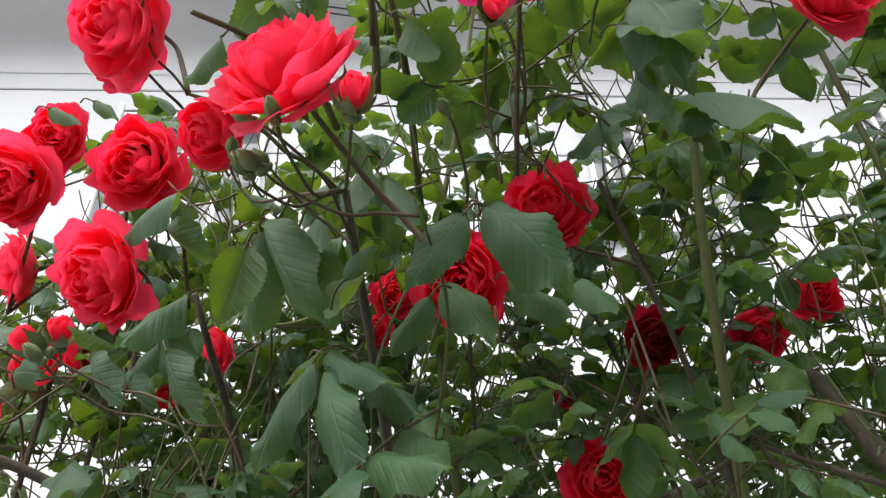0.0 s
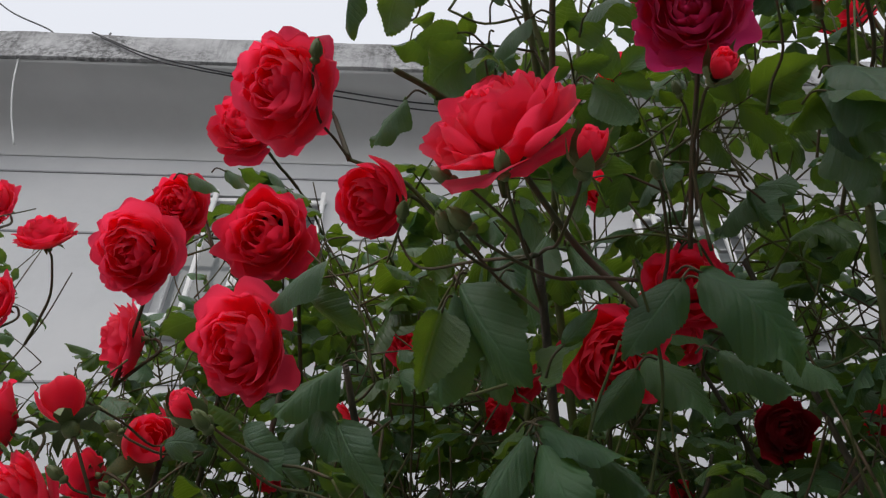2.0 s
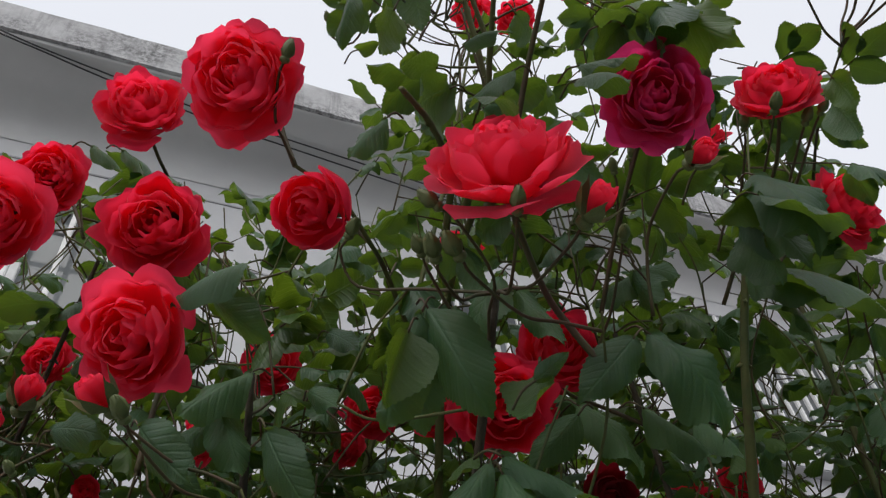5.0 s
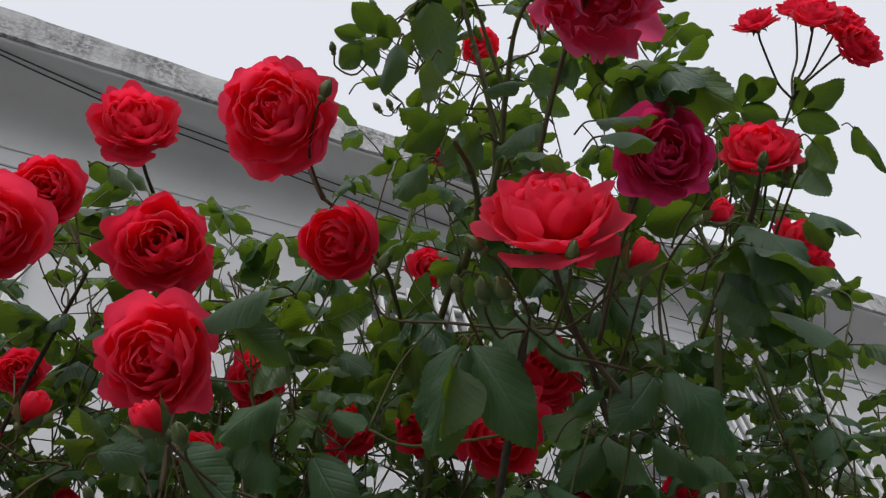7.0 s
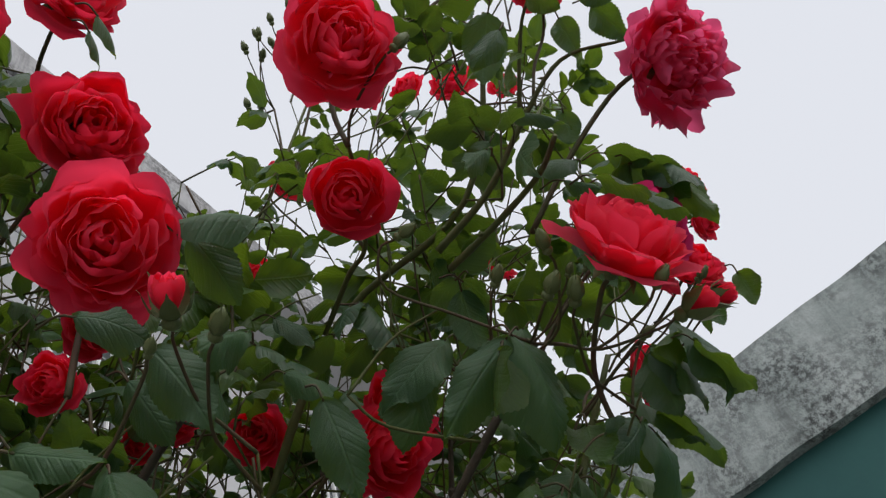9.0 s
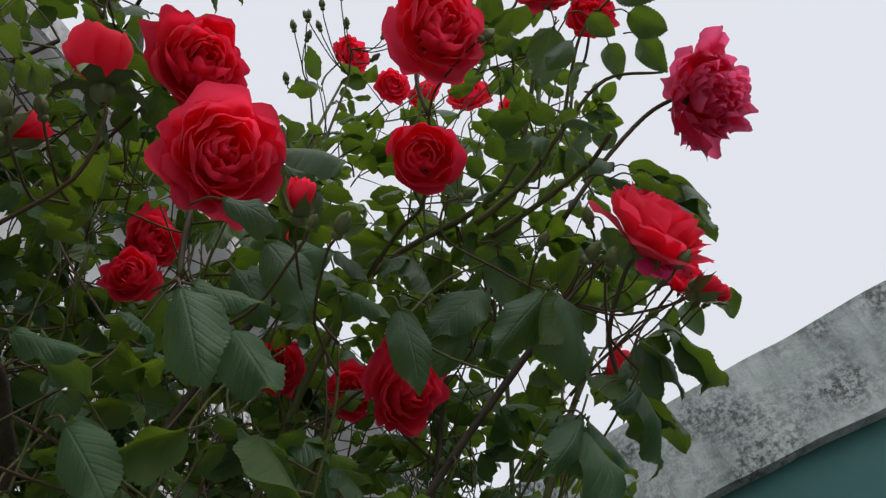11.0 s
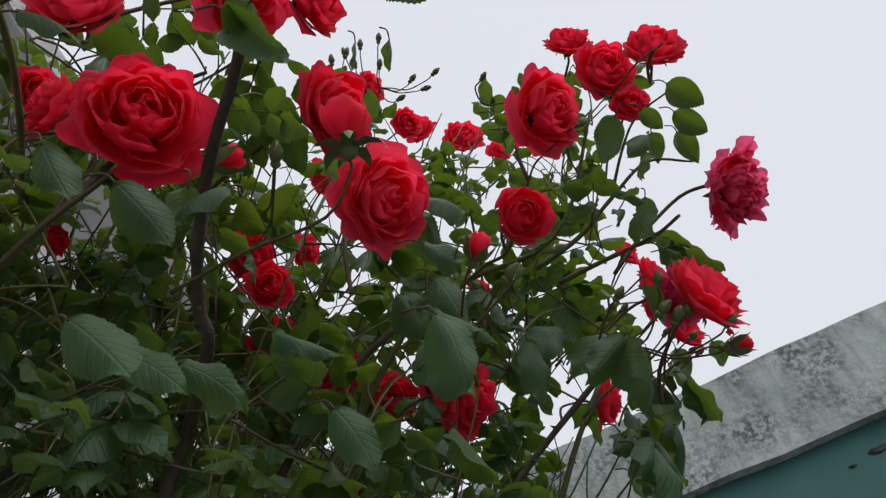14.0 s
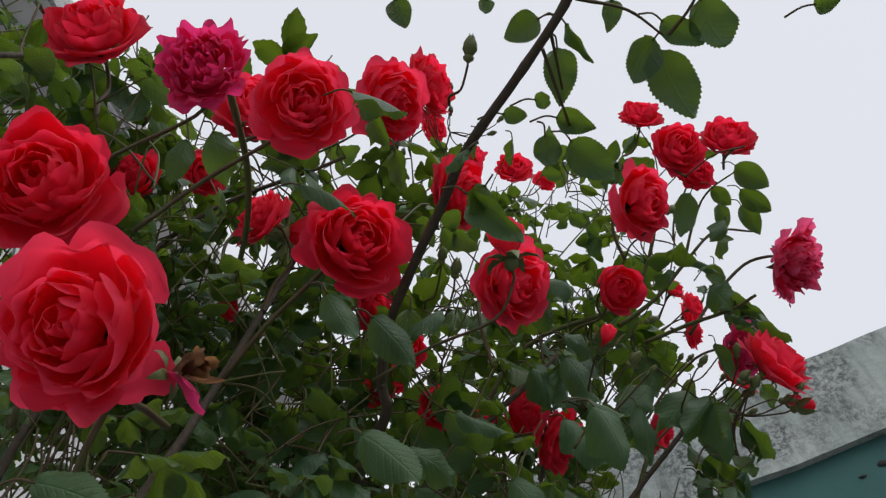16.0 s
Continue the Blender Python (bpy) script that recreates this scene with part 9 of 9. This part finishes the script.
left.cane([(-0.180, 1.000, 0.0), (-0.150, 0.960, 0.80), (-0.130, 0.860, 1.40), (-0.150, 0.755, 1.640), (-0.203, 0.705, 1.676), (-0.250, 0.674, 1.678), (-0.277, 0.669, 1.689), (-0.324, 0.647, 1.704), (-0.384, 0.609, 1.704), (-0.435, 0.568, 1.710), (-0.486, 0.539, 1.700), (-0.541, 0.493, 1.687), (-0.585, 0.453, 1.684), (-0.627, 0.424, 1.687), (-0.659, 0.389, 1.690)], 0.0062, 0.0026, BARK, 10)
left.cane([(-0.562, 0.463, 1.695), (-0.535, 0.461, 1.702), (-0.502, 0.460, 1.703)], 0.0013, 0.0008, STEM, 0)
left.cane([(-0.553, 0.471, 1.692), (-0.499, 0.464, 1.690), (-0.477, 0.461, 1.691)], 0.0013, 0.0008, STEM, 0)
left.cane([(-0.582, 0.444, 1.691), (-0.556, 0.408, 1.701), (-0.526, 0.383, 1.699)], 0.0013, 0.0008, STEM, 0)
left.cane([(-0.526, 0.383, 1.699), (-0.541, 0.365, 1.701), (-0.559, 0.350, 1.706)], 0.0013, 0.0008, STEM, 0)
left.cane([(-0.558, 0.692, 1.778), (-0.482, 0.708, 1.776), (-0.420, 0.735, 1.775), (-0.353, 0.777, 1.782)], 0.0030, 0.0024, CANE, 6)
right.cane([(0.393, 0.555, 1.601), (0.376, 0.581, 1.652), (0.379, 0.613, 1.710), (0.399, 0.680, 1.796)], 0.01, 0.007, BARK, 4)
right.cane([(0.356, 0.567, 1.629), (0.313, 0.606, 1.674), (0.262, 0.657, 1.735)], 0.0028, 0.0016, BARK, 3)
right.cane([(0.210, 0.606, 1.643), (0.258, 0.599, 1.667), (0.325, 0.608, 1.727)], 0.0028, 0.0016, BARK, 3)
right.cane([(0.316, 0.587, 1.636), (0.293, 0.604, 1.673), (0.304, 0.631, 1.748)], 0.0028, 0.0016, BARK, 3)
right.cane([(0.190, 0.632, 1.651), (0.234, 0.635, 1.661), (0.279, 0.654, 1.684)], 0.0028, 0.0016, BARK, 3)
right.cane([(0.094, 0.654, 1.715), (0.141, 0.659, 1.753), (0.159, 0.653, 1.794)], 0.0028, 0.0016, BARK, 3)
left.withered((-0.577, 0.707, 1.485), (-0.24, -0.95, -0.20), Vector((-0.515, 0.748, 1.507)))

for plant in (left, middle, right):
    plant.finish()
